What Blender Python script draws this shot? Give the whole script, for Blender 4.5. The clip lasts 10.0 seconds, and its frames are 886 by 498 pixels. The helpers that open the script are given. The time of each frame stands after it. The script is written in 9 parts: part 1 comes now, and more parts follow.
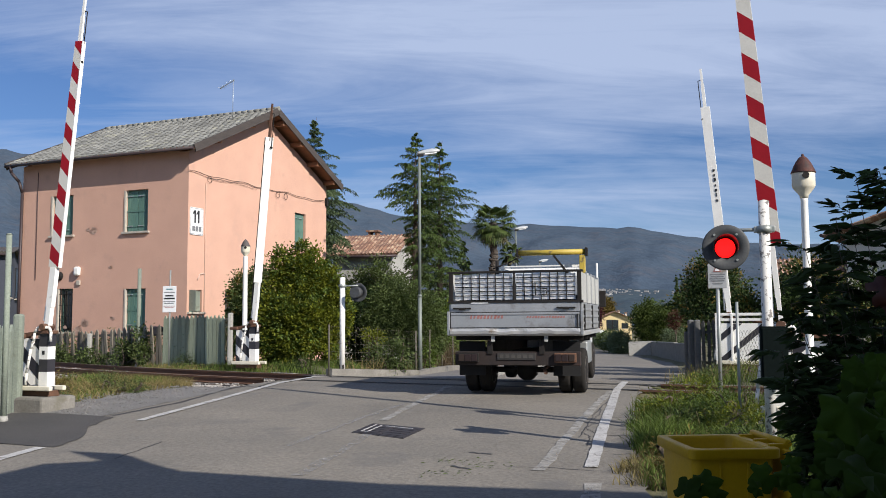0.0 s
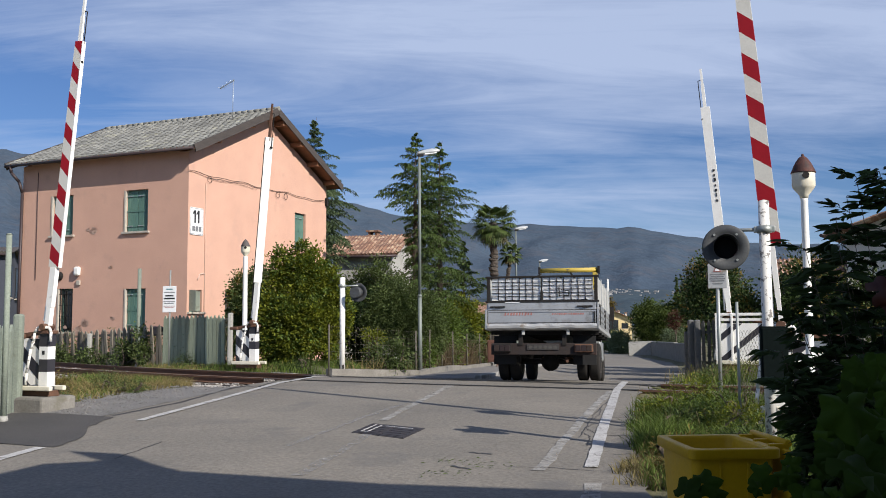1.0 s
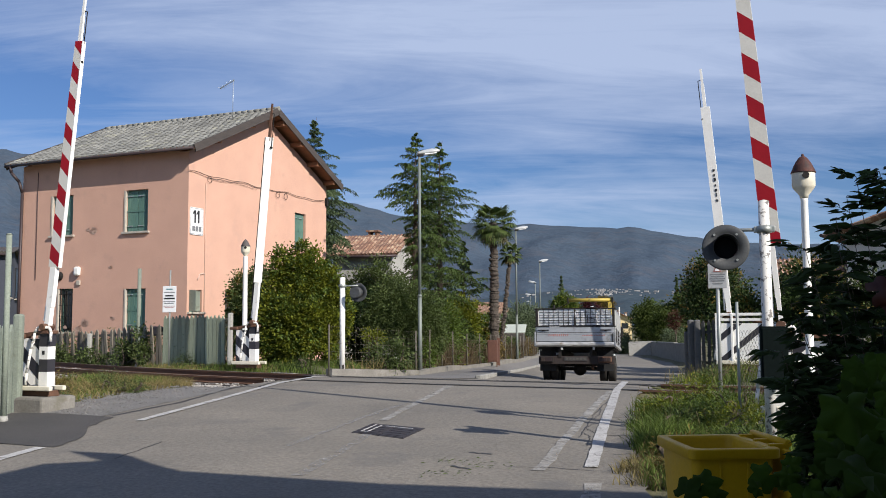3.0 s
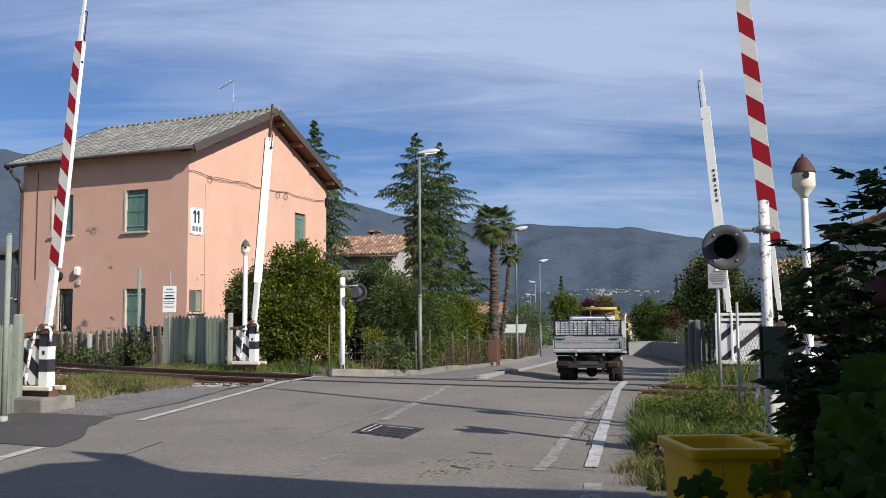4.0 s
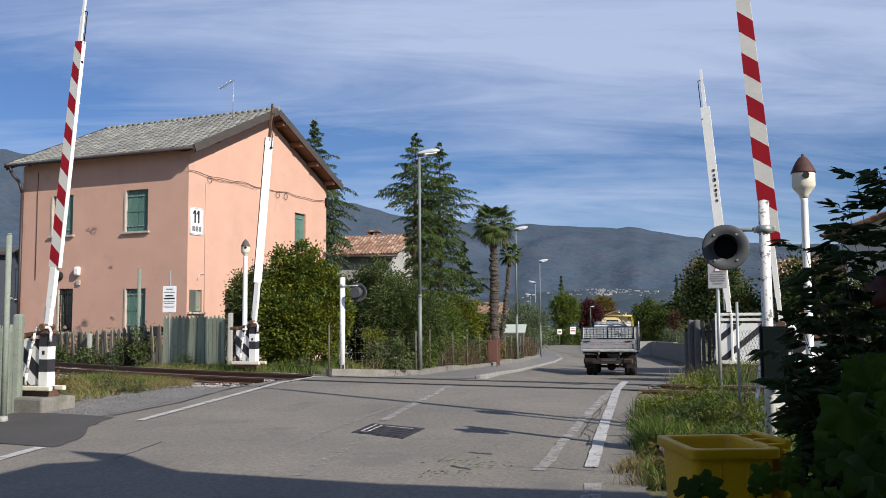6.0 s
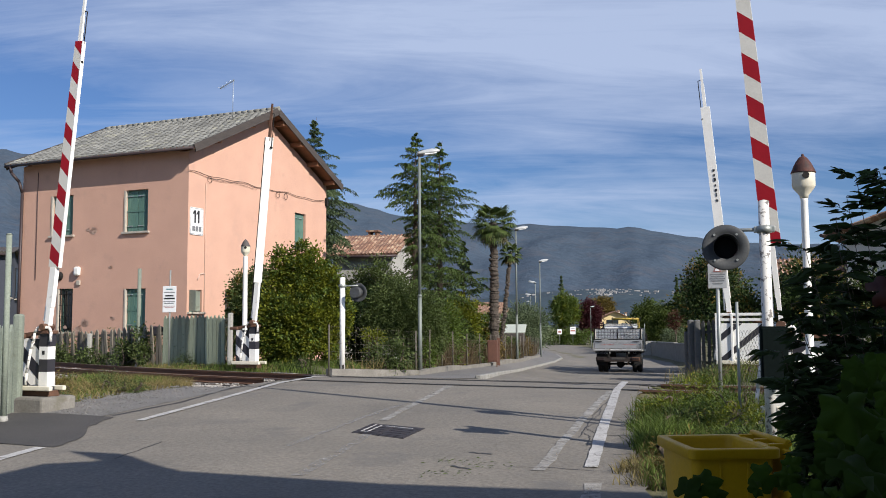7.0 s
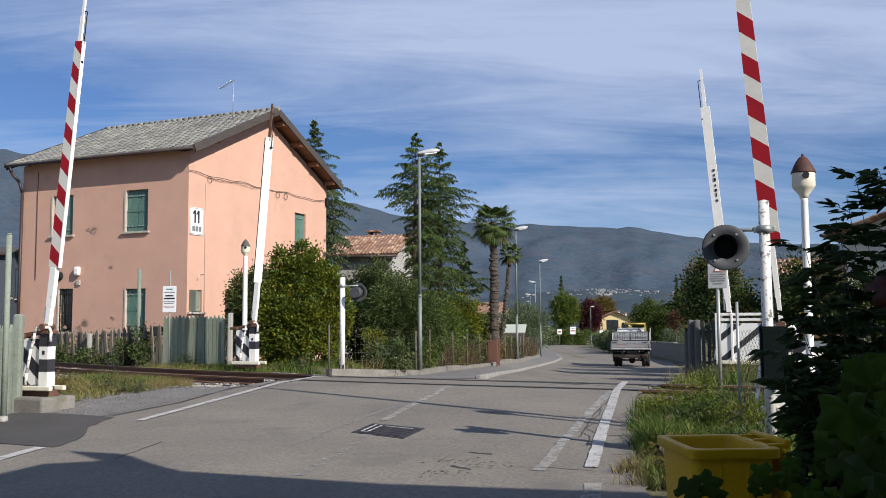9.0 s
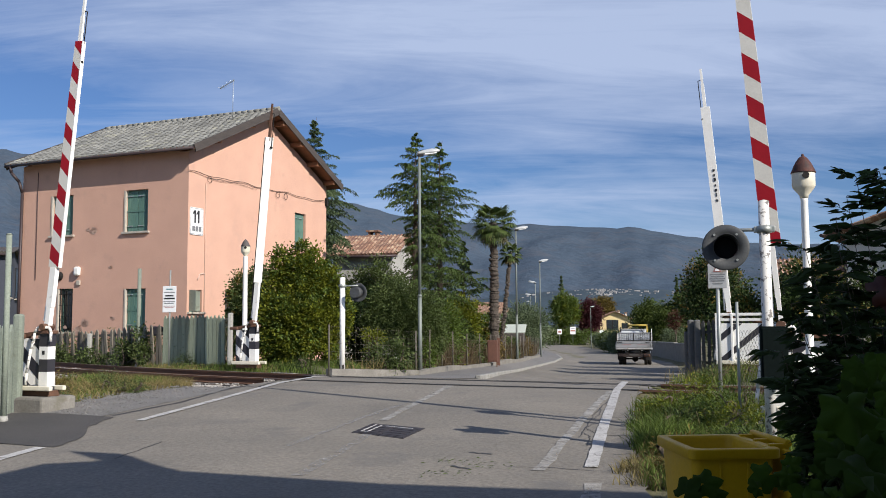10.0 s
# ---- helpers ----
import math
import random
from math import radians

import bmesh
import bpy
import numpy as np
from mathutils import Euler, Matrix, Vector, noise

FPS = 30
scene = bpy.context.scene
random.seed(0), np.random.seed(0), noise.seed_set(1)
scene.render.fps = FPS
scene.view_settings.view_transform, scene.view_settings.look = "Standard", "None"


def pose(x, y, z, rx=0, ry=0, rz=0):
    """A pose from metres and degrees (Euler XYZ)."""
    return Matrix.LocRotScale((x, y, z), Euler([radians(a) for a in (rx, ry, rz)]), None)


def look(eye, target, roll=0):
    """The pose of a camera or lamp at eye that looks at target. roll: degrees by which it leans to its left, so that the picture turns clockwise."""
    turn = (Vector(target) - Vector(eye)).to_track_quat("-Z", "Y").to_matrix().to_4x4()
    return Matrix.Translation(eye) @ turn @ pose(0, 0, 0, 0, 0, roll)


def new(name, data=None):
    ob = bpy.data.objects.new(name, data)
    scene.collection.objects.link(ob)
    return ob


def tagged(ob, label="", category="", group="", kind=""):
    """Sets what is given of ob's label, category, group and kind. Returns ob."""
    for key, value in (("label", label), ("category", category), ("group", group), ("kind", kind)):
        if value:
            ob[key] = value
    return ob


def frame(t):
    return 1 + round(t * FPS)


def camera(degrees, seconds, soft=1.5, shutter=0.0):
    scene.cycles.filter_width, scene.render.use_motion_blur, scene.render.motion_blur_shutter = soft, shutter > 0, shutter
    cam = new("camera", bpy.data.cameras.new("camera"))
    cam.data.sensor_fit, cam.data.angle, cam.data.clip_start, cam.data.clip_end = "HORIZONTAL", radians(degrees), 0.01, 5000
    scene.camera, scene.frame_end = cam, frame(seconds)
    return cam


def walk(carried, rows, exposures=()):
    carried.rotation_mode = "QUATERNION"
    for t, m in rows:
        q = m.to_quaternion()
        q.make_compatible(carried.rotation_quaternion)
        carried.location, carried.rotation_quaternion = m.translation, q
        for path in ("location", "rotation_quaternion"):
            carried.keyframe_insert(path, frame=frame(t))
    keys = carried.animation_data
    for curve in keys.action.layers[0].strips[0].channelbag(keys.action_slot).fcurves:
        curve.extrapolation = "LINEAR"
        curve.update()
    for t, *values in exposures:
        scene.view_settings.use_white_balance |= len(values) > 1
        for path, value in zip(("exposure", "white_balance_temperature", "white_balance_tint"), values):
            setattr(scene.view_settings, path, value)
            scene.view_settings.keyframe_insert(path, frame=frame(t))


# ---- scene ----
cam = camera(52.0, 10.0, soft=0.95)
EYE = (0.0, 0.0, 1.15)
STAND = look(EYE, (0.0, 10.0, 1.15 + 10.0 * math.tan(math.atan(131 / 1607))), -0.344)
walk(cam, [(0.0, STAND), (10.0, STAND)])

# ---- light ----
SUN_EL, SUN_AZ = radians(32.0), math.atan2(0.715, -0.70)
sky_world = bpy.data.worlds.new("sky")
scene.world = sky_world
sky_world.use_nodes = True
wn, wl = sky_world.node_tree.nodes, sky_world.node_tree.links
wn.clear()
w_out = wn.new("ShaderNodeOutputWorld")
w_bg = wn.new("ShaderNodeBackground")
w_sky = wn.new("ShaderNodeTexSky")
w_sky.sky_type = "NISHITA"
w_sky.sun_disc = False
w_sky.sun_elevation = SUN_EL
w_sky.sun_rotation = SUN_AZ
w_sky.air_density, w_sky.dust_density, w_sky.ozone_density = 1.0, 0.25, 2.0
w_co = wn.new("ShaderNodeTexCoord")
w_sep = wn.new("ShaderNodeSeparateXYZ")
wl.new(w_co.outputs["Generated"], w_sep.inputs[0])


def wmath(op, a, b):
    n = wn.new("ShaderNodeMath")
    n.operation = op
    for i, v in enumerate((a, b)):
        if isinstance(v, (int, float)):
            n.inputs[i].default_value = v
        else:
            wl.new(v, n.inputs[i])
    return n.outputs[0]


# high thin cloud, spread over a flat layer above
w_den = wmath("ADD", wmath("MAXIMUM", w_sep.outputs[2], 0.0), 0.16)
w_px, w_py = wmath("DIVIDE", w_sep.outputs[0], w_den), wmath("DIVIDE", w_sep.outputs[1], w_den)
w_cmb = wn.new("ShaderNodeCombineXYZ")
wl.new(w_px, w_cmb.inputs[0])
wl.new(w_py, w_cmb.inputs[1])


def wnoise(scale, loc, stretch, turn, detail, rough, dist):
    mp = wn.new("ShaderNodeMapping")
    mp.inputs["Location"].default_value = loc
    mp.inputs["Rotation"].default_value = (0, 0, radians(turn))
    mp.inputs["Scale"].default_value = stretch
    wl.new(w_cmb.outputs[0], mp.inputs[0])
    n = wn.new("ShaderNodeTexNoise")
    n.inputs["Scale"].default_value = scale
    n.inputs["Detail"].default_value = detail
    n.inputs["Roughness"].default_value = rough
    n.inputs["Distortion"].default_value = dist
    wl.new(mp.outputs[0], n.inputs["Vector"])
    return n.outputs[0]


w_a = wnoise(0.55, (1.7, 3.2, 0), (0.75, 1.25, 1), -8, 7, 0.56, 0.5)
w_b = wnoise(2.2, (4.1, 0.6, 0), (0.42, 1.7, 1), -10, 10, 0.66, 0.8)
w_sum = wmath("ADD", wmath("MULTIPLY", w_a, 0.62), wmath("MULTIPLY", w_b, 0.38))
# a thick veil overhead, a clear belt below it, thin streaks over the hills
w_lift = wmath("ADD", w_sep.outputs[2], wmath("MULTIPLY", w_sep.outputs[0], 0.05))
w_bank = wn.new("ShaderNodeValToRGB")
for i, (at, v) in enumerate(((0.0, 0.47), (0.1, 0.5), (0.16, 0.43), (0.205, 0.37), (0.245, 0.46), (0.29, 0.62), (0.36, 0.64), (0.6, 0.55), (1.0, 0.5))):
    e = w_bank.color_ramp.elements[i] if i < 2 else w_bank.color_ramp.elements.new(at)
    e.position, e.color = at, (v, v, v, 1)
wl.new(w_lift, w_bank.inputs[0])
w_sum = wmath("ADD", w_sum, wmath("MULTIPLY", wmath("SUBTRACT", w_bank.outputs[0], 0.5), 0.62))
w_ramp = wn.new("ShaderNodeValToRGB")
w_ramp.color_ramp.elements[0].position, w_ramp.color_ramp.elements[0].color = 0.4, (0, 0, 0, 1)
w_ramp.color_ramp.elements[1].position, w_ramp.color_ramp.elements[1].color = 0.66, (0.84, 0.84, 0.84, 1)
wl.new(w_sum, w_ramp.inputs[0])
w_mix = wn.new("ShaderNodeMixRGB")
w_mix.inputs[2].default_value = (6.9, 8.2, 11.2, 1)
wl.new(w_ramp.outputs[0], w_mix.inputs[0])
w_tint = wn.new("ShaderNodeMixRGB")
w_tint.blend_type = "MULTIPLY"
w_tint.inputs[0].default_value = 1.0
w_tint.inputs[2].default_value = (0.66, 0.86, 1.24, 1)
wl.new(w_sky.outputs[0], w_tint.inputs[1])
wl.new(w_tint.outputs[0], w_mix.inputs[1])
wl.new(w_mix.outputs[0], w_bg.inputs[0])
w_bg.inputs[1].default_value = 0.059
wl.new(w_bg.outputs[0], w_out.inputs[0])

sun = new("sun", bpy.data.lights.new("sun", "SUN"))
sun.data.energy, sun.data.angle, sun.data.color = 5.0, radians(0.4), (1.0, 0.94, 0.86)
sun.matrix_world = look((math.sin(SUN_AZ) * 50, math.cos(SUN_AZ) * 50, 50 * math.tan(SUN_EL)), (0, 0, 0))
scene.view_settings.exposure = 0.34


# ---- materials ----
def mat(name, col, col2=None, rough=0.8, scale=6.0, fine=60.0, bump=0.15, bump_dist=0.01, metal=0.0, var=0.5,
        spots=None, spot_scale=3.0, spot_at=(0.56, 0.66), island=0.0, each=0.0, stretch=(1, 1, 1), transl=0.0, spec=0.5, coat=0.0, grain=0.45, holes=None):
    """Two scales of colour variation, stains of a second kind, fine relief."""
    m = bpy.data.materials.new(name)
    m.use_nodes = True
    nt = m.node_tree
    nd, lk = nt.nodes, nt.links
    nd.clear()
    out, b = nd.new("ShaderNodeOutputMaterial"), nd.new("ShaderNodeBsdfPrincipled")
    co, mp = nd.new("ShaderNodeTexCoord"), nd.new("ShaderNodeMapping")
    mp.inputs["Scale"].default_value = stretch
    lk.new(co.outputs["Object"], mp.inputs[0])

    def noise_tex(s, d=4, r=0.6):
        n = nd.new("ShaderNodeTexNoise")
        n.inputs["Scale"].default_value, n.inputs["Detail"].default_value, n.inputs["Roughness"].default_value = s, d, r
        lk.new(mp.outputs[0], n.inputs["Vector"])
        return n.outputs[0]

    def ramp(fac, lo, hi):
        n = nd.new("ShaderNodeMapRange")
        n.inputs[1].default_value, n.inputs[2].default_value = lo, hi
        lk.new(fac, n.inputs[0])
        return n.outputs[0]

    def blend(fac, a, c, mode="MIX"):
        n = nd.new("ShaderNodeMixRGB")
        n.blend_type = mode
        for i, v in enumerate((fac, a, c)):
            if isinstance(v, (int, float)):
                n.inputs[i].default_value = v
            elif isinstance(v, tuple):
                n.inputs[i].default_value = (*v[:3], 1)
            else:
                lk.new(v, n.inputs[i])
        return n.outputs[0]

    col2 = col2 or tuple(c * 0.72 for c in col)
    big, small = noise_tex(scale), noise_tex(fine, 3, 0.7)
    c = blend(ramp(big, 0.5 - var / 2, 0.5 + var / 2), tuple(col2), tuple(col))
    c = blend(grain, c, blend(ramp(small, 0.3, 0.7), (0.55, 0.55, 0.55), (1.3, 1.3, 1.3)), "MULTIPLY")
    if spots:
        c = blend(ramp(noise_tex(spot_scale, 6, 0.7), *spot_at), c, tuple(spots))
    if island:
        g = nd.new("ShaderNodeNewGeometry")
        hsv = nd.new("ShaderNodeHueSaturation")
        lk.new(ramp(g.outputs["Random Per Island"], 0, 1), hsv.inputs["Value"])
        r = hsv.inputs["Value"].links[0].from_node
        r.inputs[3].default_value, r.inputs[4].default_value = 1 - island, 1 + island
        lk.new(c, hsv.inputs["Color"])
        c = hsv.outputs[0]
    if each:
        g = nd.new("ShaderNodeObjectInfo")
        hsv = nd.new("ShaderNodeHueSaturation")
        lk.new(ramp(g.outputs["Random"], 0, 1), hsv.inputs["Value"])
        r = hsv.inputs["Value"].links[0].from_node
        r.inputs[3].default_value, r.inputs[4].default_value = 1 - each, 1 + each
        lk.new(c, hsv.inputs["Color"])
        c = hsv.outputs[0]
    lk.new(c, b.inputs["Base Color"])
    b.inputs["Metallic"].default_value = metal
    b.inputs["Specular IOR Level"].default_value = spec
    b.inputs["Coat Weight"].default_value = coat
    rg = ramp(big, 0.2, 0.8)
    rg.node.inputs[3].default_value, rg.node.inputs[4].default_value = max(0.02, rough - 0.08), min(1.0, rough + 0.08)
    lk.new(rg, b.inputs["Roughness"])
    if bump:
        bp = nd.new("ShaderNodeBump")
        bp.inputs["Strength"].default_value, bp.inputs["Distance"].default_value = bump, bump_dist
        lk.new(small, bp.inputs["Height"])
        lk.new(bp.outputs[0], b.inputs["Normal"])
    if holes:
        # worn through to what lies below
        t, ms = nd.new("ShaderNodeBsdfTransparent"), nd.new("ShaderNodeMixShader")
        lk.new(ramp(noise_tex(holes[0], 8, 0.75), holes[1], holes[2]), ms.inputs[0])
        lk.new(b.outputs[0], ms.inputs[1])
        lk.new(t.outputs[0], ms.inputs[2])
        lk.new(ms.outputs[0], out.inputs[0])
    elif transl:
        t, ms = nd.new("ShaderNodeBsdfTranslucent"), nd.new("ShaderNodeMixShader")
        lk.new(c, t.inputs[0])
        ms.inputs[0].default_value = transl
        lk.new(b.outputs[0], ms.inputs[1])
        lk.new(t.outputs[0], ms.inputs[2])
        lk.new(ms.outputs[0], out.inputs[0])
    else:
        lk.new(b.outputs[0], out.inputs[0])
    return m


def glow(name, col, strength):
    m = bpy.data.materials.new(name)
    m.use_nodes = True
    b = m.node_tree.nodes["Principled BSDF"]
    b.inputs["Base Color"].default_value = (*col, 1)
    b.inputs["Emission Color"].default_value = (*col, 1)
    b.inputs["Emission Strength"].default_value = strength
    return m


def glass(name, col=(0.03, 0.04, 0.045), rough=0.05):
    m = bpy.data.materials.new(name)
    m.use_nodes = True
    b = m.node_tree.nodes["Principled BSDF"]
    b.inputs["Base Color"].default_value = (*col, 1)
    b.inputs["Roughness"].default_value = rough
    b.inputs["Transmission Weight"].default_value = 0.35
    return m


M = {}
M["asphalt"] = mat("asphalt", (0.232, 0.21, 0.178), (0.158, 0.146, 0.127), 0.9, 0.42, 22, 0.7, 0.012, var=0.5, spots=(0.135, 0.128, 0.118), spot_scale=0.7, spot_at=(0.55, 0.7), spec=0.25, grain=0.6)
M["asphalt_far"] = mat("asphalt_far", (0.2, 0.19, 0.18), (0.155, 0.15, 0.145), 0.9, 0.3, 40, 0.4, 0.012, var=0.6, spots=(0.12, 0.118, 0.115), spot_scale=0.4, spec=0.25)
M["patch"] = mat("patch", (0.085, 0.08, 0.077), (0.06, 0.058, 0.057), 0.92, 1.2, 60, 0.6, 0.012, spots=(0.16, 0.15, 0.14), spot_scale=1.6, spot_at=(0.62, 0.75), spec=0.25)
M["paint_line"] = mat("paint_line", (0.5, 0.49, 0.47), (0.36, 0.35, 0.34), 0.8, 2.5, 35, 0.3, 0.005, spots=(0.21, 0.2, 0.19), spot_scale=5.0, spot_at=(0.55, 0.68), holes=(7.0, 0.5, 0.8))
M["paint_worn"] = mat("paint_worn", (0.37, 0.355, 0.33), (0.3, 0.29, 0.265), 0.85, 2.5, 35, 0.3, 0.005, spots=(0.25, 0.24, 0.22), spot_scale=4.0, spot_at=(0.52, 0.68), holes=(6.0, 0.36, 0.8))
M["paint_faint"] = mat("paint_faint", (0.33, 0.32, 0.3), (0.27, 0.26, 0.245), 0.85, 2.5, 35, 0.3, 0.005, holes=(7.0, 0.22, 0.62))
M["tar"] = mat("tar", (0.035, 0.034, 0.036), None, 0.7, 3, 40, 0.2)
M["soil"] = mat("soil", (0.085, 0.1, 0.035), (0.13, 0.105, 0.06), 0.95, 0.5, 12, 0.8, 0.05, var=0.5, spots=(0.16, 0.13, 0.08), spot_scale=0.8)
M["ballast"] = mat("ballast", (0.36, 0.34, 0.31), (0.22, 0.2, 0.18), 0.95, 2, 30, 0.8, 0.03, island=0.4)
M["gravel"] = mat("gravel", (0.2, 0.19, 0.18), (0.14, 0.135, 0.125), 0.95, 1.2, 28, 0.9, 0.03, spots=(0.28, 0.27, 0.25), spot_scale=14, spot_at=(0.58, 0.66))
M["rust"] = mat("rust", (0.16, 0.08, 0.045), (0.09, 0.045, 0.03), 0.8, 5, 50, 0.3, metal=0.1)
M["rail_top"] = mat("rail_top", (0.3, 0.27, 0.25), (0.16, 0.1, 0.07), 0.4, 3, 40, 0.1, metal=0.8)
M["concrete"] = mat("concrete", (0.4, 0.39, 0.36), (0.28, 0.275, 0.25), 0.9, 1.6, 40, 0.4, 0.01, spots=(0.18, 0.18, 0.15), spot_scale=2.2)
M["kerb_stone"] = mat("kerb_stone", (0.34, 0.33, 0.3), (0.22, 0.215, 0.195), 0.92, 2.2, 30, 0.5, 0.012, spots=(0.15, 0.145, 0.13), spot_scale=3.5, spot_at=(0.54, 0.66))
# foliage shade over the gate fence is put into these two greys
M["concrete_post_shaded"] = mat("concrete_post_shaded", (0.13, 0.13, 0.125), (0.085, 0.087, 0.085), 0.95, 2.5, 40, 0.4, 0.01, spots=(0.06, 0.06, 0.055), spot_scale=3)
M["concrete_shaded"] = mat("concrete_shaded", (0.07, 0.07, 0.066), (0.042, 0.043, 0.042), 0.95, 2.5, 40, 0.4, 0.01, each=0.25, spots=(0.03, 0.03, 0.027), spot_scale=3)
M["concrete_old_or_shaded"] = mat("concrete_old_or_shaded", (0.24, 0.225, 0.2), (0.16, 0.15, 0.13), 0.93, 2.2, 30, 0.6, 0.012, spots=(0.14, 0.13, 0.1), spot_scale=3, spot_at=(0.52, 0.66))
M["box_green"] = mat("box_green", (0.008, 0.0125, 0.012), (0.006, 0.0095, 0.009), 0.95, 3, 40, 0.1, spec=0.05)
M["concrete_green"] = mat("concrete_green", (0.24, 0.27, 0.22), (0.16, 0.185, 0.15), 0.9, 2.5, 40, 0.4, 0.01, each=0.15, spots=(0.14, 0.15, 0.11), spot_scale=4)
M["picket_green"] = mat("picket_green", (0.3, 0.33, 0.24), (0.2, 0.235, 0.17), 0.85, 3, 50, 0.3, 0.006, each=0.22, stretch=(4, 4, 0.6), spots=(0.12, 0.13, 0.09), spot_scale=3)
M["picket_brown"] = mat("picket_brown", (0.2, 0.18, 0.14), (0.125, 0.11, 0.088), 0.9, 3, 50, 0.4, 0.006, each=0.3, stretch=(4, 4, 0.6))
M["pink_wall"] = mat("pink_wall", (0.61, 0.372, 0.28), (0.53, 0.322, 0.245), 0.93, 0.9, 26, 0.35, 0.012, var=0.5, spots=(0.47, 0.3, 0.235), spot_scale=1.3, spot_at=(0.56, 0.74), spec=0.2, grain=0.24)
M["pink_patch"] = mat("pink_patch", (0.55, 0.38, 0.3), (0.6, 0.43, 0.35), 0.93, 3, 30, 0.2)
M["roof_tile"] = mat("roof_tile", (0.24, 0.235, 0.21), (0.165, 0.165, 0.15), 0.9, 1.5, 30, 0.4, 0.01, island=0.28, spots=(0.32, 0.31, 0.24), spot_scale=1.3)
M["terracotta"] = mat("terracotta", (0.27, 0.14, 0.085), (0.13, 0.068, 0.048), 0.9, 1.6, 30, 0.3, 0.01, var=0.35, island=0.3, spots=(0.4, 0.3, 0.21), spot_scale=3.2, spot_at=(0.5, 0.62))
M["dark_wood"] = mat("dark_wood", (0.075, 0.062, 0.055), (0.045, 0.037, 0.033), 0.75, 2, 40, 0.3, stretch=(1, 1, 4))
M["beam_wood"] = mat("beam_wood", (0.22, 0.1, 0.045), (0.14, 0.06, 0.03), 0.7, 2, 40, 0.3, stretch=(1, 6, 1))
M["shutter"] = mat("shutter", (0.1, 0.195, 0.155), (0.08, 0.16, 0.13), 0.6, 3, 40, 0.15, each=0.12, grain=0.16)
M["stone_trim"] = mat("stone_trim", (0.5, 0.45, 0.38), None, 0.85, 4, 40, 0.2)
M["gutter"] = mat("gutter", (0.055, 0.036, 0.036), (0.035, 0.024, 0.025), 0.55, 3, 40, 0.1, metal=0.2)
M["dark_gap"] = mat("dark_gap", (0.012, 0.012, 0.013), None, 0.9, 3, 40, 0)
M["white_paint"] = mat("white_paint", (0.85, 0.84, 0.8), (0.76, 0.74, 0.69), 0.55, 3, 40, 0.12, each=0.03, spots=(0.42, 0.38, 0.31), spot_scale=5, spot_at=(0.64, 0.72), grain=0.16)
M["white_flaking"] = mat("white_flaking", (0.74, 0.73, 0.69), (0.62, 0.6, 0.56), 0.65, 3, 30, 0.3, 0.004, spots=(0.16, 0.15, 0.14), spot_scale=18, spot_at=(0.545, 0.59), grain=0.16)
M["cream_paint"] = mat("cream_paint", (0.72, 0.68, 0.56), (0.6, 0.55, 0.43), 0.6, 3, 40, 0.15, spots=(0.32, 0.2, 0.12), spot_scale=4, spot_at=(0.66, 0.74), grain=0.16)
M["red_paint"] = mat("red_paint", (0.33, 0.006, 0.014), (0.26, 0.006, 0.013), 0.55, 3, 40, 0.08, spec=0.25, grain=0.16)
M["stripe_white"] = mat("stripe_white", (0.66, 0.64, 0.58), (0.58, 0.56, 0.5), 0.5, 3, 40, 0.08, grain=0.16)
M["black_paint"] = mat("black_paint", (0.016, 0.015, 0.022), (0.035, 0.033, 0.038), 0.55, 3, 40, 0.12, grain=0.16)
M["rusty_cap"] = mat("rusty_cap", (0.12, 0.034, 0.022), (0.035, 0.016, 0.014), 0.75, 9, 40, 0.3, var=0.3, spots=(0.3, 0.24, 0.19), spot_scale=9, spot_at=(0.62, 0.7))
M["slate_cap"] = mat("slate_cap", (0.1, 0.085, 0.08), None, 0.7, 5, 40, 0.2)
M["grey_metal"] = mat("grey_metal", (0.36, 0.38, 0.36), (0.28, 0.3, 0.285), 0.5, 3, 50, 0.08, metal=0.5, grain=0.16)
M["lamp_post"] = mat("lamp_post", (0.2, 0.225, 0.205), (0.15, 0.17, 0.155), 0.6, 3, 50, 0.08, metal=0.2, grain=0.2)
M["galv"] = mat("galv", (0.45, 0.47, 0.47), (0.36, 0.38, 0.38), 0.45, 4, 50, 0.08, metal=0.6, grain=0.16)
M["lamp_grey"] = mat("lamp_grey", (0.55, 0.57, 0.57), None, 0.4, 3, 50, 0.05, metal=0.1, grain=0.16)
M["signal_black"] = mat("signal_black", (0.05, 0.053, 0.056), (0.07, 0.074, 0.076), 0.6, 4, 50, 0.1)
M["sign_white"] = mat("sign_white", (0.75, 0.76, 0.76), (0.68, 0.69, 0.7), 0.5, 3, 50, 0.03, grain=0.16)
M["ink"] = mat("ink", (0.015, 0.015, 0.017), None, 0.6, 3, 50, 0)
M["bar_grey"] = mat("bar_grey", (0.2, 0.21, 0.22), None, 0.7, 3, 50, 0)
M["bar_teal"] = mat("bar_teal", (0.1, 0.25, 0.27), None, 0.7, 3, 50, 0)
M["bar_red"] = mat("bar_red", (0.4, 0.17, 0.145), None, 0.6, 3, 50, 0)
M["alu"] = mat("alu", (0.44, 0.45, 0.46), (0.32, 0.33, 0.335), 0.45, 1.6, 40, 0.1, metal=0.5, spots=(0.2, 0.185, 0.165), spot_scale=2.4, spot_at=(0.54, 0.7), grain=0.16)
M["alu_light"] = mat("alu_light", (0.55, 0.55, 0.54), None, 0.45, 2, 40, 0.1, metal=0.4, spots=(0.3, 0.25, 0.2), spot_scale=4, grain=0.16)
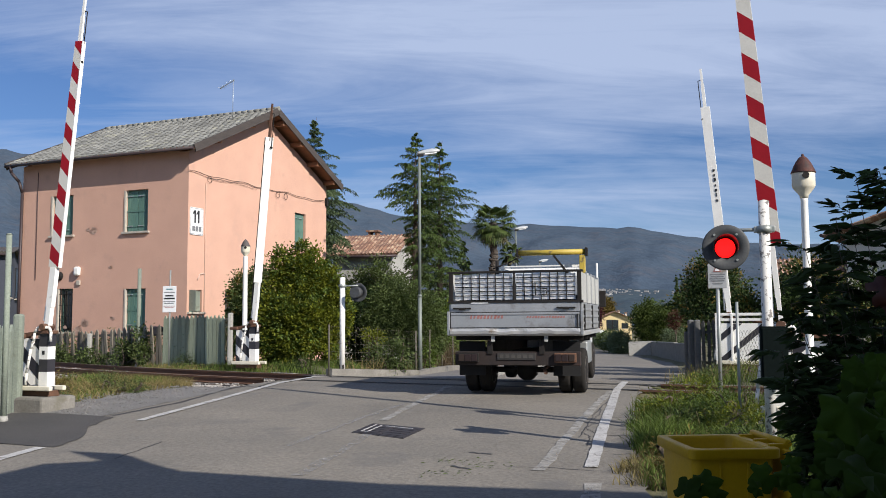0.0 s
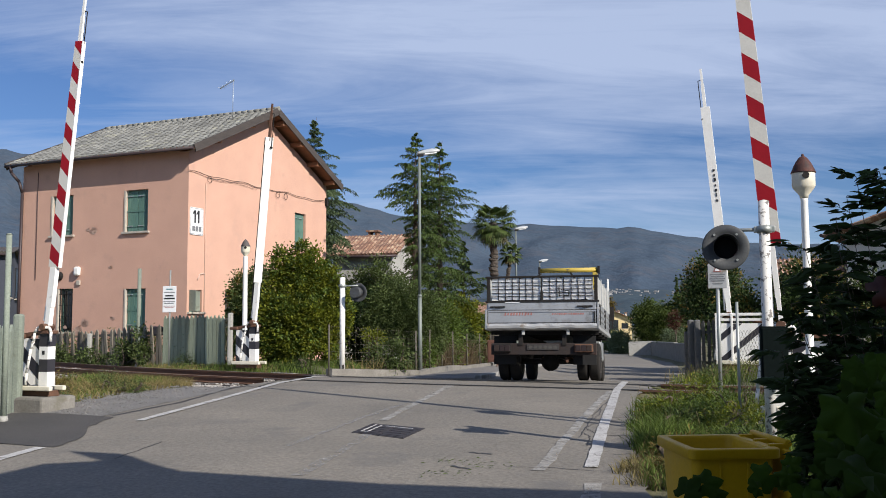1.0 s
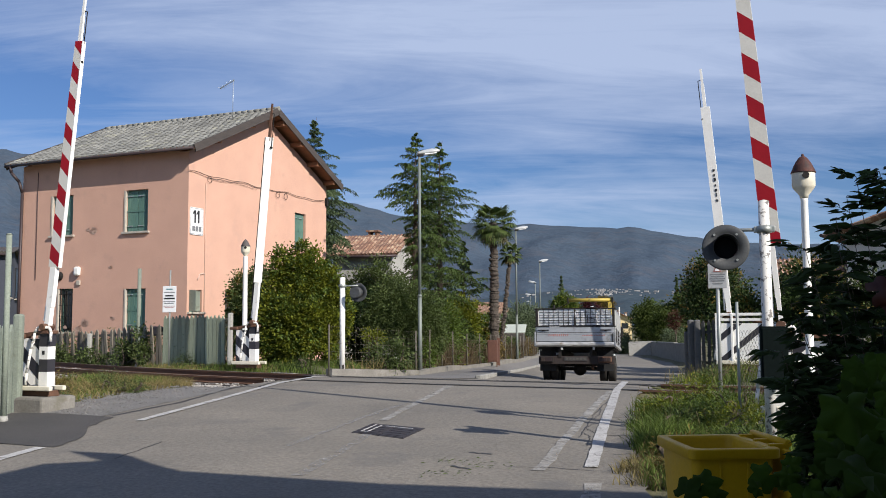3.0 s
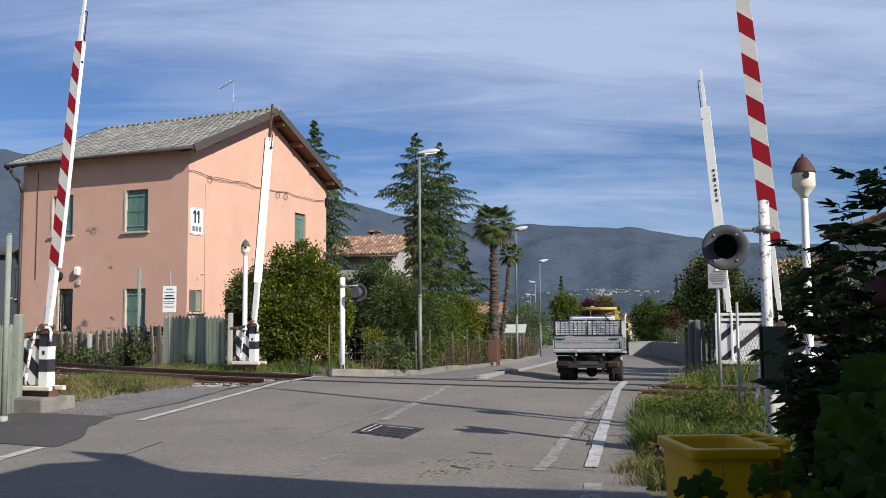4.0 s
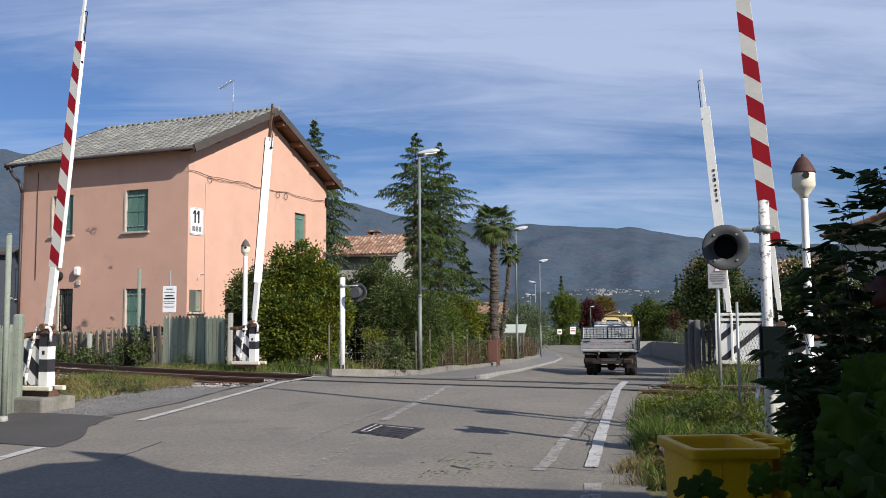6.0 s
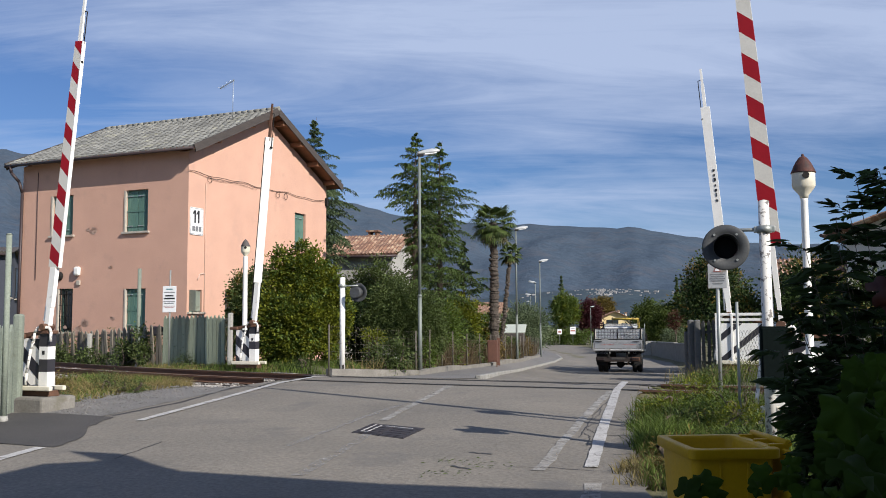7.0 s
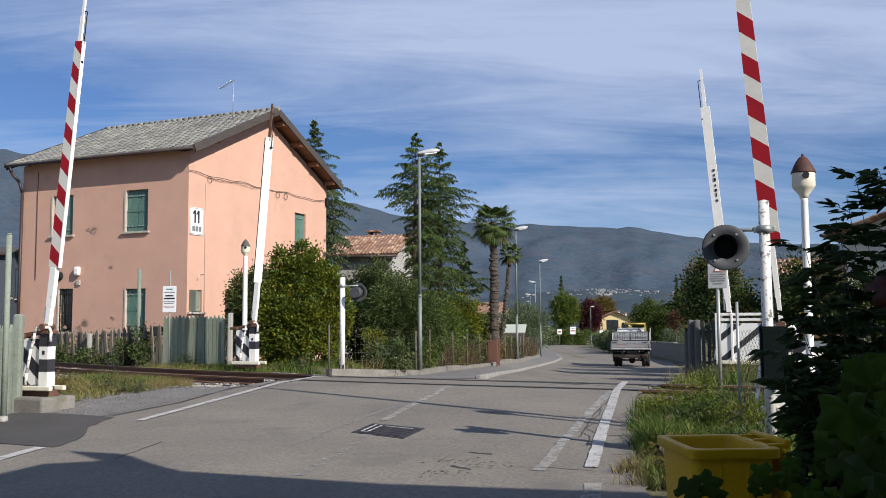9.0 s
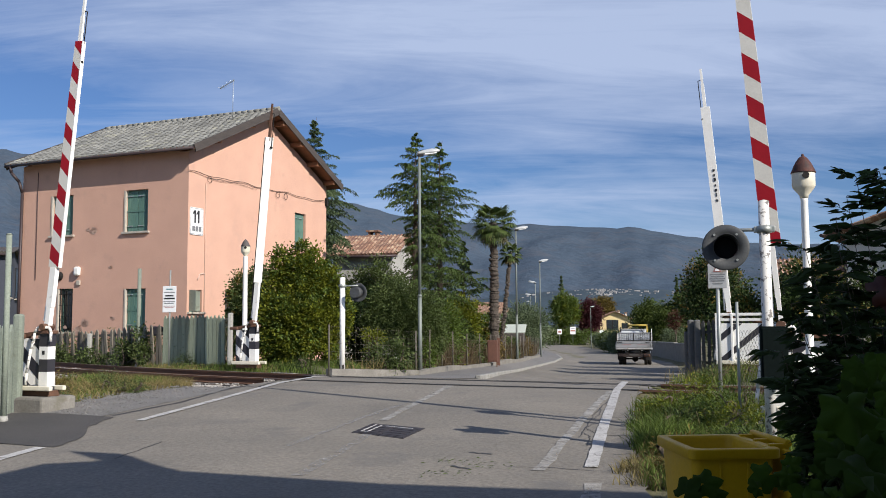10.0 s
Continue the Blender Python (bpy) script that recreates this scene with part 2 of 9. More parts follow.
M["tarp"] = mat("tarp", (0.93, 0.93, 0.92), (0.88, 0.88, 0.87), 0.7, 2.5, 30, 0.1, spots=(0.5, 0.49, 0.47), spot_scale=3.5, spot_at=(0.68, 0.8), grain=0.16)
M["side_sheet"] = mat("side_sheet", (0.45, 0.45, 0.42), (0.36, 0.36, 0.34), 0.7, 2.5, 30, 0.1, spots=(0.25, 0.24, 0.22), spot_scale=3.5, spot_at=(0.6, 0.75))
M["plate_grey"] = mat("plate_grey", (0.04, 0.036, 0.034), None, 0.7, 8, 40, 0.0)
M["cast_iron"] = mat("cast_iron", (0.05, 0.045, 0.05), (0.034, 0.031, 0.034), 0.7, 3, 40, 0.3, metal=0.1, spec=0.3)
M["bar_faint"] = mat("bar_faint", (0.075, 0.07, 0.062), None, 0.8, 8, 40, 0.0)
M["dark_steel"] = mat("dark_steel", (0.012, 0.0115, 0.0115), (0.019, 0.016, 0.014), 0.75, 4, 40, 0.15, metal=0.0, spec=0.25)
M["rusty_beam"] = mat("rusty_beam", (0.03, 0.017, 0.013), (0.015, 0.011, 0.01), 0.8, 3, 40, 0.2, spots=(0.06, 0.026, 0.018), spot_scale=2.2, spot_at=(0.56, 0.7))
M["tyre"] = mat("tyre", (0.015, 0.0145, 0.014), (0.026, 0.023, 0.02), 0.9, 6, 60, 0.3, spec=0.2)
M["rim"] = mat("rim", (0.25, 0.23, 0.21), (0.14, 0.11, 0.09), 0.6, 6, 60, 0.1, metal=0.4)
M["crane_yellow"] = mat("crane_yellow", (0.52, 0.38, 0.05), (0.4, 0.29, 0.05), 0.55, 3, 50, 0.1, spots=(0.12, 0.095, 0.05), spot_scale=6, spot_at=(0.55, 0.66), grain=0.16)
M["lens_red"] = mat("lens_red", (0.02, 0.008, 0.007), None, 0.6, 3, 50, 0.0)
M["lens_amber"] = mat("lens_amber", (0.03, 0.016, 0.01), None, 0.6, 3, 50, 0.0)
M["cab_white"] = mat("cab_white", (0.72, 0.73, 0.73), (0.64, 0.65, 0.65), 0.35, 2, 40, 0.03, coat=0.3, grain=0.16)
M["bin_yellow"] = mat("bin_yellow", (0.56, 0.33, 0.004), (0.46, 0.27, 0.004), 0.5, 2.5, 60, 0.08, spots=(0.4, 0.25, 0.015), spot_scale=3, spot_at=(0.62, 0.78), spec=0.3, grain=0.16)
M["window_glass"] = glass("window_glass")
M["bark"] = mat("bark", (0.13, 0.1, 0.075), (0.075, 0.058, 0.045), 0.95, 6, 30, 0.8, 0.02, stretch=(3, 3, 0.7))
M["palm_bark"] = mat("palm_bark", (0.115, 0.093, 0.075), (0.055, 0.045, 0.037), 0.95, 7, 30, 0.9, 0.03, stretch=(1, 1, 3))
M["leaf_bright"] = mat("leaf_bright", (0.185, 0.2, 0.018), (0.085, 0.105, 0.012), 0.55, 0.8, 8, 0, island=0.4, transl=0.3, spec=0.2)
M["leaf_laurel"] = mat("leaf_laurel", (0.11, 0.16, 0.03), (0.07, 0.105, 0.022), 0.45, 0.8, 8, 0, island=0.4, transl=0.25, spec=0.2)
M["leaf_olive"] = mat("leaf_olive", (0.088, 0.12, 0.034), (0.055, 0.078, 0.024), 0.6, 0.8, 8, 0, island=0.35, transl=0.2, spec=0.2)
M["leaf_grey"] = mat("leaf_grey", (0.13, 0.165, 0.085), (0.09, 0.12, 0.06), 0.6, 0.6, 8, 0, island=0.3, transl=0.2, spec=0.2)
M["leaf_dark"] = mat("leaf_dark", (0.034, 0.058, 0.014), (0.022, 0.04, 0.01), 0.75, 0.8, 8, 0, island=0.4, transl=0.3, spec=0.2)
M["leaf_dull"] = mat("leaf_dull", (0.068, 0.094, 0.02), (0.04, 0.058, 0.014), 0.7, 0.8, 8, 0, island=0.35, transl=0.2, spec=0.12)
M["leaf_autumn"] = mat("leaf_autumn", (0.17, 0.12, 0.025), (0.1, 0.075, 0.02), 0.6, 0.8, 8, 0, island=0.4, transl=0.25, spec=0.2)
M["leaf_rust"] = mat("leaf_rust", (0.085, 0.034, 0.02), (0.055, 0.026, 0.015), 0.6, 0.8, 8, 0, island=0.4, transl=0.25, spec=0.2)
M["leaf_plum"] = mat("leaf_plum", (0.085, 0.022, 0.026), (0.05, 0.016, 0.02), 0.5, 0.8, 8, 0, island=0.4, transl=0.2, spec=0.2)
M["leaf_red"] = mat("leaf_red", (0.05, 0.009, 0.003), (0.035, 0.007, 0.003), 0.5, 3, 12, 0, island=0.2, transl=0.35)
M["needle"] = mat("needle", (0.088, 0.135, 0.033), (0.05, 0.078, 0.021), 0.6, 0.7, 8, 0, island=0.45, transl=0.12, spec=0.2)
M["needle_blue"] = mat("needle_blue", (0.085, 0.12, 0.05), (0.052, 0.078, 0.035), 0.6, 0.7, 8, 0, island=0.4, transl=0.12, spec=0.2)
M["frond"] = mat("frond", (0.09, 0.125, 0.035), (0.055, 0.08, 0.025), 0.5, 0.8, 8, 0, island=0.4, transl=0.2, spec=0.2)
M["dry_frond"] = mat("dry_frond", (0.22, 0.19, 0.08), (0.13, 0.11, 0.05), 0.7, 0.8, 8, 0, island=0.4, transl=0.15)
M["vine_leaf"] = mat("vine_leaf", (0.028, 0.054, 0.003), (0.018, 0.038, 0.002), 0.8, 3, 18, 0, island=0.35, transl=0.15, spec=0.12)
M["grass"] = mat("grass", (0.12, 0.17, 0.034), (0.075, 0.11, 0.022), 0.7, 0.9, 6, 0, island=0.5, transl=0.3, spec=0.2)
M["grass_dry"] = mat("grass_dry", (0.25, 0.195, 0.085), (0.16, 0.135, 0.055), 0.75, 0.9, 6, 0, island=0.5, transl=0.25, spec=0.2)
M["dry_twig"] = mat("dry_twig", (0.115, 0.085, 0.05), (0.07, 0.052, 0.032), 0.9, 0.9, 6, 0, island=0.4, spec=0.1)
M["cream_wall"] = mat("cream_wall", (0.72, 0.57, 0.3), (0.64, 0.5, 0.26), 0.9, 0.8, 30, 0.15)
M["stucco_white"] = mat("stucco_white", (0.68, 0.65, 0.58), (0.6, 0.57, 0.5), 0.9, 0.8, 30, 0.15)
# village wall tone, greyed by haze put into the colour
M["hazy_wall"] = mat("hazy_wall", (0.4, 0.39, 0.37), (0.26, 0.25, 0.25), 0.95, 0.05, 0.3, 0.0)
M["grey_wall"] = mat("grey_wall", (0.055, 0.06, 0.08), (0.04, 0.045, 0.06), 0.9, 0.8, 30, 0.15)
M["shed_sheet"] = mat("shed_sheet", (0.5, 0.53, 0.45), (0.4, 0.43, 0.38), 0.6, 1.5, 30, 0.1)
M["weathered_brown"] = mat("weathered_brown", (0.13, 0.055, 0.034), (0.09, 0.038, 0.026), 0.7, 3, 40, 0.15)
M["mesh_wire"] = mat("mesh_wire", (0.13, 0.115, 0.09), None, 0.7, 4, 40, 0.1, metal=0.3)
# blue-grey distance haze is mixed into both hill colours
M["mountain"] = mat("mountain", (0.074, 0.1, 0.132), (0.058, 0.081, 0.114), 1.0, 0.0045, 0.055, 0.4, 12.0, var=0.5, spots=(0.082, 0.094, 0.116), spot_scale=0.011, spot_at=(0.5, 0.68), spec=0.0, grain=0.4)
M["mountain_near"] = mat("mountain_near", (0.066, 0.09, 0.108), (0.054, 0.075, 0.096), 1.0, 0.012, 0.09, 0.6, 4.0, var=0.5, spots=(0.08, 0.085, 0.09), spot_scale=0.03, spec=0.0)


# ---- building helpers ----
def link_mesh(name, bm, materials, parent=None):
    me = bpy.data.meshes.new(name)
    bm.normal_update()
    bm.to_mesh(me)
    bm.free()
    for m in (materials if isinstance(materials, (list, tuple)) else [materials]):
        me.materials.append(m)
    ob = new(name, me)
    ob.parent = parent
    return ob


def part(name, bm, material, parent, label=""):
    return tagged(link_mesh(name, bm, material, parent), label)


def thing(name, m, label, category, group="", kind=""):
    ob = new(name)
    ob.empty_display_size = 0.2
    ob.matrix_basis = m
    return tagged(ob, label, category, group, kind)


def piece(name, mesh, parent, m):
    ob = new(name, mesh)
    ob.parent = parent
    ob.matrix_basis = m
    return ob


def add_box(bm, lo, hi, m=None, mi=0, bevel=0.0):
    m = m or Matrix()
    vs = [bm.verts.new(m @ Vector((x, y, z))) for z in (lo[2], hi[2]) for y in (lo[1], hi[1]) for x in (lo[0], hi[0])]
    fs = [bm.faces.new([vs[i] for i in f]) for f in ((0, 2, 3, 1), (4, 5, 7, 6), (0, 1, 5, 4), (2, 6, 7, 3), (0, 4, 6, 2), (1, 3, 7, 5))]
    for f in fs:
        f.material_index = mi
    if bevel:
        es = list({e for f in fs for e in f.edges})
        r = bmesh.ops.bevel(bm, geom=es, offset=bevel, segments=2, affect="EDGES", profile=0.5)
        for f in r["faces"]:
            f.material_index = mi
    return vs


def add_tube(bm, p0, p1, r0, r1=None, seg=10, mi=0, caps=True):
    r1 = r0 if r1 is None else r1
    p0, p1 = Vector(p0), Vector(p1)
    q = (p1 - p0).to_track_quat("Z", "Y")
    rings = []
    for p, r in ((p0, r0), (p1, r1)):
        rings.append([bm.verts.new(p + q @ Vector((r * math.cos(2 * math.pi * i / seg), r * math.sin(2 * math.pi * i / seg), 0))) for i in range(seg)])
    for i in range(seg):
        f = bm.faces.new((rings[0][i], rings[0][(i + 1) % seg], rings[1][(i + 1) % seg], rings[1][i]))
        f.material_index, f.smooth = mi, True
    if caps:
        bm.faces.new(rings[0][::-1]).material_index = mi
        bm.faces.new(rings[1]).material_index = mi


def add_path(bm, pts, r, seg=8, mi=0):
    for a, b in zip(pts[:-1], pts[1:]):
        add_tube(bm, a, b, r, r, seg, mi)


def add_lathe(bm, prof, seg=20, m=None, mi=0):
    """prof: (radius, height) from below upwards."""
    m = m or Matrix()
    rings = [[bm.verts.new(m @ Vector((r * math.cos(2 * math.pi * i / seg), r * math.sin(2 * math.pi * i / seg), z))) for i in range(seg)] for r, z in prof]
    for a, b in zip(rings[:-1], rings[1:]):
        for i in range(seg):
            f = bm.faces.new((a[i], a[(i + 1) % seg], b[(i + 1) % seg], b[i]))
            f.material_index, f.smooth = mi, True
    bm.faces.new(rings[0][::-1]).material_index = mi
    bm.faces.new(rings[-1]).material_index = mi


def add_prism(bm, poly, d0, d1, m=None, mi=0):
    """A polygon in the x-z plane, drawn out from y = d0 to y = d1."""
    m = m or Matrix()
    a = [bm.verts.new(m @ Vector((x, d0, z))) for x, z in poly]
    b = [bm.verts.new(m @ Vector((x, d1, z))) for x, z in poly]
    n = len(poly)
    fs = [bm.faces.new(a), bm.faces.new(b[::-1])]
    fs += [bm.faces.new((a[i], b[i], b[(i + 1) % n], a[(i + 1) % n])) for i in range(n)]
    for f in fs:
        f.material_index = mi
    bmesh.ops.recalc_face_normals(bm, faces=fs)


def add_bar(bm, p0, p1, w, h, up=(0, 0, 1), mi=0):
    """A rectangular bar from p0 to p1, w wide and h high."""
    p0, p1, up = Vector(p0), Vector(p1), Vector(up)
    d = (p1 - p0).normalized()
    s = d.cross(up).normalized()
    u = s.cross(d)
    vs = [bm.verts.new(p + s * (w / 2) * i + u * (h / 2) * j) for p in (p0, p1) for i, j in ((-1, -1), (1, -1), (1, 1), (-1, 1))]
    for f in ((0, 1, 2, 3), (7, 6, 5, 4), (0, 4, 5, 1), (1, 5, 6, 2), (2, 6, 7, 3), (3, 7, 4, 0)):
        bm.faces.new([vs[i] for i in f]).material_index = mi


def B():
    return bmesh.new()


def writing(text, size, m, material, parent, name="lettering", extrude=0.002):
    cu = bpy.data.curves.new(name, "FONT")
    cu.body, cu.size, cu.extrude = text, size, extrude
    cu.align_x, cu.align_y = "CENTER", "CENTER"
    tmp = bpy.data.objects.new(name, cu)
    scene.collection.objects.link(tmp)
    bpy.context.view_layer.update()
    me = bpy.data.meshes.new_from_object(tmp.evaluated_get(bpy.context.evaluated_depsgraph_get()))
    bpy.data.objects.remove(tmp)
    me.materials.clear()
    me.materials.append(material)
    ob = new(name, me)
    ob.parent = parent
    ob.matrix_basis = m
    return ob


# ---- the lie of the land ----
# s runs across the railway, away from the road's near end; a runs along it
CX, CY = 0.6957, 17.4651
RA = radians(23.4)
RDX, RDY, RNX, RNY = -math.cos(RA), math.sin(RA), math.sin(RA), math.cos(RA)
ROAD_PROFILE = ((-60, -1.2), (-16, -0.57), (-1.2, 0), (1.2, 0), (3, -0.1), (4.7, -0.26), (6.6, -0.38), (13.7, -0.86), (41.7, -1.55), (100, -2.7), (200, -3.4), (9000, -3.4))
SIDE_PROFILE = ((-60, -1.2), (-16, -0.57), (-5.5, -0.12), (-2.7, -0.06), (-1.8, -0.21), (1.8, -0.21), (2.6, -0.04), (5, 0), (12, -0.28), (26, -0.85), (41.7, -1.4), (100, -2.7), (200, -3.4), (9000, -3.4))
ROAD_MID = ((-60, -11), (-9, -1.1), (0, 0.6), (4, 1.0), (14, 2.4), (26, 3.9), (41, 6.6), (52, 9), (86, 19.5), (130, 37), (200, 70), (9000, 70))

# the pavement past the crossing lies higher than the carriageway: kerb top and wall foot (x, y, z)
KERB = ((0.35, 18.6, 0.0), (0.78, 20.5, -0.02), (1.28, 24.5, -0.19), (1.85, 30, -0.44), (2.93, 36.5, -0.7), (4.4, 45, -0.97), (6.75, 56, -1.2), (8.5, 66, -1.38), (9.2, 72, -1.52), (10.3, 83, -1.76), (12.0, 105, -2.2), (14.0, 133, -2.72))
WALL_FOOT = ((-3.9, 18.6, 0.0), (-2.75, 21.9, -0.08), (-0.75, 24.6, -0.25), (0.3, 30, -0.39), (1.85, 35.8, -0.5), (3.5, 43.4, -0.67), (6.25, 60, -1.08), (7.5, 70, -1.42), (8.6, 83, -1.76), (10.4, 105, -2.2), (12.3, 133, -2.72))
KERB_X, KERB_Z = [(y, x) for x, y, z in KERB], [(y, z) for x, y, z in KERB]
FOOT_X, FOOT_Z = [(y, x) for x, y, z in WALL_FOOT], [(y, z) for x, y, z in WALL_FOOT]


def lerp(tab, v):
    if v <= tab[0][0]:
        return tab[0][1]
    for (a, b), (c, d) in zip(tab[:-1], tab[1:]):
        if v <= c:
            return b + (d - b) * (v - a) / (c - a)
    return tab[-1][1]


def sa(x, y):
    return (x - CX) * RNX + (y - CY) * RNY, (x - CX) * RDX + (y - CY) * RDY


def xy(s, a):
    return CX + s * RNX + a * RDX, CY + s * RNY + a * RDY


def track_s(a):
    """The railway's middle line, which bends away."""
    return 0.06 * a + (0.012 * min(a, 22) ** 2 if a > 0 else 0.0) + 0.05


def ease(t):
    t = min(1.0, max(0.0, t))
    return t * t * (3 - 2 * t)


def ground_sa(s, a):
    r = lerp(ROAD_PROFILE, s)
    w = lerp(SIDE_PROFILE, s - max(0.0, track_s(min(max(a, 0), 22))))
    z = r + (w - r) * ease((abs(a - lerp(ROAD_MID, s)) - 3.4) / 2.2)
    x, y = xy(s, a)
    if 19.5 < y < 150:
        xk, zk, xw, zw = lerp(KERB_X, y), lerp(KERB_Z, y), lerp(FOOT_X, y), lerp(FOOT_Z, y)
        if x >= xk:
            to, near_by = zk - 0.1, 1 - ease((x - xk) / 2.2)
        elif x >= xw:
            to, near_by = zk + (zw - zk) * (xk - x) / (xk - xw) - 0.1, 1.0
        else:
            to, near_by = zw - 0.04, 1 - ease((xw - x) / 2.5)
        z += (to - z) * near_by * ease((y - 19.5) / 3) * ease((150 - y) / 20)
    return z


def ground(x, y):
    return ground_sa(*sa(x, y))


def P(s, a, dz=0.0):
    x, y = xy(s, a)
    return Vector((x, y, ground_sa(s, a) + dz))


def sheet(name, grid, material, parent=None):
    """A sheet through rows of points."""
    n = len(grid[0])
    me = bpy.data.meshes.new(name)
    me.from_pydata([tuple(p) for row in grid for p in row], [],
                   [(i * n + j, (i + 1) * n + j, (i + 1) * n + j + 1, i * n + j + 1) for i in range(len(grid) - 1) for j in range(n - 1)])
    me.materials.append(material)
    me.update()
    ob = new(name, me)
    ob.parent = parent
    if len(me.polygons) and me.polygons[0].normal.z < 0:
        me.flip_normals()
    return ob


def steps(*runs):
    out = []
    for a, b, d in runs:
        n = max(1, round((b - a) / d))
        out += [a + (b - a) * i / n for i in range(n)]
    return out + [runs[-1][1]]


SS = steps((-4600, -400, 1000), (-400, -60, 60), (-60, -18, 6), (-18, -6, 1), (-6, 16, 0.5), (16, 60, 2), (60, 200, 10), (200, 600, 80), (600, 4600, 800))
AS = steps((-4600, -400, 800), (-400, -60, 60), (-60, -16, 4), (-16, 26, 0.5), (26, 100, 4), (100, 400, 60), (400, 4600, 800))
ground_sheet = sheet("ground", [[P(s, a, -0.03 + (0.03 * noise.noise(Vector((s * 0.9, a * 0.9, 0))) if abs(s) < 60 and abs(a - lerp(ROAD_MID, s)) > 7 else 0)) for a in AS] for s in SS], M["soil"])
tagged(ground_sheet, "rough grass and bare earth beside the road", "ground", kind="structure")

# the carriageway: (s, left edge, right edge)
ROAD_EDGES = ((-60, 30, -22), (-30, 14, -11), (-16, 9.5, -6.6), (-12, 8.0, -5.4), (-9.0, 7.2, -4.9), (-8.2, 6.6, -4.75), (-6.2, 5.4, -4.2), (-3.1, 5.2, -3.6), (-1.5, 5.0, -3.3), (0, 4.7, -3.25), (1.5, 4.75, -3.2), (3.0, 4.75, -3.1),
              (5.5, 4.0, -2.8), (9, 4.05, -2.7), (14, 4.6, -2.6), (18.4, 5.55, -1.75), (26.8, 7.55, 0.1), (37.8, 9.85, 2.3), (48, 12.1, 4.4), (58, 16.2, 7.4), (74, 20.8, 11.9), (94, 28.4, 18.2), (130, 46, 32), (200, 80, 64))
EDGE_L = [(s, l) for s, l, r in ROAD_EDGES]
EDGE_R = [(s, r) for s, l, r in ROAD_EDGES]
rows = []
for s in steps((-60, -12, 3), (-12, 16, 0.4), (16, 60, 1.5), (60, 200, 7)):
    l, r = lerp(EDGE_L, s), lerp(EDGE_R, s)
    rag = 0.1 if s > -12 else 0.0
    l += rag * noise.noise(Vector((s * 2.1, 0, 3)))
    r += rag * noise.noise(Vector((s * 2.3, 0, 9)))
    rows.append([P(s, r + (l - r) * i / 24, 0.0) for i in range(25)])
road = tagged(sheet("road", rows, M["asphalt"]), "worn light-grey asphalt road over a level crossing", "road", kind="structure")


def ribbon(name, pts, width, dz, material, parent, ragged=0.0):
    """A flat strip along points of the plan (s, a)."""
    fine = []
    for (s0, a0), (s1, a1) in zip(pts[:-1], pts[1:]):
        n = max(1, int(math.hypot(s1 - s0, a1 - a0) / 0.25))
        fine += [(s0 + (s1 - s0) * i / n, a0 + (a1 - a0) * i / n) for i in range(n)]
    fine.append(pts[-1])
    rows = []
    for i, (s, a) in enumerate(fine):
        j, k = max(0, i - 1), min(len(fine) - 1, i + 1)
        ds, da = fine[k][0] - fine[j][0], fine[k][1] - fine[j][1]
        d = math.hypot(ds, da) or 1
        w0 = width / 2 + ragged * (noise.noise(Vector((s * 3, a * 3, 1))) + 0.6 * noise.noise(Vector((s * 11, a * 11, 4))))
        w1 = width / 2 + ragged * (noise.noise(Vector((s * 3, a * 3, 7))) + 0.6 * noise.noise(Vector((s * 11, a * 11, 9))))
        rows.append([P(s - da / d * w0, a + ds / d * w0, dz), P(s + da / d * w1, a - ds / d * w1, dz)])
    return sheet(name, rows, material, parent)


ribbon("edge_line", [(-7.6, -4.07), (-5.2, -3.61), (-3.1, -3.23), (-0.8, -2.81), (1.2, -2.51)], 0.13, 0.012, M["paint_line"], road, 0.012)
ribbon("edge_line", [(-6.2, 2.72), (-0.3, 3.92), (1.2, 4.25)], 0.14, 0.012, M["paint_line"], road, 0.013)
ribbon("edge_line", [(-9.6, 2.02), (-8.3, 2.3)], 0.15, 0.009, M["paint_line"], road, 0.01)
ribbon("edge_line", [(-9.4, -4.5), (-8.3, -4.27)], 0.16, 0.009, M["paint_worn"], road, 0.03)
ribbon("old_line", [(-7.9, -3.64), (-6.5, -3.45), (-4.83, -3.22), (-2.83, -2.97), (-1.2, -2.78)], 0.12, 0.01, M["paint_worn"], road, 0.03)
ribbon("centre_line", [(-5.3, -0.64), (-0.9, 0.23)], 0.13, 0.01, M["paint_worn"], road, 0.03)
ribbon("centre_line", [(-8.8, -1.52), (-7.6, -1.29), (-6.4, -1.0)], 0.13, 0.01, M["paint_faint"], road, 0.03)
ribbon("centre_line", [(-7.4, -0.5), (-5.3, -0.24), (-3.4, -0.1)], 0.1, 0.008, M["paint_faint"], road, 0.03)
for s0, a0, s1, a1 in ((12, 1.9, 15, 2.4), (18, 2.9, 21, 3.3)):
    ribbon("centre_line", [(s0, a0), (s1, a1)], 0.12, 0.005, M["paint_worn"], road, 0.02)
# newer tarmac by the fence
patch_rows = []
for i in range(15):
    s = -8.25 + i * (2.25 / 14)
    wob = 0.12 * noise.noise(Vector((s * 4, 2, 2)))
    l = lerp(((-8.25, 6.6), (-6.0, 5.1)), s)
    r = lerp(((-8.25, 2.15), (-7.6, 2.35), (-6.9, 2.95), (-6.4, 3.2), (-6.0, 3.35)), s) + wob
    patch_rows.append([P(s, r + (l - r) * j / 8, 0.008) for j in range(9)])
sheet("tarmac_patch", patch_rows, M["patch"], road)
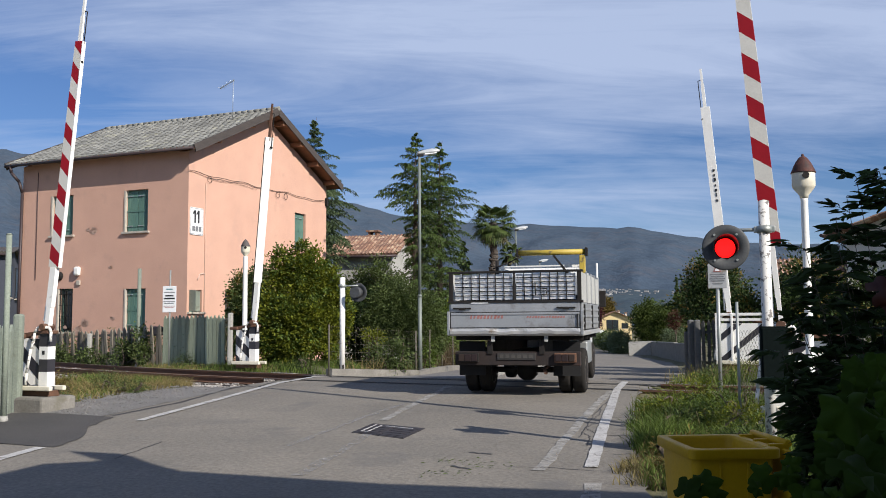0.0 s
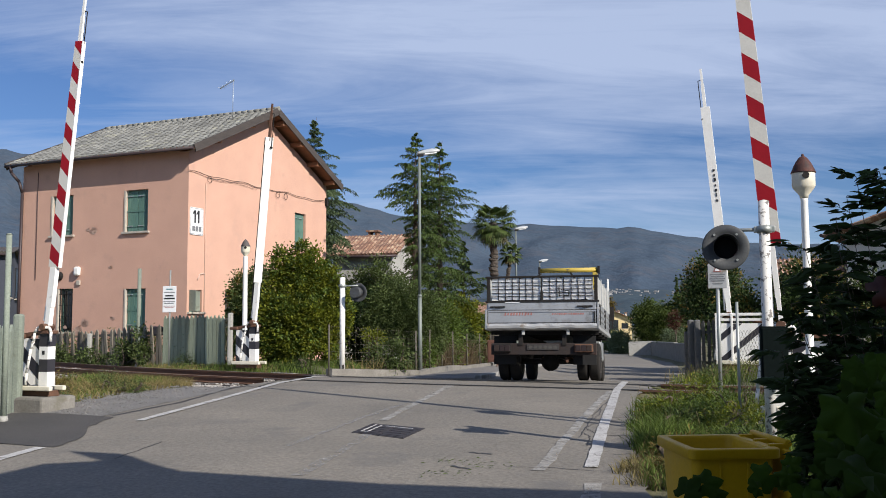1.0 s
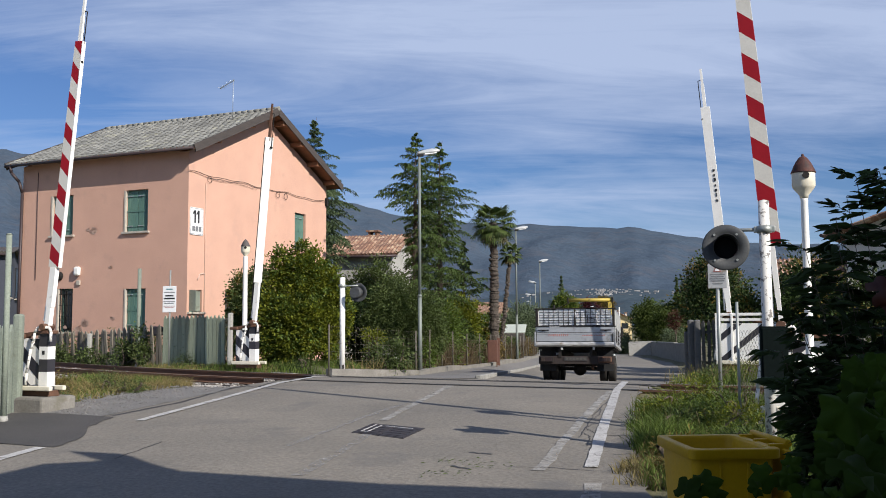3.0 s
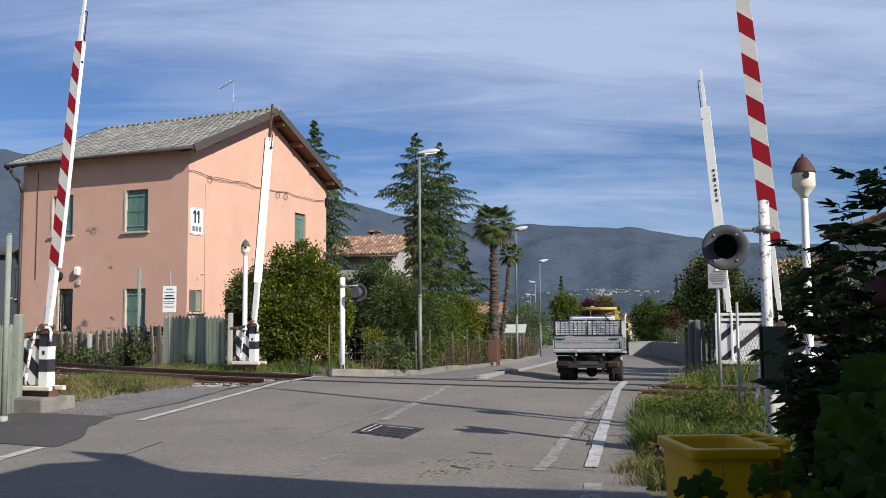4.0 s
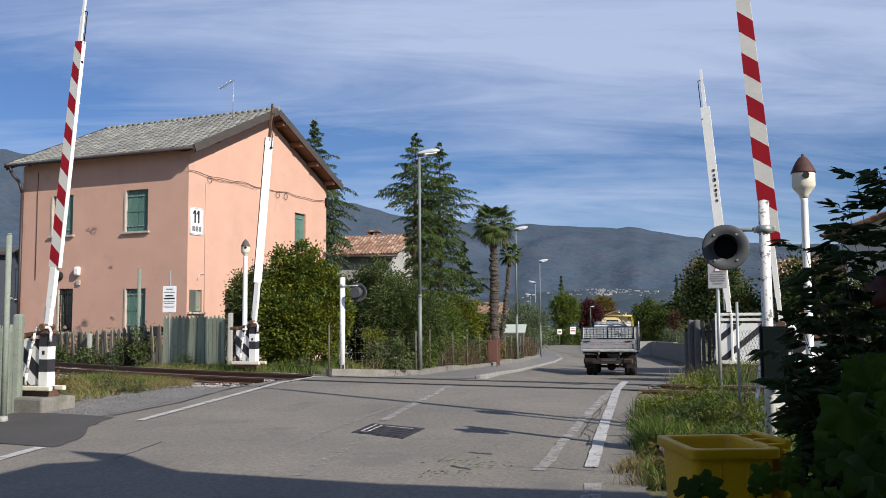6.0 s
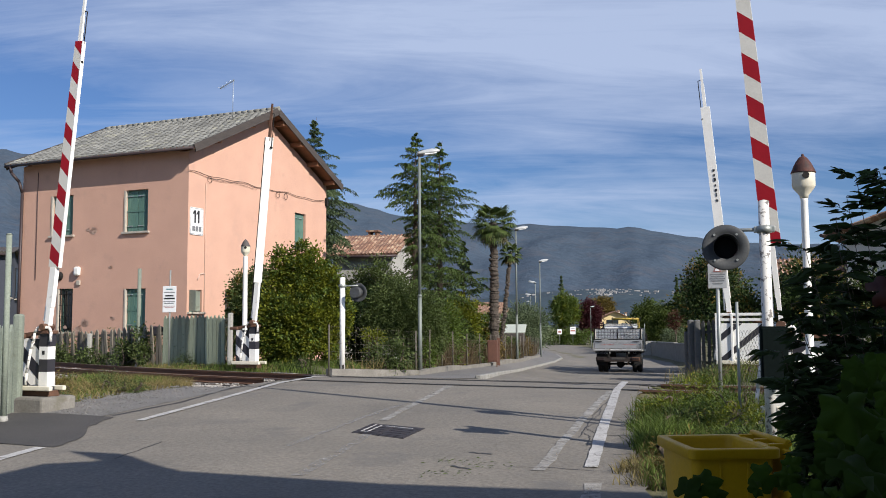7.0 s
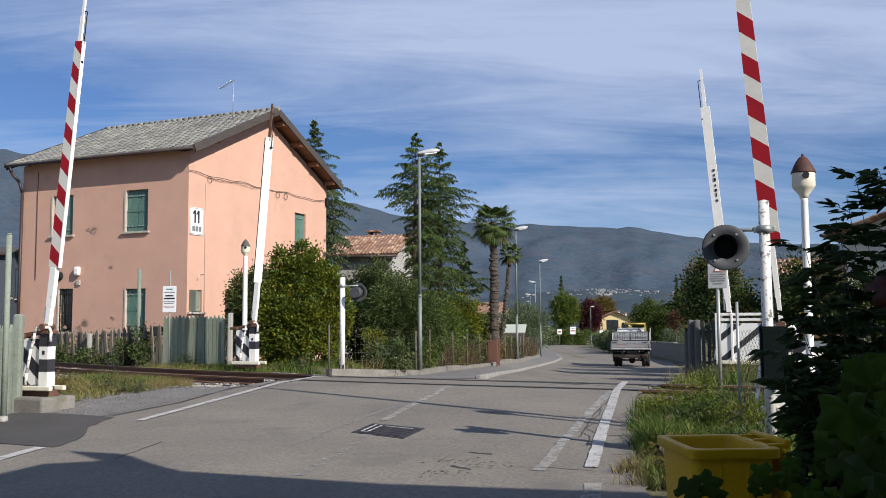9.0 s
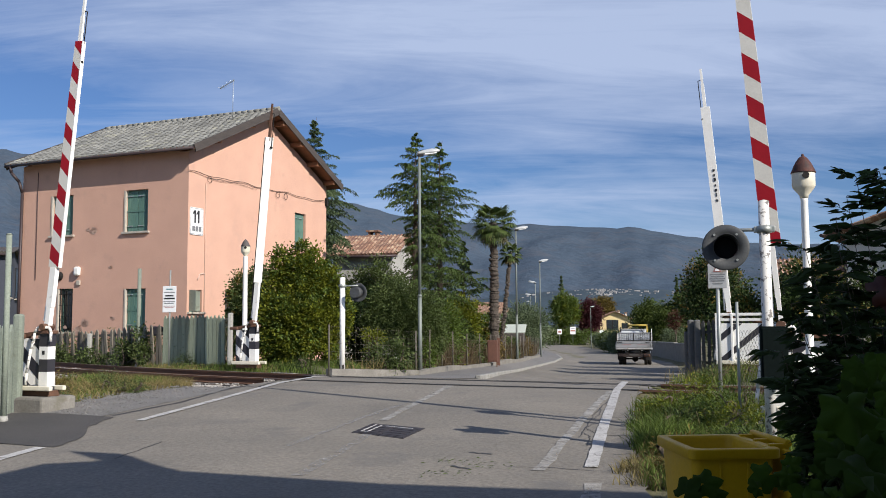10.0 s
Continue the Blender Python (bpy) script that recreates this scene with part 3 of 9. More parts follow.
# gravelly apron beside the left edge line
ap_rows = []
for i in range(18):
    s = -6.0 + i * (4.4 / 17)
    l = lerp(((-6, 5.0), (-4.6, 5.35), (-3, 5.6), (-2, 5.3), (-1.6, 4.9)), s) + 0.1 * noise.noise(Vector((s * 3, 5, 2)))
    r = lerp(((-6, 3.6), (-3, 3.95), (-1.6, 4.3)), s) + 0.1 * noise.noise(Vector((s * 3, 8, 2)))
    ap_rows.append([P(s, r + (l - r) * j / 6, 0.006) for j in range(7)])
sheet("gravel_apron", ap_rows, M["gravel"], road)


def tar_seam(pts, w=0.025):
    fine = []
    for (s0, a0), (s1, a1) in zip(pts[:-1], pts[1:]):
        for i in range(8):
            t = i / 8
            fine.append((s0 + (s1 - s0) * t + random.uniform(-0.012, 0.012), a0 + (a1 - a0) * t + random.uniform(-0.012, 0.012)))
    ribbon("tar_seam", fine, w, 0.003, M["tar"], road, w * 0.3)


tar_seam([(-5.9, 3.5), (-4.2, 3.6), (-2.6, 4.05), (-1.2, 4.3)], 0.09)
tar_seam([(-1.9, 3.75), (-1.2, 3.95), (-0.6, 4.2)], 0.06)
for pts, w in (([(-5.9, -3.5), (-5.0, -3.36), (-4.0, -3.2), (-2.4, -3.02)], 0.012), ([(-6.4, -3.72), (-5.8, -3.6), (-5.5, -3.42)], 0.014), ([(-5.6, -3.62), (-5.2, -3.4), (-4.6, -3.38)], 0.01), ([(-7.1, -3.95), (-6.6, -3.8), (-6.1, -3.78)], 0.012),
               ([(-4.4, -3.3), (-3.9, -3.26), (-3.2, -3.1)], 0.01), ([(-7.75, -4.15), (-7.7, -3.7), (-7.8, -3.2)], 0.012), ([(-6.9, -4.1), (-6.75, -4.3)], 0.02), ([(-5.7, -3.75), (-5.6, -4.0)], 0.02), ([(-4.2, -3.5), (-4.1, -3.75)], 0.016)):
    tar_seam(pts, w)
tar_seam([(-8.6, 0.9), (-7.4, 1.2)], 0.02)
tar_seam([(-7.2, -2.9), (-7.15, -2.6)], 0.05)
tar_seam([(-8.0, -2.95), (-7.9, -2.7)], 0.05)

# manhole cover: a cast frame with two leaves
cover = tagged(new("manhole_cover"), "rectangular cast-iron cover set in the asphalt", "manhole cover")
mh = [(-6.3, -0.72), (-6.55, -1.55), (-5.75, -1.47), (-5.55, -0.62)]


def flat_poly(bm, pts, dz, thick, mi=0):
    top = [bm.verts.new(P(s, a, dz + thick)) for s, a in pts]
    low = [bm.verts.new(P(s, a, dz - 0.02)) for s, a in pts]
    fs = [bm.faces.new(top)] + [bm.faces.new((top[i], low[i], low[(i + 1) % len(pts)], top[(i + 1) % len(pts)])) for i in range(len(pts))]
    bmesh.ops.recalc_face_normals(bm, faces=fs)


def quad_at(u0, u1, v0, v1):
    def pt(u, v):
        a = [mh[0][k] + (mh[1][k] - mh[0][k]) * u for k in (0, 1)]
        b = [mh[3][k] + (mh[2][k] - mh[3][k]) * u for k in (0, 1)]
        return a[0] + (b[0] - a[0]) * v, a[1] + (b[1] - a[1]) * v
    return [pt(u0, v0), pt(u1, v0), pt(u1, v1), pt(u0, v1)]


bm = B()
flat_poly(bm, quad_at(0, 1, 0, 1), 0.0, 0.006)
part("frame", bm, M["cast_iron"], cover)
for u0, u1 in ((0.03, 0.49), (0.51, 0.97)):
    bm = B()
    flat_poly(bm, quad_at(u0, u1, 0.05, 0.95), 0.0, 0.011)
    leaf = part("leaf", bm, M["cast_iron"], cover)
    bm = B()
    for k in range(5):
        flat_poly(bm, quad_at(u0 + 0.03, u1 - 0.03, 0.12 + k * 0.17, 0.2 + k * 0.17), 0.0, 0.015)
    part("tread_rib", bm, M["cast_iron"], leaf)
for u0, u1, v0, v1 in ((0.12, 0.26, 0.12, 0.15), (0.12, 0.145, 0.12, 0.85), (0.235, 0.26, 0.12, 0.85), (0.34, 0.85, 0.78, 0.81)):
    bm = B()
    flat_poly(bm, quad_at(u0, u1, v0, v1), 0.0, 0.017)
    part("chalk_mark", bm, M["paint_line"], cover)

# ---- railway ----
track = tagged(new("railway_track"), "single rusty railway track on pale ballast, sunk flush in the road", "railway track", kind="structure")


def offset_line(off, a0, a1, d=0.4):
    out, n = [], int((a1 - a0) / d)
    for i in range(n + 1):
        a = a0 + (a1 - a0) * i / n
        ds = (track_s(a + 0.1) - track_s(a - 0.1)) / 0.2
        k = 1 / math.hypot(1, ds)
        out.append((track_s(a) + off * k, a - off * ds * k))
    return out


def rail_run(off, a0, a1, name):
    line = offset_line(off, a0, a1)
    prof = ((-0.07, -0.13), (-0.07, -0.115), (-0.012, -0.1), (-0.012, -0.03), (-0.035, -0.022), (-0.035, 0.012), (0.035, 0.012), (0.035, -0.022), (0.012, -0.03), (0.012, -0.1), (0.07, -0.115), (0.07, -0.13))
    grid = []
    for s, a in line:
        x, y = xy(s, a)
        z = 0.0
        grid.append([(x + RNX * u, y + RNY * u, z + v + 0.01) for u, v in prof])
    ob = sheet(name, grid, M["rust"], track)
    ob.data.materials.append(M["rail_top"])
    n = len(prof) - 1
    for i, p in enumerate(ob.data.polygons):
        if i % n == 5:
            p.material_index = 1
    return ob


for off in (-0.75, 0.75):
    rail_run(off, -60, -3.25, "rail")
    rail_run(off, 4.7, 70, "rail")
    grid = [[Vector((*xy(s - 0.035, a), 0.009)), Vector((*xy(s + 0.035, a), 0.009))] for s, a in offset_line(off, -3.3, 4.8)]
    sheet("rail_head", grid, M["dark_steel"], track)
    o2 = off - 0.11 * (1 if off > 0 else -1)
    grid = [[Vector((*xy(s - 0.1, a), 0.005)), Vector((*xy(s + 0.1, a), 0.005))] for s, a in offset_line(o2, -3.3, 4.8)]
    sheet("flangeway", grid, M["dark_gap"], track)
for a0, a1 in ((-60, -3.35), (4.85, 70)):
    rows = []
    for (s, a) in offset_line(0, a0, a1, 0.5):
        row = []
        for u, v in ((-2.5, -0.16), (-1.7, -0.17), (-1.2, -0.15), (-0.5, -0.17), (0, -0.18), (0.5, -0.17), (1.2, -0.13), (1.7, -0.1), (2.5, -0.1)):
            x, y = xy(s + u, a)
            row.append((x, y, v + 0.03 * noise.noise(Vector((x * 3, y * 3, 0)))))
        rows.append(row)
    tagged(sheet("ballast_bed", rows, M["ballast"], track), kind="stuff")
# sleepers
bm = B()
add_box(bm, (-1.2, -0.12, -0.2), (1.2, 0.12, -0.125))
sleeper = link_mesh("sleeper", bm, M["dark_wood"], track)
line = offset_line(0, -60, 70, 0.62)
first = True
for s, a in line:
    if -3.5 < a < 5.0 or abs(a) > 32:
        continue
    x, y = xy(s, a)
    m = pose(x, y, 0, 0, 0, 90 - 23.4 - math.degrees(math.atan(track_s(a + 0.1) / 0.2 - track_s(a - 0.1) / 0.2)))
    if first:
        sleeper.matrix_basis, first = m, False
    else:
        piece("sleeper", sleeper.data, track, m)
# loose stones on the bed
rng = np.random.default_rng(5)


def stones(name, spots, size, material, parent):
    """Joined small angular stones."""
    vs, fs = [], []
    base = np.array([(1, 0, 0), (-1, 0, 0), (0, 1, 0), (0, -1, 0), (0, 0, 1), (0, 0, -1)], float)
    tri = ((0, 2, 4), (2, 1, 4), (1, 3, 4), (3, 0, 4), (2, 0, 5), (1, 2, 5), (3, 1, 5), (0, 3, 5))
    for p in spots:
        r = size * rng.uniform(0.5, 1.2)
        v = base * r * rng.uniform(0.6, 1.2, (6, 1)) * (1, 1, 0.7)
        t = rng.uniform(0, 6.3)
        rot = np.array(((math.cos(t), -math.sin(t), 0), (math.sin(t), math.cos(t), 0), (0, 0, 1)))
        k = len(vs)
        vs += [tuple(q) for q in (v @ rot.T + np.array(p))]
        fs += [tuple(i + k for i in f) for f in tri]
    me = bpy.data.meshes.new(name)
    me.from_pydata(vs, [], fs)
    me.materials.append(material)
    ob = new(name, me)
    ob.parent = parent
    return tagged(ob, kind="stuff")


spots = []
for _ in range(9000):
    a = rng.uniform(4.9, 26) if rng.random() < 0.75 else rng.uniform(-14, -3.4)
    s = track_s(a) + rng.uniform(-2.1, 2.3)
    x, y = xy(s, a)
    spots.append((x, y, -0.145 + rng.uniform(-0.02, 0.03)))
stones("ballast_stones", spots, 0.045, M["ballast"], track)
spots = []
for _ in range(1500):
    s, a = rng.uniform(-6, -1.6), rng.uniform(3.6, 6.2)
    if a > 3.7 + 0.15 * (s + 6) + rng.random() * 1.2:
        spots.append(tuple(P(s, a, 0.01)))
stones("loose_gravel", spots, 0.025, M["gravel"], road)

# ---- distant hills ----
def hills(name, prof, dist, depth, material, seed, label):
    """A range of hills: (bearing in degrees from the y axis, height) along a ring at that distance."""
    grid = []
    for i in range(0, 221):
        b = -75 + 150 * i / 220
        h = lerp(prof, b)
        col = []
        for j in range(41):
            t = j / 40
            d = dist + depth * (t - 1)
            z = h * (t ** 0.8)
            n1 = noise.fractal(Vector((math.radians(b) * 22, t * 5.0, seed)), 0.8, 2.1, 6)
            z += h * 0.055 * n1 * math.sin(math.pi * min(1, t * 0.97)) + h * 0.025 * noise.noise(Vector((math.radians(b) * 60, 0, seed)))
            col.append((math.sin(radians(b)) * d, math.cos(radians(b)) * d, -6 + max(0, z)))
        grid.append(col)
    ob = sheet(name, grid, material)
    for p in ob.data.polygons:
        p.use_smooth = True
    return tagged(ob, label, "mountain", kind="structure")


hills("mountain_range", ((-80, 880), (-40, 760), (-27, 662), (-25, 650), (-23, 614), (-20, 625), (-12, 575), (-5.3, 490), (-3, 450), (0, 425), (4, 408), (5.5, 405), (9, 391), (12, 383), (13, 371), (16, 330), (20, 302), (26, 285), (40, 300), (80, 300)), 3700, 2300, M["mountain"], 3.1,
      "long wooded mountain ridge, distance haze in its colour")
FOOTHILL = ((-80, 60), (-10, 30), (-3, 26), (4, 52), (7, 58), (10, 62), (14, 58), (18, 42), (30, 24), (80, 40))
hills("foothill", FOOTHILL, 1500, 700, M["mountain_near"], 8.4, "low wooded foothills before the mountain, haze in their colour")


# ---- railway house ----
HX, HY = -8.4668, 30.0
HOUSE = Matrix(((-RDX, RNX, 0, HX), (-RDY, RNY, 0, HY), (0, 0, 1, -0.12), (0, 0, 0, 1)))
# in the house: x points along the track to the road, y away from the track, z up; the corner by the road is the origin
HL, HW, HEAVE, HRIDGE = 7.52, 8.9, 7.2, 9.27
house = thing("house", HOUSE, "two-storey salmon-pink railway house with green shutters and grey tiled gable roof", "house")


def wall_with_holes(name, m, length, poly_top, holes, material, parent, thick=0.4, low=-0.6):
    """A wall in its own x-z plane, from y = 0 inwards; poly_top(x) gives its height; holes: x0, x1, z0, z1."""
    bm = B()
    xs = sorted({0.0, length, length / 2, *[h[0] for h in holes], *[h[1] for h in holes]})
    for x0, x1 in zip(xs[:-1], xs[1:]):
        hs = sorted([h for h in holes if h[0] <= x0 + 1e-6 and h[1] >= x1 - 1e-6], key=lambda h: h[2])
        z = low
        for h in hs:
            add_prism(bm, ((x0, z), (x1, z), (x1, h[2]), (x0, h[2])), 0, thick, m)
            z = h[3]
        add_prism(bm, ((x0, z), (x1, z), (x1, poly_top(x1)), (x0, poly_top(x0))), 0, thick, m)
    bmesh.ops.remove_doubles(bm, verts=bm.verts, dist=0.0005)
    dup = {}
    for f in bm.faces:
        dup.setdefault(tuple(round(c, 3) for c in f.calc_center_median()), []).append(f)
    bmesh.ops.delete(bm, geom=[f for fs in dup.values() if len(fs) > 1 for f in fs], context="FACES")
    bmesh.ops.recalc_face_normals(bm, faces=bm.faces)
    return part(name, bm, material, parent)


def gable_top(y):
    return HEAVE - 0.14 + (HRIDGE - HEAVE) * (1 - abs(y - HW / 2) / (HW / 2))


Z0 = 0.12
FW = {"up_r": (1.7, 2.68, 4.33 + Z0, 5.77 + Z0), "up_l": (5.07, 6.05, 4.34 + Z0, 5.77 + Z0), "low_r": (1.73, 2.6, 0.95 + Z0, 2.38 + Z0), "low_l": (4.98, 5.65, 0.9 + Z0, 2.44 + Z0)}
GW = {"up": (6.48, 7.28, 4.2 + Z0, 5.58 + Z0), "low": (0.12, 0.78, 1.57 + Z0, 2.3 + Z0), "door": (2.05, 2.8, 0.0 + Z0, 2.36 + Z0)}
# the front wall runs along -x, the gable wall along y
MF = Matrix(((-1, 0, 0, 0), (0, 1, 0, 0), (0, 0, 1, 0), (0, 0, 0, 1)))
MG = Matrix(((0, -1, 0, 0), (1, 0, 0, 0), (0, 0, 1, 0), (0, 0, 0, 1)))
wall_with_holes("wall", MF @ pose(0.4, 0, 0), HL - 0.8, lambda x: HEAVE - 0.05, [(a - 0.4, b - 0.4, c, d) for a, b, c, d in FW.values()], M["pink_wall"], house)
wall_with_holes("wall", MG, HW, gable_top, list(GW.values()), M["pink_wall"], house)
wall_with_holes("wall", MG @ pose(0, HL - 0.4, 0), HW, gable_top, [], M["pink_wall"], house)
wall_with_holes("wall", MF @ pose(0.4, HW - 0.4, 0), HL - 0.8, lambda x: HEAVE - 0.05, [], M["pink_wall"], house)
bm = B()
add_box(bm, (-HL + 0.42, 0.42, 3.4), (-0.42, HW - 0.42, 3.55))
part("floor_slab", bm, M["concrete"], house)
# roof slabs with tile courses
OV, OG, TH = 0.4, 0.55, 0.1
rise = (HRIDGE - HEAVE) / (HW / 2)
slope = math.hypot(1, rise)
for side in (0, 1):
    ydir = 1 if side == 0 else -1
    y_e = -OV if side == 0 else HW + OV
    z_e = HEAVE - OV * rise
    run = (HW / 2 + OV)
    bm = B()
    poly = ((y_e, z_e), (HW / 2, HRIDGE), (HW / 2, HRIDGE + TH), (y_e, z_e + TH))
    a = [bm.verts.new((-HL - 0.42, y, z)) for y, z in poly]
    b = [bm.verts.new((OG, y, z)) for y, z in poly]
    bm.faces.new(a), bm.faces.new(b[::-1])
    for i in range(4):
        bm.faces.new((a[i], b[i], b[(i + 1) % 4], a[(i + 1) % 4]))
    bmesh.ops.recalc_face_normals(bm, faces=bm.faces)
    roof = part("roof", bm, M["beam_wood"], house, "timber roof deck under grey tiles")
    # tiles, slightly tilted, uneven
    vs, fs = [], []
    nc, nx = int(run * slope / 0.3), int((HL + 0.42 + OG) / 0.215)
    for c in range(nc):
        for i in range(nx + 1):
            u0 = c * run / nc
            u1 = min(run, (c + 1.25) * run / nc)
            x0 = -HL - 0.44 + (i - 0.5 * (c % 2)) * 0.26
            x1 = min(OG + 0.02, x0 + 0.21)
            x0 = max(-HL - 0.44, x0)
            if x1 - x0 < 0.04:
                continue
            lift = rng.uniform(-0.008, 0.01)
            k = len(vs)
            for u, h in ((u0, TH + 0.035), (u1, TH + 0.012)):
                z = z_e + u * rise + h + lift
                y = y_e + ydir * u
                vs += [(x0, y, z), ((x0 + x1) / 2, y, z + 0.028), (x1, y, z)]
            vs += [(x0, y_e + ydir * u0, z_e + u0 * rise + TH), (x1, y_e + ydir * u0, z_e + u0 * rise + TH)]
            fs += [(k, k + 1, k + 4, k + 3), (k + 1, k + 2, k + 5, k + 4), (k, k + 6, k + 7, k + 2, k + 1)]
    me = bpy.data.meshes.new("roof_tiles")
    me.from_pydata(vs, [], fs)
    me.materials.append(M["roof_tile"])
    t = new("roof_tiles", me)
    t.parent = roof
    tagged(t, "grey-brown weathered roof tiles", kind="stuff")
    # barge board on the gable
    for xg in (OG + 0.0, -HL - 0.46):
        bm = B()
        p0, p1 = Vector((xg, y_e, z_e + 0.03)), Vector((xg, HW / 2, HRIDGE + 0.03))
        add_bar(bm, p0, p1, 0.05, 0.26, (0, 0, 1))
        part("barge_board", bm, M["dark_wood"], roof)
    # purlin ends
    for t in ((0.12, 0.38, 0.64, 0.9) if side else (0.3, 0.7)):
        bm = B()
        y = y_e + ydir * run * t
        z = z_e + run * t * rise - 0.1
        add_box(bm, (-0.1, y - 0.08, z - 0.1), (OG - 0.06, y + 0.08, z + 0.08), bevel=0.01)
        part("purlin", bm, M["beam_wood"], roof)
    # gutter
    bm = B()
    yg = y_e - ydir * 0.07
    add_tube(bm, (-HL - 0.42, yg, z_e + 0.03), (OG, yg, z_e + 0.03), 0.05, seg=10)
    part("gutter", bm, M["gutter"], roof)
bm = B()
for i in range(30):
    x = -HL - 0.42 + i * ((HL + 0.42 + OG) / 30)
    add_tube(bm, (x, HW / 2, HRIDGE + TH + 0.028 + rng.uniform(-0.004, 0.004)), (x + (HL + 0.42 + OG) / 30 + 0.03, HW / 2, HRIDGE + TH + 0.034), 0.078, 0.083, 10)
part("ridge_tiles", bm, M["roof_tile"], house)
# gutter end and downpipe at the far corner
bm = B()
add_path(bm, [(-HL - 0.15, -OV - 0.07, HEAVE - 0.17), (-HL - 0.12, -OV - 0.04, HEAVE - 0.4), (-HL + 0.02, -0.2, HEAVE - 0.72), (-HL + 0.04, -0.07, HEAVE - 1.1), (-HL + 0.02, -0.07, 0.1)], 0.055, 10)
part("downpipe", bm, M["gutter"], house)
bm = B()
add_path(bm, [(-HL + 0.75, -0.02, HEAVE - 0.4), (-HL + 0.75, -0.02, 2.9)], 0.01, 6)
part("cable_duct", bm, M["gutter"], house)


def shutter_window(m, w, h, parent, leaves, kind="shut", sill=True):
    """A window in its opening: m maps x to the wall's run, y inwards, z up from the opening's lower left corner."""
    win = new("window")
    win.parent = parent
    win.matrix_basis = m
    bm = B()
    for lo, hi in (((0, 0.16, 0), (0.06, 0.22, h)), ((w - 0.06, 0.16, 0), (w, 0.22, h)), ((0.06, 0.16, 0), (w - 0.06, 0.22, 0.06)), ((0.06, 0.16, h - 0.06), (w - 0.06, 0.22, h))):
        add_box(bm, lo, hi)
    part("frame", bm, M["shutter"], win)
    bm = B()
    add_box(bm, (0.06, 0.2, 0.06), (w - 0.06, 0.205, h - 0.06))
    part("pane", bm, M["window_glass"], win)
    # black sheet behind the pane stands in for the unlit room
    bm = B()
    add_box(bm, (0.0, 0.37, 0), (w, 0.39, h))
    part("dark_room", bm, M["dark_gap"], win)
    if sill:
        bm = B()
        add_box(bm, (-0.1, -0.09, -0.07), (w + 0.1, 0.16, 0.0), bevel=0.01)
        part("sill", bm, M["stone_trim"], win)
    if kind == "shut":
        n = leaves
        for i in range(n):
            x0, x1 = 0.02 + i * (w - 0.04) / n, 0.02 + (i + 1) * (w - 0.04) / n - 0.012
            bm = B()
            k = 4
            for j in range(k):
                add_box(bm, (x0 + (x1 - x0) * j / k + 0.003, 0.09, 0.01), (x0 + (x1 - x0) * (j + 1) / k - 0.003, 0.13, h - 0.02), bevel=0.004)
            for z in (0.14 * h, 0.5 * h, 0.86 * h):
                add_box(bm, (x0, 0.075, z - 0.035), (x1, 0.09, z + 0.035))
            sh = part("shutter", bm, M["shutter"], win)
            for z in (0.14 * h, 0.86 * h):
                bm = B()
                add_box(bm, (x0 + 0.01, 0.06, z - 0.015), (x0 + 0.24, 0.075, z + 0.015))
                part("hinge_strap", bm, M["galv"], sh)
    elif kind == "bars":
        for i in range(6):
            bm = B()
            x = w * (i + 0.5) / 6
            add_tube(bm, (x, 0.04, 0.0), (x, 0.04, h), 0.012, seg=6)
            part("bar", bm, M["dark_steel"], win)
        for i in range(4):
            bm = B()
            add_box(bm, (0, 0.03, h * (i + 0.5) / 4 - 0.012), (w, 0.05, h * (i + 0.5) / 4 + 0.012))
            part("cross_bar", bm, M["dark_steel"], win)
    elif kind == "ajar":
        bm = B()
        add_box(bm, (0.01, -0.26, 0.02), (0.045, 0.12, h - 0.02), bevel=0.004)
        part("shutter", bm, M["concrete_green"], win)
        bm = B()
        add_box(bm, (w * 0.5, 0.05, 0.02), (w - 0.02, 0.085, h - 0.02), bevel=0.004)
        part("shutter", bm, M["concrete_green"], win)
    return win


def front_m(key):
    a, b, c, d = FW[key]
    return Matrix(((1, 0, 0, -b), (0, 1, 0, 0), (0, 0, 1, c), (0, 0, 0, 1))), b - a, d - c


def gable_m(key):
    a, b, c, d = GW[key]
    return Matrix(((0, -1, 0, 0), (1, 0, 0, a), (0, 0, 1, c), (0, 0, 0, 1))), b - a, d - c


for key, kind in (("up_r", "shut"), ("up_l", "shut"), ("low_r", "shut"), ("low_l", "bars")):
    m, w, h = front_m(key)
    win = shutter_window(m, w, h, house, 2, kind)
    # pale reveal on the side turned to the sun, its sunlight coloured in
    bm = B()
    add_box(bm, (-0.05, -0.02, 0), (0.012, 0.07, h))
    part("jamb", bm, M["stone_trim"], win)
m, w, h = gable_m("up")
shutter_window(m, w, h, house, 2)
m, w, h = gable_m("low")
shutter_window(m, w, h, house, 2, "ajar")
m, w, h = gable_m("door")
bm = B()
add_box(bm, (0.02, 0.12, 0), (w - 0.02, 0.17, h - 0.02), bevel=0.005)
for z in (0.3, 1.3):
    add_box(bm, (0.12, 0.105, z), (w - 0.12, 0.12, z + 0.75))
door = part("door", bm, M["dark_wood"], house)
door.matrix_basis = m
bm = B()
add_tube(bm, (0.1, 0.1, 1.05), (0.1, 0.05, 1.05), 0.02)
part("handle", bm, M["galv"], door)
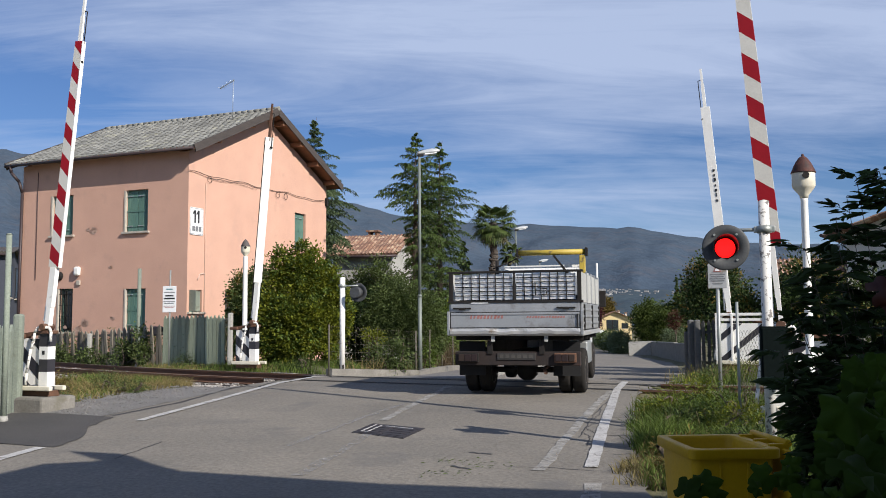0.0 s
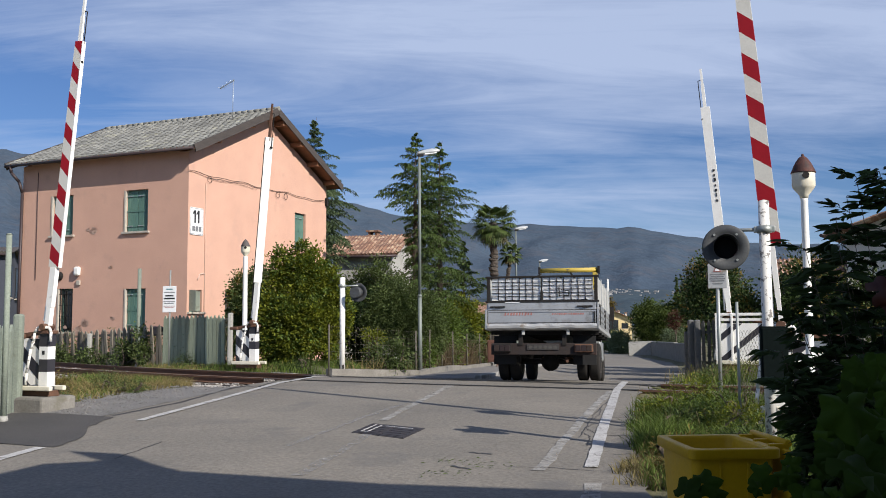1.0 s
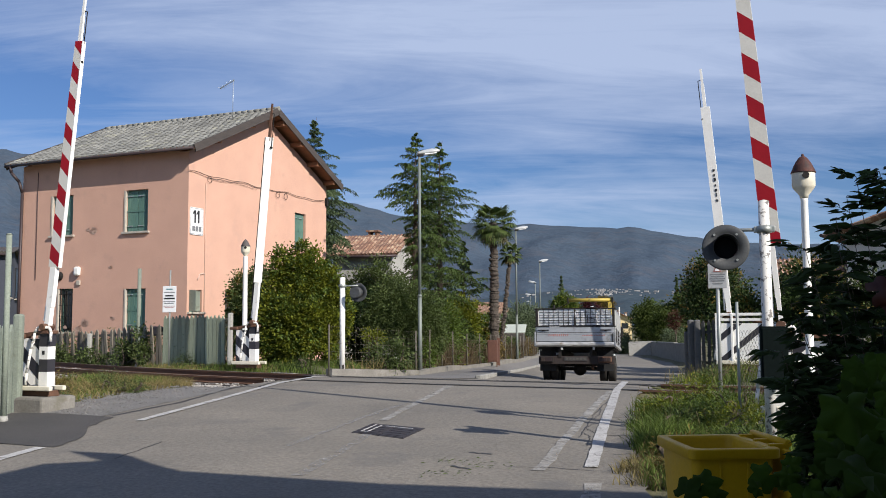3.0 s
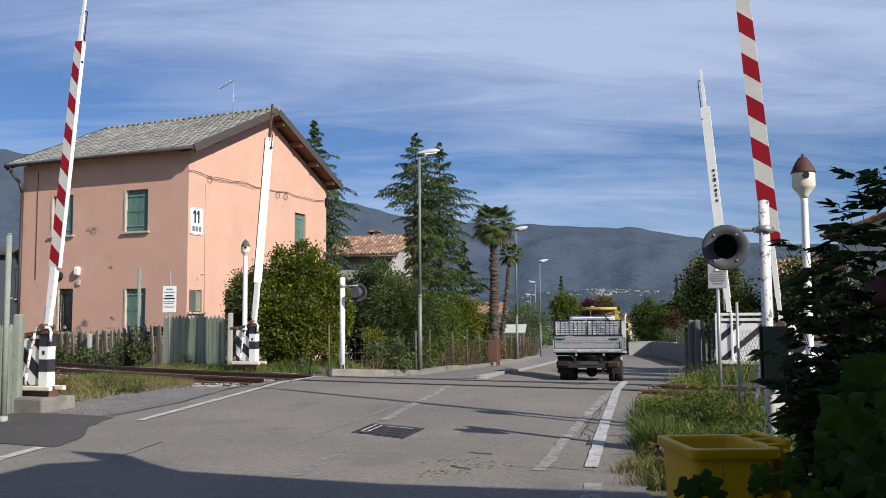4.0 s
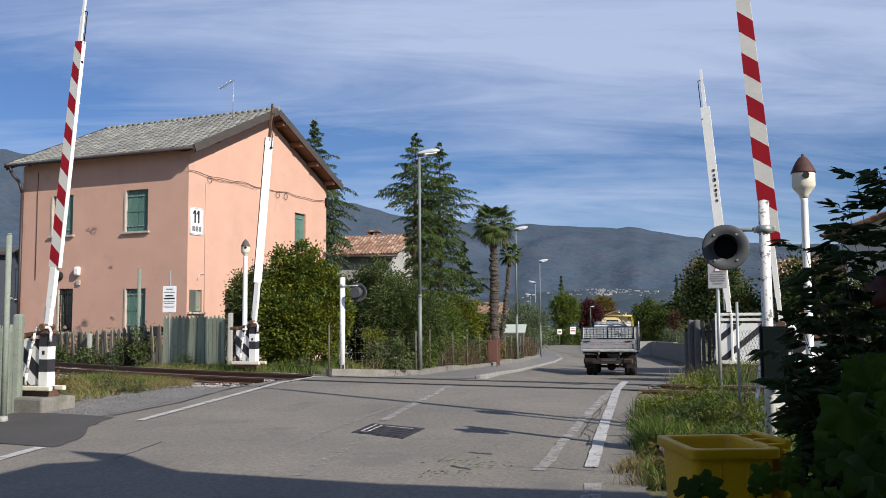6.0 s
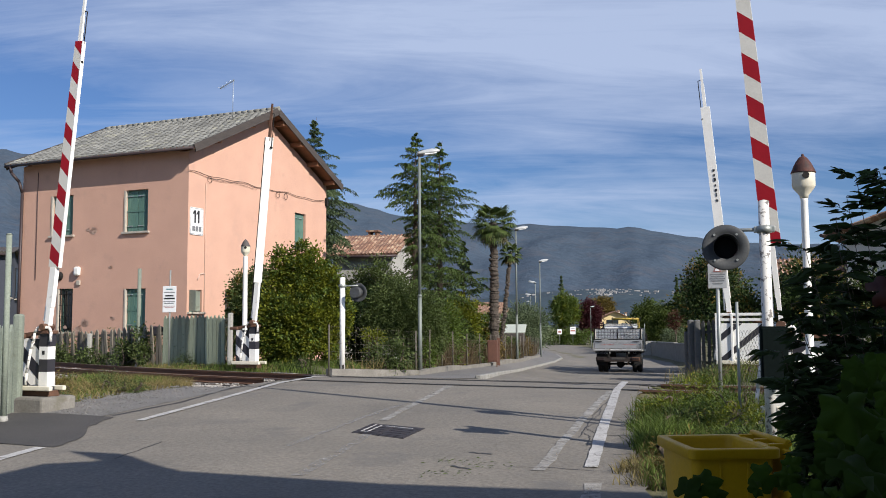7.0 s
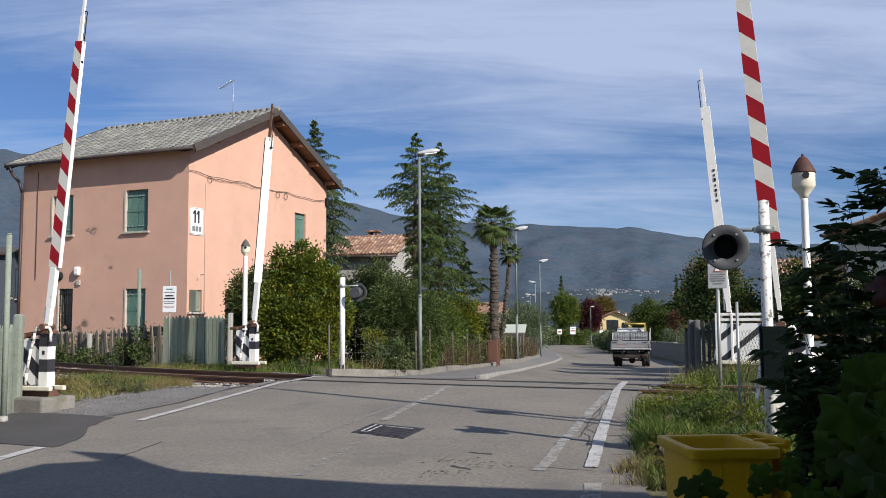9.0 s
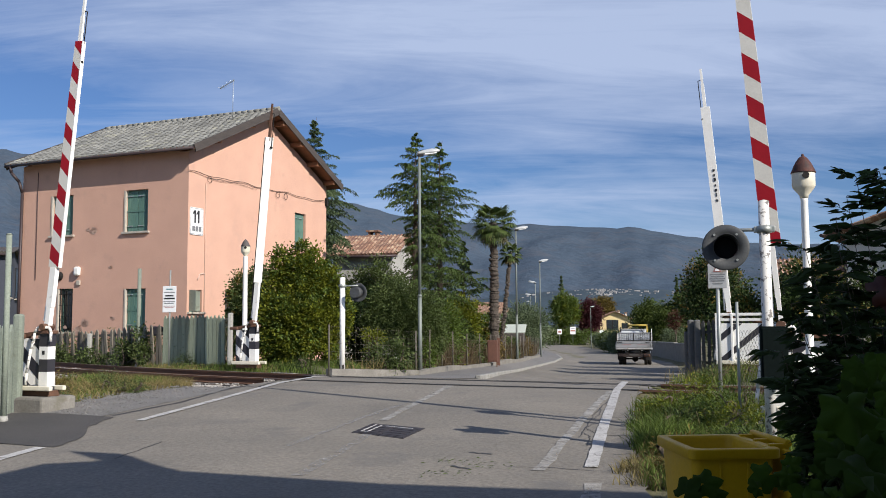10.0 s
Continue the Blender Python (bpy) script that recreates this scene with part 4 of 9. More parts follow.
# number board of the railway house
bm = B()
add_prism(bm, ((0.03, 0.0), (0.65, 0.0), (0.68, 0.03), (0.68, 0.89), (0.65, 0.92), (0.03, 0.92), (0, 0.89), (0, 0.03)), -0.03, -0.002)
board = part("number_board", bm, M["sign_white"], house, "white enamel board with a black rim")
board.matrix_basis = Matrix(((0, -1, 0, 0), (1, 0, 0, 0.08), (0, 0, 1, 4.15 + Z0), (0, 0, 0, 1)))
bm = B()
for lo, hi in (((0.02, -0.034, 0.02), (0.035, -0.03, 0.9)), ((0.645, -0.034, 0.02), (0.66, -0.03, 0.9)), ((0.035, -0.034, 0.02), (0.645, -0.03, 0.035)), ((0.035, -0.034, 0.885), (0.645, -0.03, 0.9))):
    add_box(bm, lo, hi)
part("rim", bm, M["bar_grey"], board)
for x in (0.245, 0.43):
    bm = B()
    add_box(bm, (x - 0.04, -0.036, 0.4), (x + 0.04, -0.031, 0.83))
    add_prism(bm, ((x - 0.04, 0.83), (x - 0.12, 0.72), (x - 0.12, 0.66), (x - 0.04, 0.72)), -0.036, -0.031)
    part("numeral_bar", bm, M["ink"], board)
for x in (0.17, 0.34, 0.51):
    bm = B()
    add_box(bm, (x - 0.065, -0.036, 0.12), (x + 0.065, -0.031, 0.29))
    part("numeral_bar", bm, M["bar_grey"], board)
# cable slung along the gable
bm = B()
pts = []
for i in range(33):
    t = i / 32
    pts.append((0.05 + 0.02 * math.sin(t * 9), -0.05 + t * (HW - 0.1), 6.28 + Z0 - 0.05 * math.sin(t * math.pi * 3) ** 2 + 0.02 * math.sin(t * 40)))
add_path(bm, pts, 0.011, 6)
pts2 = [(0.04, 0.95 + 0.24 * k / 8 * 12, 6.2 + Z0 - 0.03 - 0.03 * math.sin(k)) for k in range(9)]
add_path(bm, pts2, 0.006, 5)
for cy in (1.05, 5.2, 5.75):
    add_path(bm, [(0.05, cy + 0.12 * math.cos(k * 0.6), 6.12 + Z0 + 0.12 * math.sin(k * 0.6)) for k in range(12)], 0.008, 5)
part("cable", bm, M["dark_steel"], house)
bm = B()
add_path(bm, [(0.02, 0.88, 6.1), (0.02, 0.88, 1.6)], 0.012, 6)
add_path(bm, [(0.02, 0.5, 2.75), (0.02, 0.62, 2.95), (0.02, 0.88, 3.0)], 0.02, 6)
part("cable_duct", bm, M["pink_patch"], house)
bm = B()
add_box(bm, (0.0, HW - 0.12, 6.1 + Z0), (0.1, HW + 0.02, 6.45 + Z0), bevel=0.01)
part("junction_box", bm, M["dark_steel"], house)
# alarm siren, round lamp, small box on the front
bm = B()
add_box(bm, (-4.86, -0.15, 2.88 + Z0), (-4.6, -0.01, 3.2 + Z0), bevel=0.065)
part("alarm_siren", bm, M["white_paint"], house)
bm = B()
add_box(bm, (-4.78, -0.06, 2.55 + Z0), (-4.62, -0.01, 2.72 + Z0), bevel=0.01)
part("meter_box", bm, M["stone_trim"], house)
bm = B()
add_lathe(bm, ((0.02, -0.02), (0.16, 0.0), (0.16, 0.04), (0.08, 0.1)), 16, pose(-5.59, -0.02, 2.89 + Z0, 90, 0, 0))
part("wall_lamp", bm, M["dark_steel"], house)
# patched plaster
for x, z, r in ((-4.1, 4.55, 0.18), (-4.35, 4.6, 0.1), (-3.3, 3.25, 0.1), (-4.4, 1.35, 0.2), (-4.7, 1.1, 0.2), (-5.3, 1.2, 0.1), (-3.15, 1.5, 0.1)):
    bm = B()
    vs = [bm.verts.new((x + r * (0.7 + 0.5 * rng.random()) * math.cos(k * 0.524), -0.004, z + r * 0.7 * (0.6 + 0.6 * rng.random()) * math.sin(k * 0.524))) for k in range(12)]
    bm.faces.new(vs)
    bmesh.ops.solidify(bm, geom=bm.faces[:], thickness=0.003)
    part("plaster_patch", bm, M["pink_patch"], house)
# aerial on the ridge
aer = thing("aerial_mast", HOUSE @ pose(-0.85, 3.5, HRIDGE - 0.42), "thin television aerial mast on the tiled roof", "aerial")
bm = B()
add_tube(bm, (0, 0, 0), (0, 0, 1.6), 0.013, seg=6)
part("mast", bm, M["galv"], aer)
bm = B()
add_bar(bm, (-0.6, 0, 1.32), (0.05, 0, 1.58), 0.025, 0.025)
for k in range(7):
    x = -0.57 + k * 0.09
    add_tube(bm, (x, -0.16, 1.33 + k * 0.036), (x, 0.16, 1.33 + k * 0.036), 0.005, seg=5)
part("antenna", bm, M["galv"], aer)


# ---- the lorry ----
TRUCK_ROUTE = ((0.0, 1.13, 14.55), (0.5, 1.46, 15.85), (1.0, 1.86, 17.4), (1.5, 2.25, 19.0), (2.0, 2.66, 20.95), (2.5, 3.06, 22.65), (4.0, 4.55, 28.9), (4.5, 5.06, 31.0), (5.0, 5.57, 33.0),
               (5.5, 6.08, 35.0), (7.0, 7.94, 41.7), (7.5, 8.62, 44.2), (8.5, 10.0, 49.5), (10.0, 11.86, 57.0))
TRUCK_TIMES = [i * 0.25 for i in range(41)]


def smooth_at(tab, t, col):
    """A curve through the table's rows."""
    n = len(tab)
    i = max(0, min(n - 2, next((k for k in range(n - 1) if t <= tab[k + 1][0]), n - 2)))

    def slope(k):
        a, b = max(0, k - 1), min(n - 1, k + 1)
        return (tab[b][col] - tab[a][col]) / (tab[b][0] - tab[a][0])

    t0, t1 = tab[i][0], tab[i + 1][0]
    h = t1 - t0
    u = (t - t0) / h
    p0, p1, m0, m1 = tab[i][col], tab[i + 1][col], slope(i) * h, slope(i + 1) * h
    return (2 * u ** 3 - 3 * u * u + 1) * p0 + (u ** 3 - 2 * u * u + u) * m0 + (-2 * u ** 3 + 3 * u * u) * p1 + (u ** 3 - u * u) * m1


def truck_xy(t):
    return smooth_at(TRUCK_ROUTE, t, 1), smooth_at(TRUCK_ROUTE, t, 2)


def truck_way(t):
    x0, y0 = truck_xy(0)
    x, y = truck_xy(t)
    return math.hypot(x - x0, y - y0)


def truck_pose(t):
    x, y = truck_xy(t)
    xa, ya = truck_xy(max(0, t - 0.6))
    xb, yb = truck_xy(min(10, t + 0.6))
    f = Vector((xb - xa, yb - ya)).normalized()
    zr, zf = ground(x + f.x * 0.95, y + f.y * 0.95), ground(x + f.x * 3.55, y + f.y * 3.55)
    grade = (zf - zr) / 2.6
    head = -math.degrees(math.atan2(f.x, f.y))
    return pose(x, y, zr - 0.95 * grade, 0, 0, head) @ pose(0, 0, 0.004, math.degrees(math.atan(grade)), 0, 0)


truck = thing("flatbed_truck", truck_pose(0), "small old lorry with aluminium drop-sides, white mesh-covered cage and yellow crane", "truck")
BW = 1.1
bm = B()
add_box(bm, (-BW, 0.02, 0.955), (BW, 3.3, 1.03), bevel=0.01)
bed = part("load_bed", bm, M["alu_light"], truck, "dented pale edge of the load bed")
for x in (-0.42, 0.42):
    bm = B()
    add_box(bm, (x - 0.04, 0.1, 0.66), (x + 0.04, 4.9, 0.88))
    part("chassis_rail", bm, M["dark_steel"], truck)
for y in (0.4, 1.2, 2.0, 2.8):
    bm = B()
    add_box(bm, (-BW + 0.05, y, 0.88), (BW - 0.05, y + 0.06, 0.96))
    part("cross_bearer", bm, M["dark_steel"], bed)
# tailgate
bm = B()
add_box(bm, (-BW + 0.045, 0.0, 1.05), (BW - 0.045, 0.035, 1.32), bevel=0.008)
add_box(bm, (-BW + 0.06, -0.012, 1.29), (BW - 0.06, 0.0, 1.325), bevel=0.004)
tail = part("tailgate", bm, M["alu"], truck, "scratched aluminium tailgate")
# bent lower edge, dented by use
bm = B()
nx = 44
prev = None
for i in range(nx + 1):
    x = -BW + 0.05 + (2 * BW - 0.1) * i / nx
    d1 = 0.03 * noise.noise(Vector((x * 3.1, 2.0, 7.0))) + 0.012 * noise.noise(Vector((x * 11.0, 5.0, 1.0)))
    d2 = 0.02 * noise.noise(Vector((x * 4.0, 8.0, 3.0)))
    row = [bm.verts.new((x, -0.012 - 0.5 * d2, 1.075 + d1 * 0.6)), bm.verts.new((x, -0.03 + d2, 1.03 + d1)), bm.verts.new((x, -0.022 + d2, 0.985 + 0.7 * d1)), bm.verts.new((x, 0.01, 0.96 + 0.5 * d2))]
    if prev:
        for p, q in zip(range(3), range(1, 4)):
            bm.faces.new((prev[p], row[p], row[q], prev[q]))
    prev = row
part("bent_edge", bm, M["alu_light"], tail, "bent pale lower edge")
bm = B()
add_box(bm, (-BW + 0.06, 0.0, 1.335), (BW - 0.06, 0.03, 1.48), bevel=0.006)
part("upper_board", bm, M["alu"], tail)
bm = B()
add_box(bm, (-BW + 0.045, -0.005, 1.32), (BW - 0.045, 0.02, 1.335))
part("seal", bm, M["dark_gap"], tail)
for x in (-BW, BW - 0.045):
    bm = B()
    add_box(bm, (x, -0.015, 0.97), (x + 0.045, 0.05, 1.35), bevel=0.008)
    part("corner_post", bm, M["alu"], tail)
# dark gaps where the boards meet
for lo, hi in (((-BW + 0.045, -0.004, 1.04), (-BW + 0.062, 0.02, 1.32)), ((BW - 0.105, -0.016, 1.07), (BW - 0.08, -0.001, 1.3)), ((BW - 0.062, -0.004, 1.04), (BW - 0.045, 0.02, 1.32)), ((-BW + 0.06, -0.016, 1.078), (BW - 0.06, -0.0125, 1.092)), ((-BW + 0.05, -0.01, 1.478), (BW - 0.05, 0.02, 1.5))):
    bm = B()
    add_box(bm, lo, hi)
    part("gap", bm, M["dark_gap"], tail)
for x in (-BW + 0.1, BW - 0.42):
    bm = B()
    add_box(bm, (x, -0.03, 1.385), (x + 0.3, -0.002, 1.41), bevel=0.006)
    add_box(bm, (x + 0.1, -0.04, 1.37), (x + 0.2, -0.002, 1.4), bevel=0.006)
    part("latch", bm, M["dark_steel"], tail)
bm = B()
add_box(bm, (-BW + 0.4, -0.012, 1.475), (-BW + 0.68, 0.0, 1.49))
part("strip", bm, M["sign_white"], tail)
# faded writing and maker's mark as plain bars
for x0, x1, z0, z1, mt, n in ((-0.72, -0.16, 1.225, 1.29, "bar_red", 10), (0.2, 0.82, 1.235, 1.27, "bar_red", 14), (0.9, 1.02, 1.22, 1.285, "bar_grey", 4)):
    for i in range(n):
        bm = B()
        a = x0 + (x1 - x0) * i / n
        h = (z1 - z0) * rng.uniform(0.0, 0.35)
        k = 0.012
        w = (x1 - x0) / n * rng.uniform(0.45, 0.8)
        add_prism(bm, ((a, z0 + h * 0.5), (a + w, z0 + h * 0.5), (a + w + k, z1 - h * 0.5), (a + k, z1 - h * 0.5)), -0.004, -0.001)
        part("lettering_bar", bm, M[mt], tail)
# sideboards
for sx in (-1, 1):
    bm = B()
    x = sx * (BW - 0.02)
    add_box(bm, (min(x, x - sx * 0.035), 0.06, 1.05), (max(x, x - sx * 0.035), 3.28, 1.47), bevel=0.008)
    for z in (1.15, 1.26, 1.37):
        add_box(bm, (min(x, x + sx * 0.012), 0.1, z - 0.02), (max(x, x + sx * 0.012), 3.24, z + 0.02), bevel=0.004)
    side = part("sideboard", bm, M["alu"], truck)
    for y in (0.25, 1.65, 3.05):
        bm = B()
        add_box(bm, (min(x, x + sx * 0.025), y, 1.06), (max(x, x + sx * 0.025), y + 0.08, 1.45), bevel=0.005)
        part("latch", bm, M["dark_steel"], side)
# cage: black frame, mesh, white sheet behind
ZC0, ZC1 = 1.5, 2.0
cage = new("cage")
cage.parent = truck
for sx in (-1, 0, 1):
    bm = B()
    x = sx * (BW - 0.06)
    w = 0.032 if sx else 0.016
    add_box(bm, (x - w, 0.02, ZC0 - 0.02), (x + w, 0.07, ZC1), bevel=0.006)
    part("upright", bm, M["dark_steel"], cage)
for z in (ZC0, ZC1 - 0.02):
    bm = B()
    add_box(bm, (-BW + 0.0, 0.015, z - 0.018), (BW - 0.0, 0.075, z + 0.018), bevel=0.006)
    part("rail", bm, M["dark_steel"], cage)
for x0, x1 in ((-0.975, -0.03), (0.03, 0.975)):
    bm = B()
    nx, nz = 12, 8
    grid = [[bm.verts.new((x0 + (x1 - x0) * i / nx, 0.058 + 0.005 * noise.noise(Vector((i * 0.7, j * 0.9, x0))), ZC0 + 0.035 + (ZC1 - ZC0 - 0.09) * j / nz)) for i in range(nx + 1)] for j in range(nz + 1)]
    for j in range(nz):
        for i in range(nx):
            bm.faces.new((grid[j][i], grid[j][i + 1], grid[j + 1][i + 1], grid[j + 1][i]))
    bmesh.ops.solidify(bm, geom=bm.faces[:], thickness=0.006)
    part("white_sheet", bm, M["tarp"], cage, "creased white plastic sheet")
    for i in range(1, 7):
        bm = B()
        x = x0 + (x1 - x0) * i / 7
        add_tube(bm, (x, 0.045, ZC0), (x + rng.uniform(-0.01, 0.01), 0.045, ZC1 - 0.04), 0.008, seg=5)
        part("wire", bm, M["dark_steel"], cage)
    for i in range(1, 6):
        bm = B()
        z = ZC0 + 0.03 + (ZC1 - ZC0 - 0.08) * i / 6
        add_tube(bm, (x0, 0.038, z), (x1, 0.038, z + rng.uniform(-0.006, 0.006)), 0.008, seg=5)
        part("wire", bm, M["dark_steel"], cage)
bm = B()
add_path(bm, [(0.34, 0.03, 1.8), (0.34, 0.03, 1.62), (0.36, 0.03, 1.6), (0.52, 0.03, 1.61), (0.53, 0.03, 1.7), (0.38, 0.03, 1.72)], 0.009, 6)
part("hanging_hook", bm, M["dark_steel"], cage)
for sx in (-1, 1):
    bm = B()
    x = sx * (BW - 0.04)
    add_box(bm, (x - 0.012, 0.1, ZC0 - 0.02), (x + 0.012, 3.25, ZC1 - 0.04), bevel=0.004)
    part("side_panel", bm, M["side_sheet"], cage)
    for y in (0.9, 1.7, 2.5, 3.25):
        bm = B()
        add_box(bm, (x + sx * 0.012 - 0.015, y - 0.025, ZC0 - 0.02), (x + sx * 0.012 + 0.015, y + 0.025, ZC1), bevel=0.004)
        part("upright", bm, M["alu"], cage)
bm = B()
add_box(bm, (-BW + 0.03, 3.27, 1.03), (BW - 0.03, 3.32, ZC1 + 0.05), bevel=0.01)
part("headboard", bm, M["alu"], truck)
bm = B()
add_box(bm, (BW - 0.06, 3.24, 1.9), (BW - 0.025, 3.3, 2.28), bevel=0.008)
part("headboard_post", bm, M["white_paint"], truck)
# load: a dark heap behind the sheet
bm = B()
nx, ny = 12, 16
grid = [[bm.verts.new((-1.0 + 2.0 * i / nx, 0.15 + 3.0 * j / ny, 1.5 + 0.35 * math.sin(math.pi * i / nx) * math.sin(math.pi * j / ny) + 0.12 * noise.noise(Vector((i * 0.6, j * 0.6, 4))))) for i in range(nx + 1)] for j in range(ny + 1)]
for j in range(ny):
    for i in range(nx):
        bm.faces.new((grid[j][i], grid[j][i + 1], grid[j + 1][i + 1], grid[j + 1][i]))
part("load", bm, M["dark_steel"], truck)
# yellow crane beam over the headboard
crane = new("crane")
crane.parent = truck
bm = B()
add_tube(bm, (-0.5, 3.45, 2.52), (0.83, 3.45, 2.52), 0.055, seg=12)
part("beam", bm, M["crane_yellow"], crane, "chipped yellow steel beam")
bm = B()
add_box(bm, (0.71, 3.38, 0.95), (0.82, 3.52, 2.455), bevel=0.01)
part("post", bm, M["crane_yellow"], crane)
bm = B()
add_box(bm, (-0.53, 3.37, 2.44), (-0.49, 3.53, 2.6), bevel=0.006)
add_box(bm, (0.82, 3.37, 2.44), (0.87, 3.53, 2.6), bevel=0.006)
part("end_plate", bm, M["dark_steel"], crane)
bm = B()
add_bar(bm, (0.2, 3.45, 2.46), (0.56, 3.45, 2.0), 0.05, 0.04)
part("brace", bm, M["dark_steel"], crane)
bm = B()
add_path(bm, [(-0.45, 3.45, 2.45), (-0.7, 3.42, 2.33), (-1.0, 3.4, 2.22)], 0.015, 6)
part("hose", bm, M["dark_steel"], crane)
bm = B()
add_box(bm, (0.64, 3.36, 0.75), (0.88, 3.56, 1.0), bevel=0.02)
part("mount", bm, M["dark_steel"], crane)
# cab
cab = new("cab")
cab.parent = truck
bm = B()
prof = ((3.65, 0.6), (3.65, 2.08), (3.75, 2.2), (4.9, 2.2), (5.08, 2.1), (5.38, 1.45), (5.48, 1.3), (5.5, 0.6))
a = [bm.verts.new((-0.95, y, z)) for y, z in prof]
b = [bm.verts.new((0.75, y, z)) for y, z in prof]
bm.faces.new(a), bm.faces.new(b[::-1])
for i in range(len(prof)):
    bm.faces.new((a[i], b[i], b[(i + 1) % len(prof)], a[(i + 1) % len(prof)]))
bmesh.ops.recalc_face_normals(bm, faces=bm.faces)
bmesh.ops.bevel(bm, geom=bm.edges[:], offset=0.04, segments=2, affect="EDGES")
part("shell", bm, M["cab_white"], cab)
for x0, x1 in ((-0.82, -0.16), (-0.06, 0.62)):
    bm = B()
    add_box(bm, (x0, 3.63, 1.62), (x1, 3.66, 2.02), bevel=0.03)
    part("rear_window", bm, M["window_glass"], cab)
for sx, x in ((-1, -0.955), (1, 0.755)):
    bm = B()
    add_box(bm, (min(x, x + sx * 0.006), 4.2, 1.5), (max(x, x + sx * 0.006), 5.1, 2.0), bevel=0.002)
    part("side_window", bm, M["window_glass"], cab)
    bm = B()
    add_bar(bm, (x, 5.1, 1.5), (x + sx * 0.25, 5.05, 1.62), 0.02, 0.02)
    add_box(bm, (x + sx * 0.25 - 0.08, 5.03, 1.45), (x + sx * 0.25 + 0.08, 5.07, 1.8), bevel=0.015)
    part("mirror", bm, M["dark_steel"], cab)
bm = B()
add_prism(bm, ((-0.85, 0), (0.65, 0), (0.6, 0.66), (-0.8, 0.66)), 0, 0.01, pose(0, 5.41, 1.46, -24, 0, 0))
part("windscreen", bm, M["window_glass"], cab)
bm = B()
add_bar(bm, (-0.95, 3.75, 2.26), (0.7, 3.75, 2.26), 0.05, 0.05)
add_bar(bm, (-0.95, 4.8, 2.26), (0.7, 4.8, 2.26), 0.05, 0.05)
for x in (-0.92, 0.67):
    add_bar(bm, (x, 3.72, 2.27), (x, 4.83, 2.27), 0.04, 0.04)
    for y in (3.75, 4.8):
        add_bar(bm, (x, y, 2.18), (x, y, 2.26), 0.03, 0.03, (0, 1, 0))
part("roof_rack", bm, M["white_paint"], cab)
bm = B()
add_tube(bm, (-0.98, 3.72, 1.9), (-0.98, 3.72, 2.4), 0.035, seg=8)
part("exhaust_stack", bm, M["dark_steel"], cab)
# tail end
bm = B()
add_box(bm, (-1.0, 0.12, 0.48), (1.03, 0.24, 0.7), bevel=0.01)
beam = part("rear_beam", bm, M["rusty_beam"], truck, "rusty rear cross beam with lamps and plate")
bm = B()
add_box(bm, (-0.3, 0.1, 0.57), (0.32, 0.118, 0.68), bevel=0.004)
plate = part("number_plate", bm, M["plate_grey"], beam)
for i in range(6):
    bm = B()
    add_box(bm, (-0.26 + i * 0.095, 0.096, 0.595), (-0.26 + i * 0.095 + 0.06, 0.1, 0.655))
    part("plate_bar", bm, M["bar_faint"], plate)
for x0 in (-0.95, 0.62):
    bm = B()
    add_box(bm, (x0, 0.06, 0.53), (x0 + 0.35, 0.118, 0.68), bevel=0.012)
    lamp = part("tail_lamp", bm, M["dark_steel" if x0 < 0 else "rust"], beam)
    for k, mt in enumerate(("lens_red", "lens_red", "lens_amber")):
        bm = B()
        kk = k if x0 > 0 else 2 - k
        add_box(bm, (x0 + 0.02 + kk * 0.105, 0.05, 0.55), (x0 + 0.115 + kk * 0.105, 0.062, 0.66), bevel=0.005)
        part("lens", bm, M[mt], lamp)
for x in (-0.36, 0.5):
    bm = B()
    add_box(bm, (x - 0.028, 0.04, 0.86), (x + 0.028, 0.09, 0.97), bevel=0.006)
    part("hook", bm, M["side_sheet"], truck)
for sx in (-1, 1):
    bm = B()
    add_box(bm, (sx * 0.78 - 0.22, 0.42, 0.3), (sx * 0.78 + 0.22, 0.44, 0.86))
    part("mud_flap", bm, M["dark_gap"], truck)
    bm = B()
    add_bar(bm, (sx * 0.52, 0.4, 0.5), (sx * 0.52, 1.5, 0.5), 0.06, 0.1)
    part("leaf_spring", bm, M["dark_steel"], truck)
bm = B()
add_tube(bm, (-0.8, 0.95, 0.37), (0.8, 0.95, 0.37), 0.05, seg=10)
add_lathe(bm, ((0.02, -0.2), (0.14, -0.14), (0.19, 0), (0.14, 0.14), (0.02, 0.2)), 14, pose(0.05, 0.95, 0.37, 90, 0, 0))
part("axle", bm, M["dark_steel"], truck)
bm = B()
add_tube(bm, (0.42, 0.35, 0.42), (0.47, 0.2, 0.36), 0.03, seg=8)
add_tube(bm, (0.42, 2.5, 0.48), (0.42, 0.35, 0.42), 0.03, seg=8)
part("exhaust_pipe", bm, M["rust"], truck)
bm = B()
add_tube(bm, (-0.75, 2.2, 0.6), (-0.75, 2.9, 0.6), 0.2, seg=14)
part("fuel_tank", bm, M["dark_steel"], truck)
bm = B()
add_box(bm, (0.62, 1.9, 0.42), (0.98, 2.7, 0.82), bevel=0.03)
part("tool_box", bm, M["galv"], truck)
bm = B()
add_box(bm, (-0.85, 3.2, 0.5), (0.7, 5.2, 0.66))
part("underbody", bm, M["dark_steel"], truck)


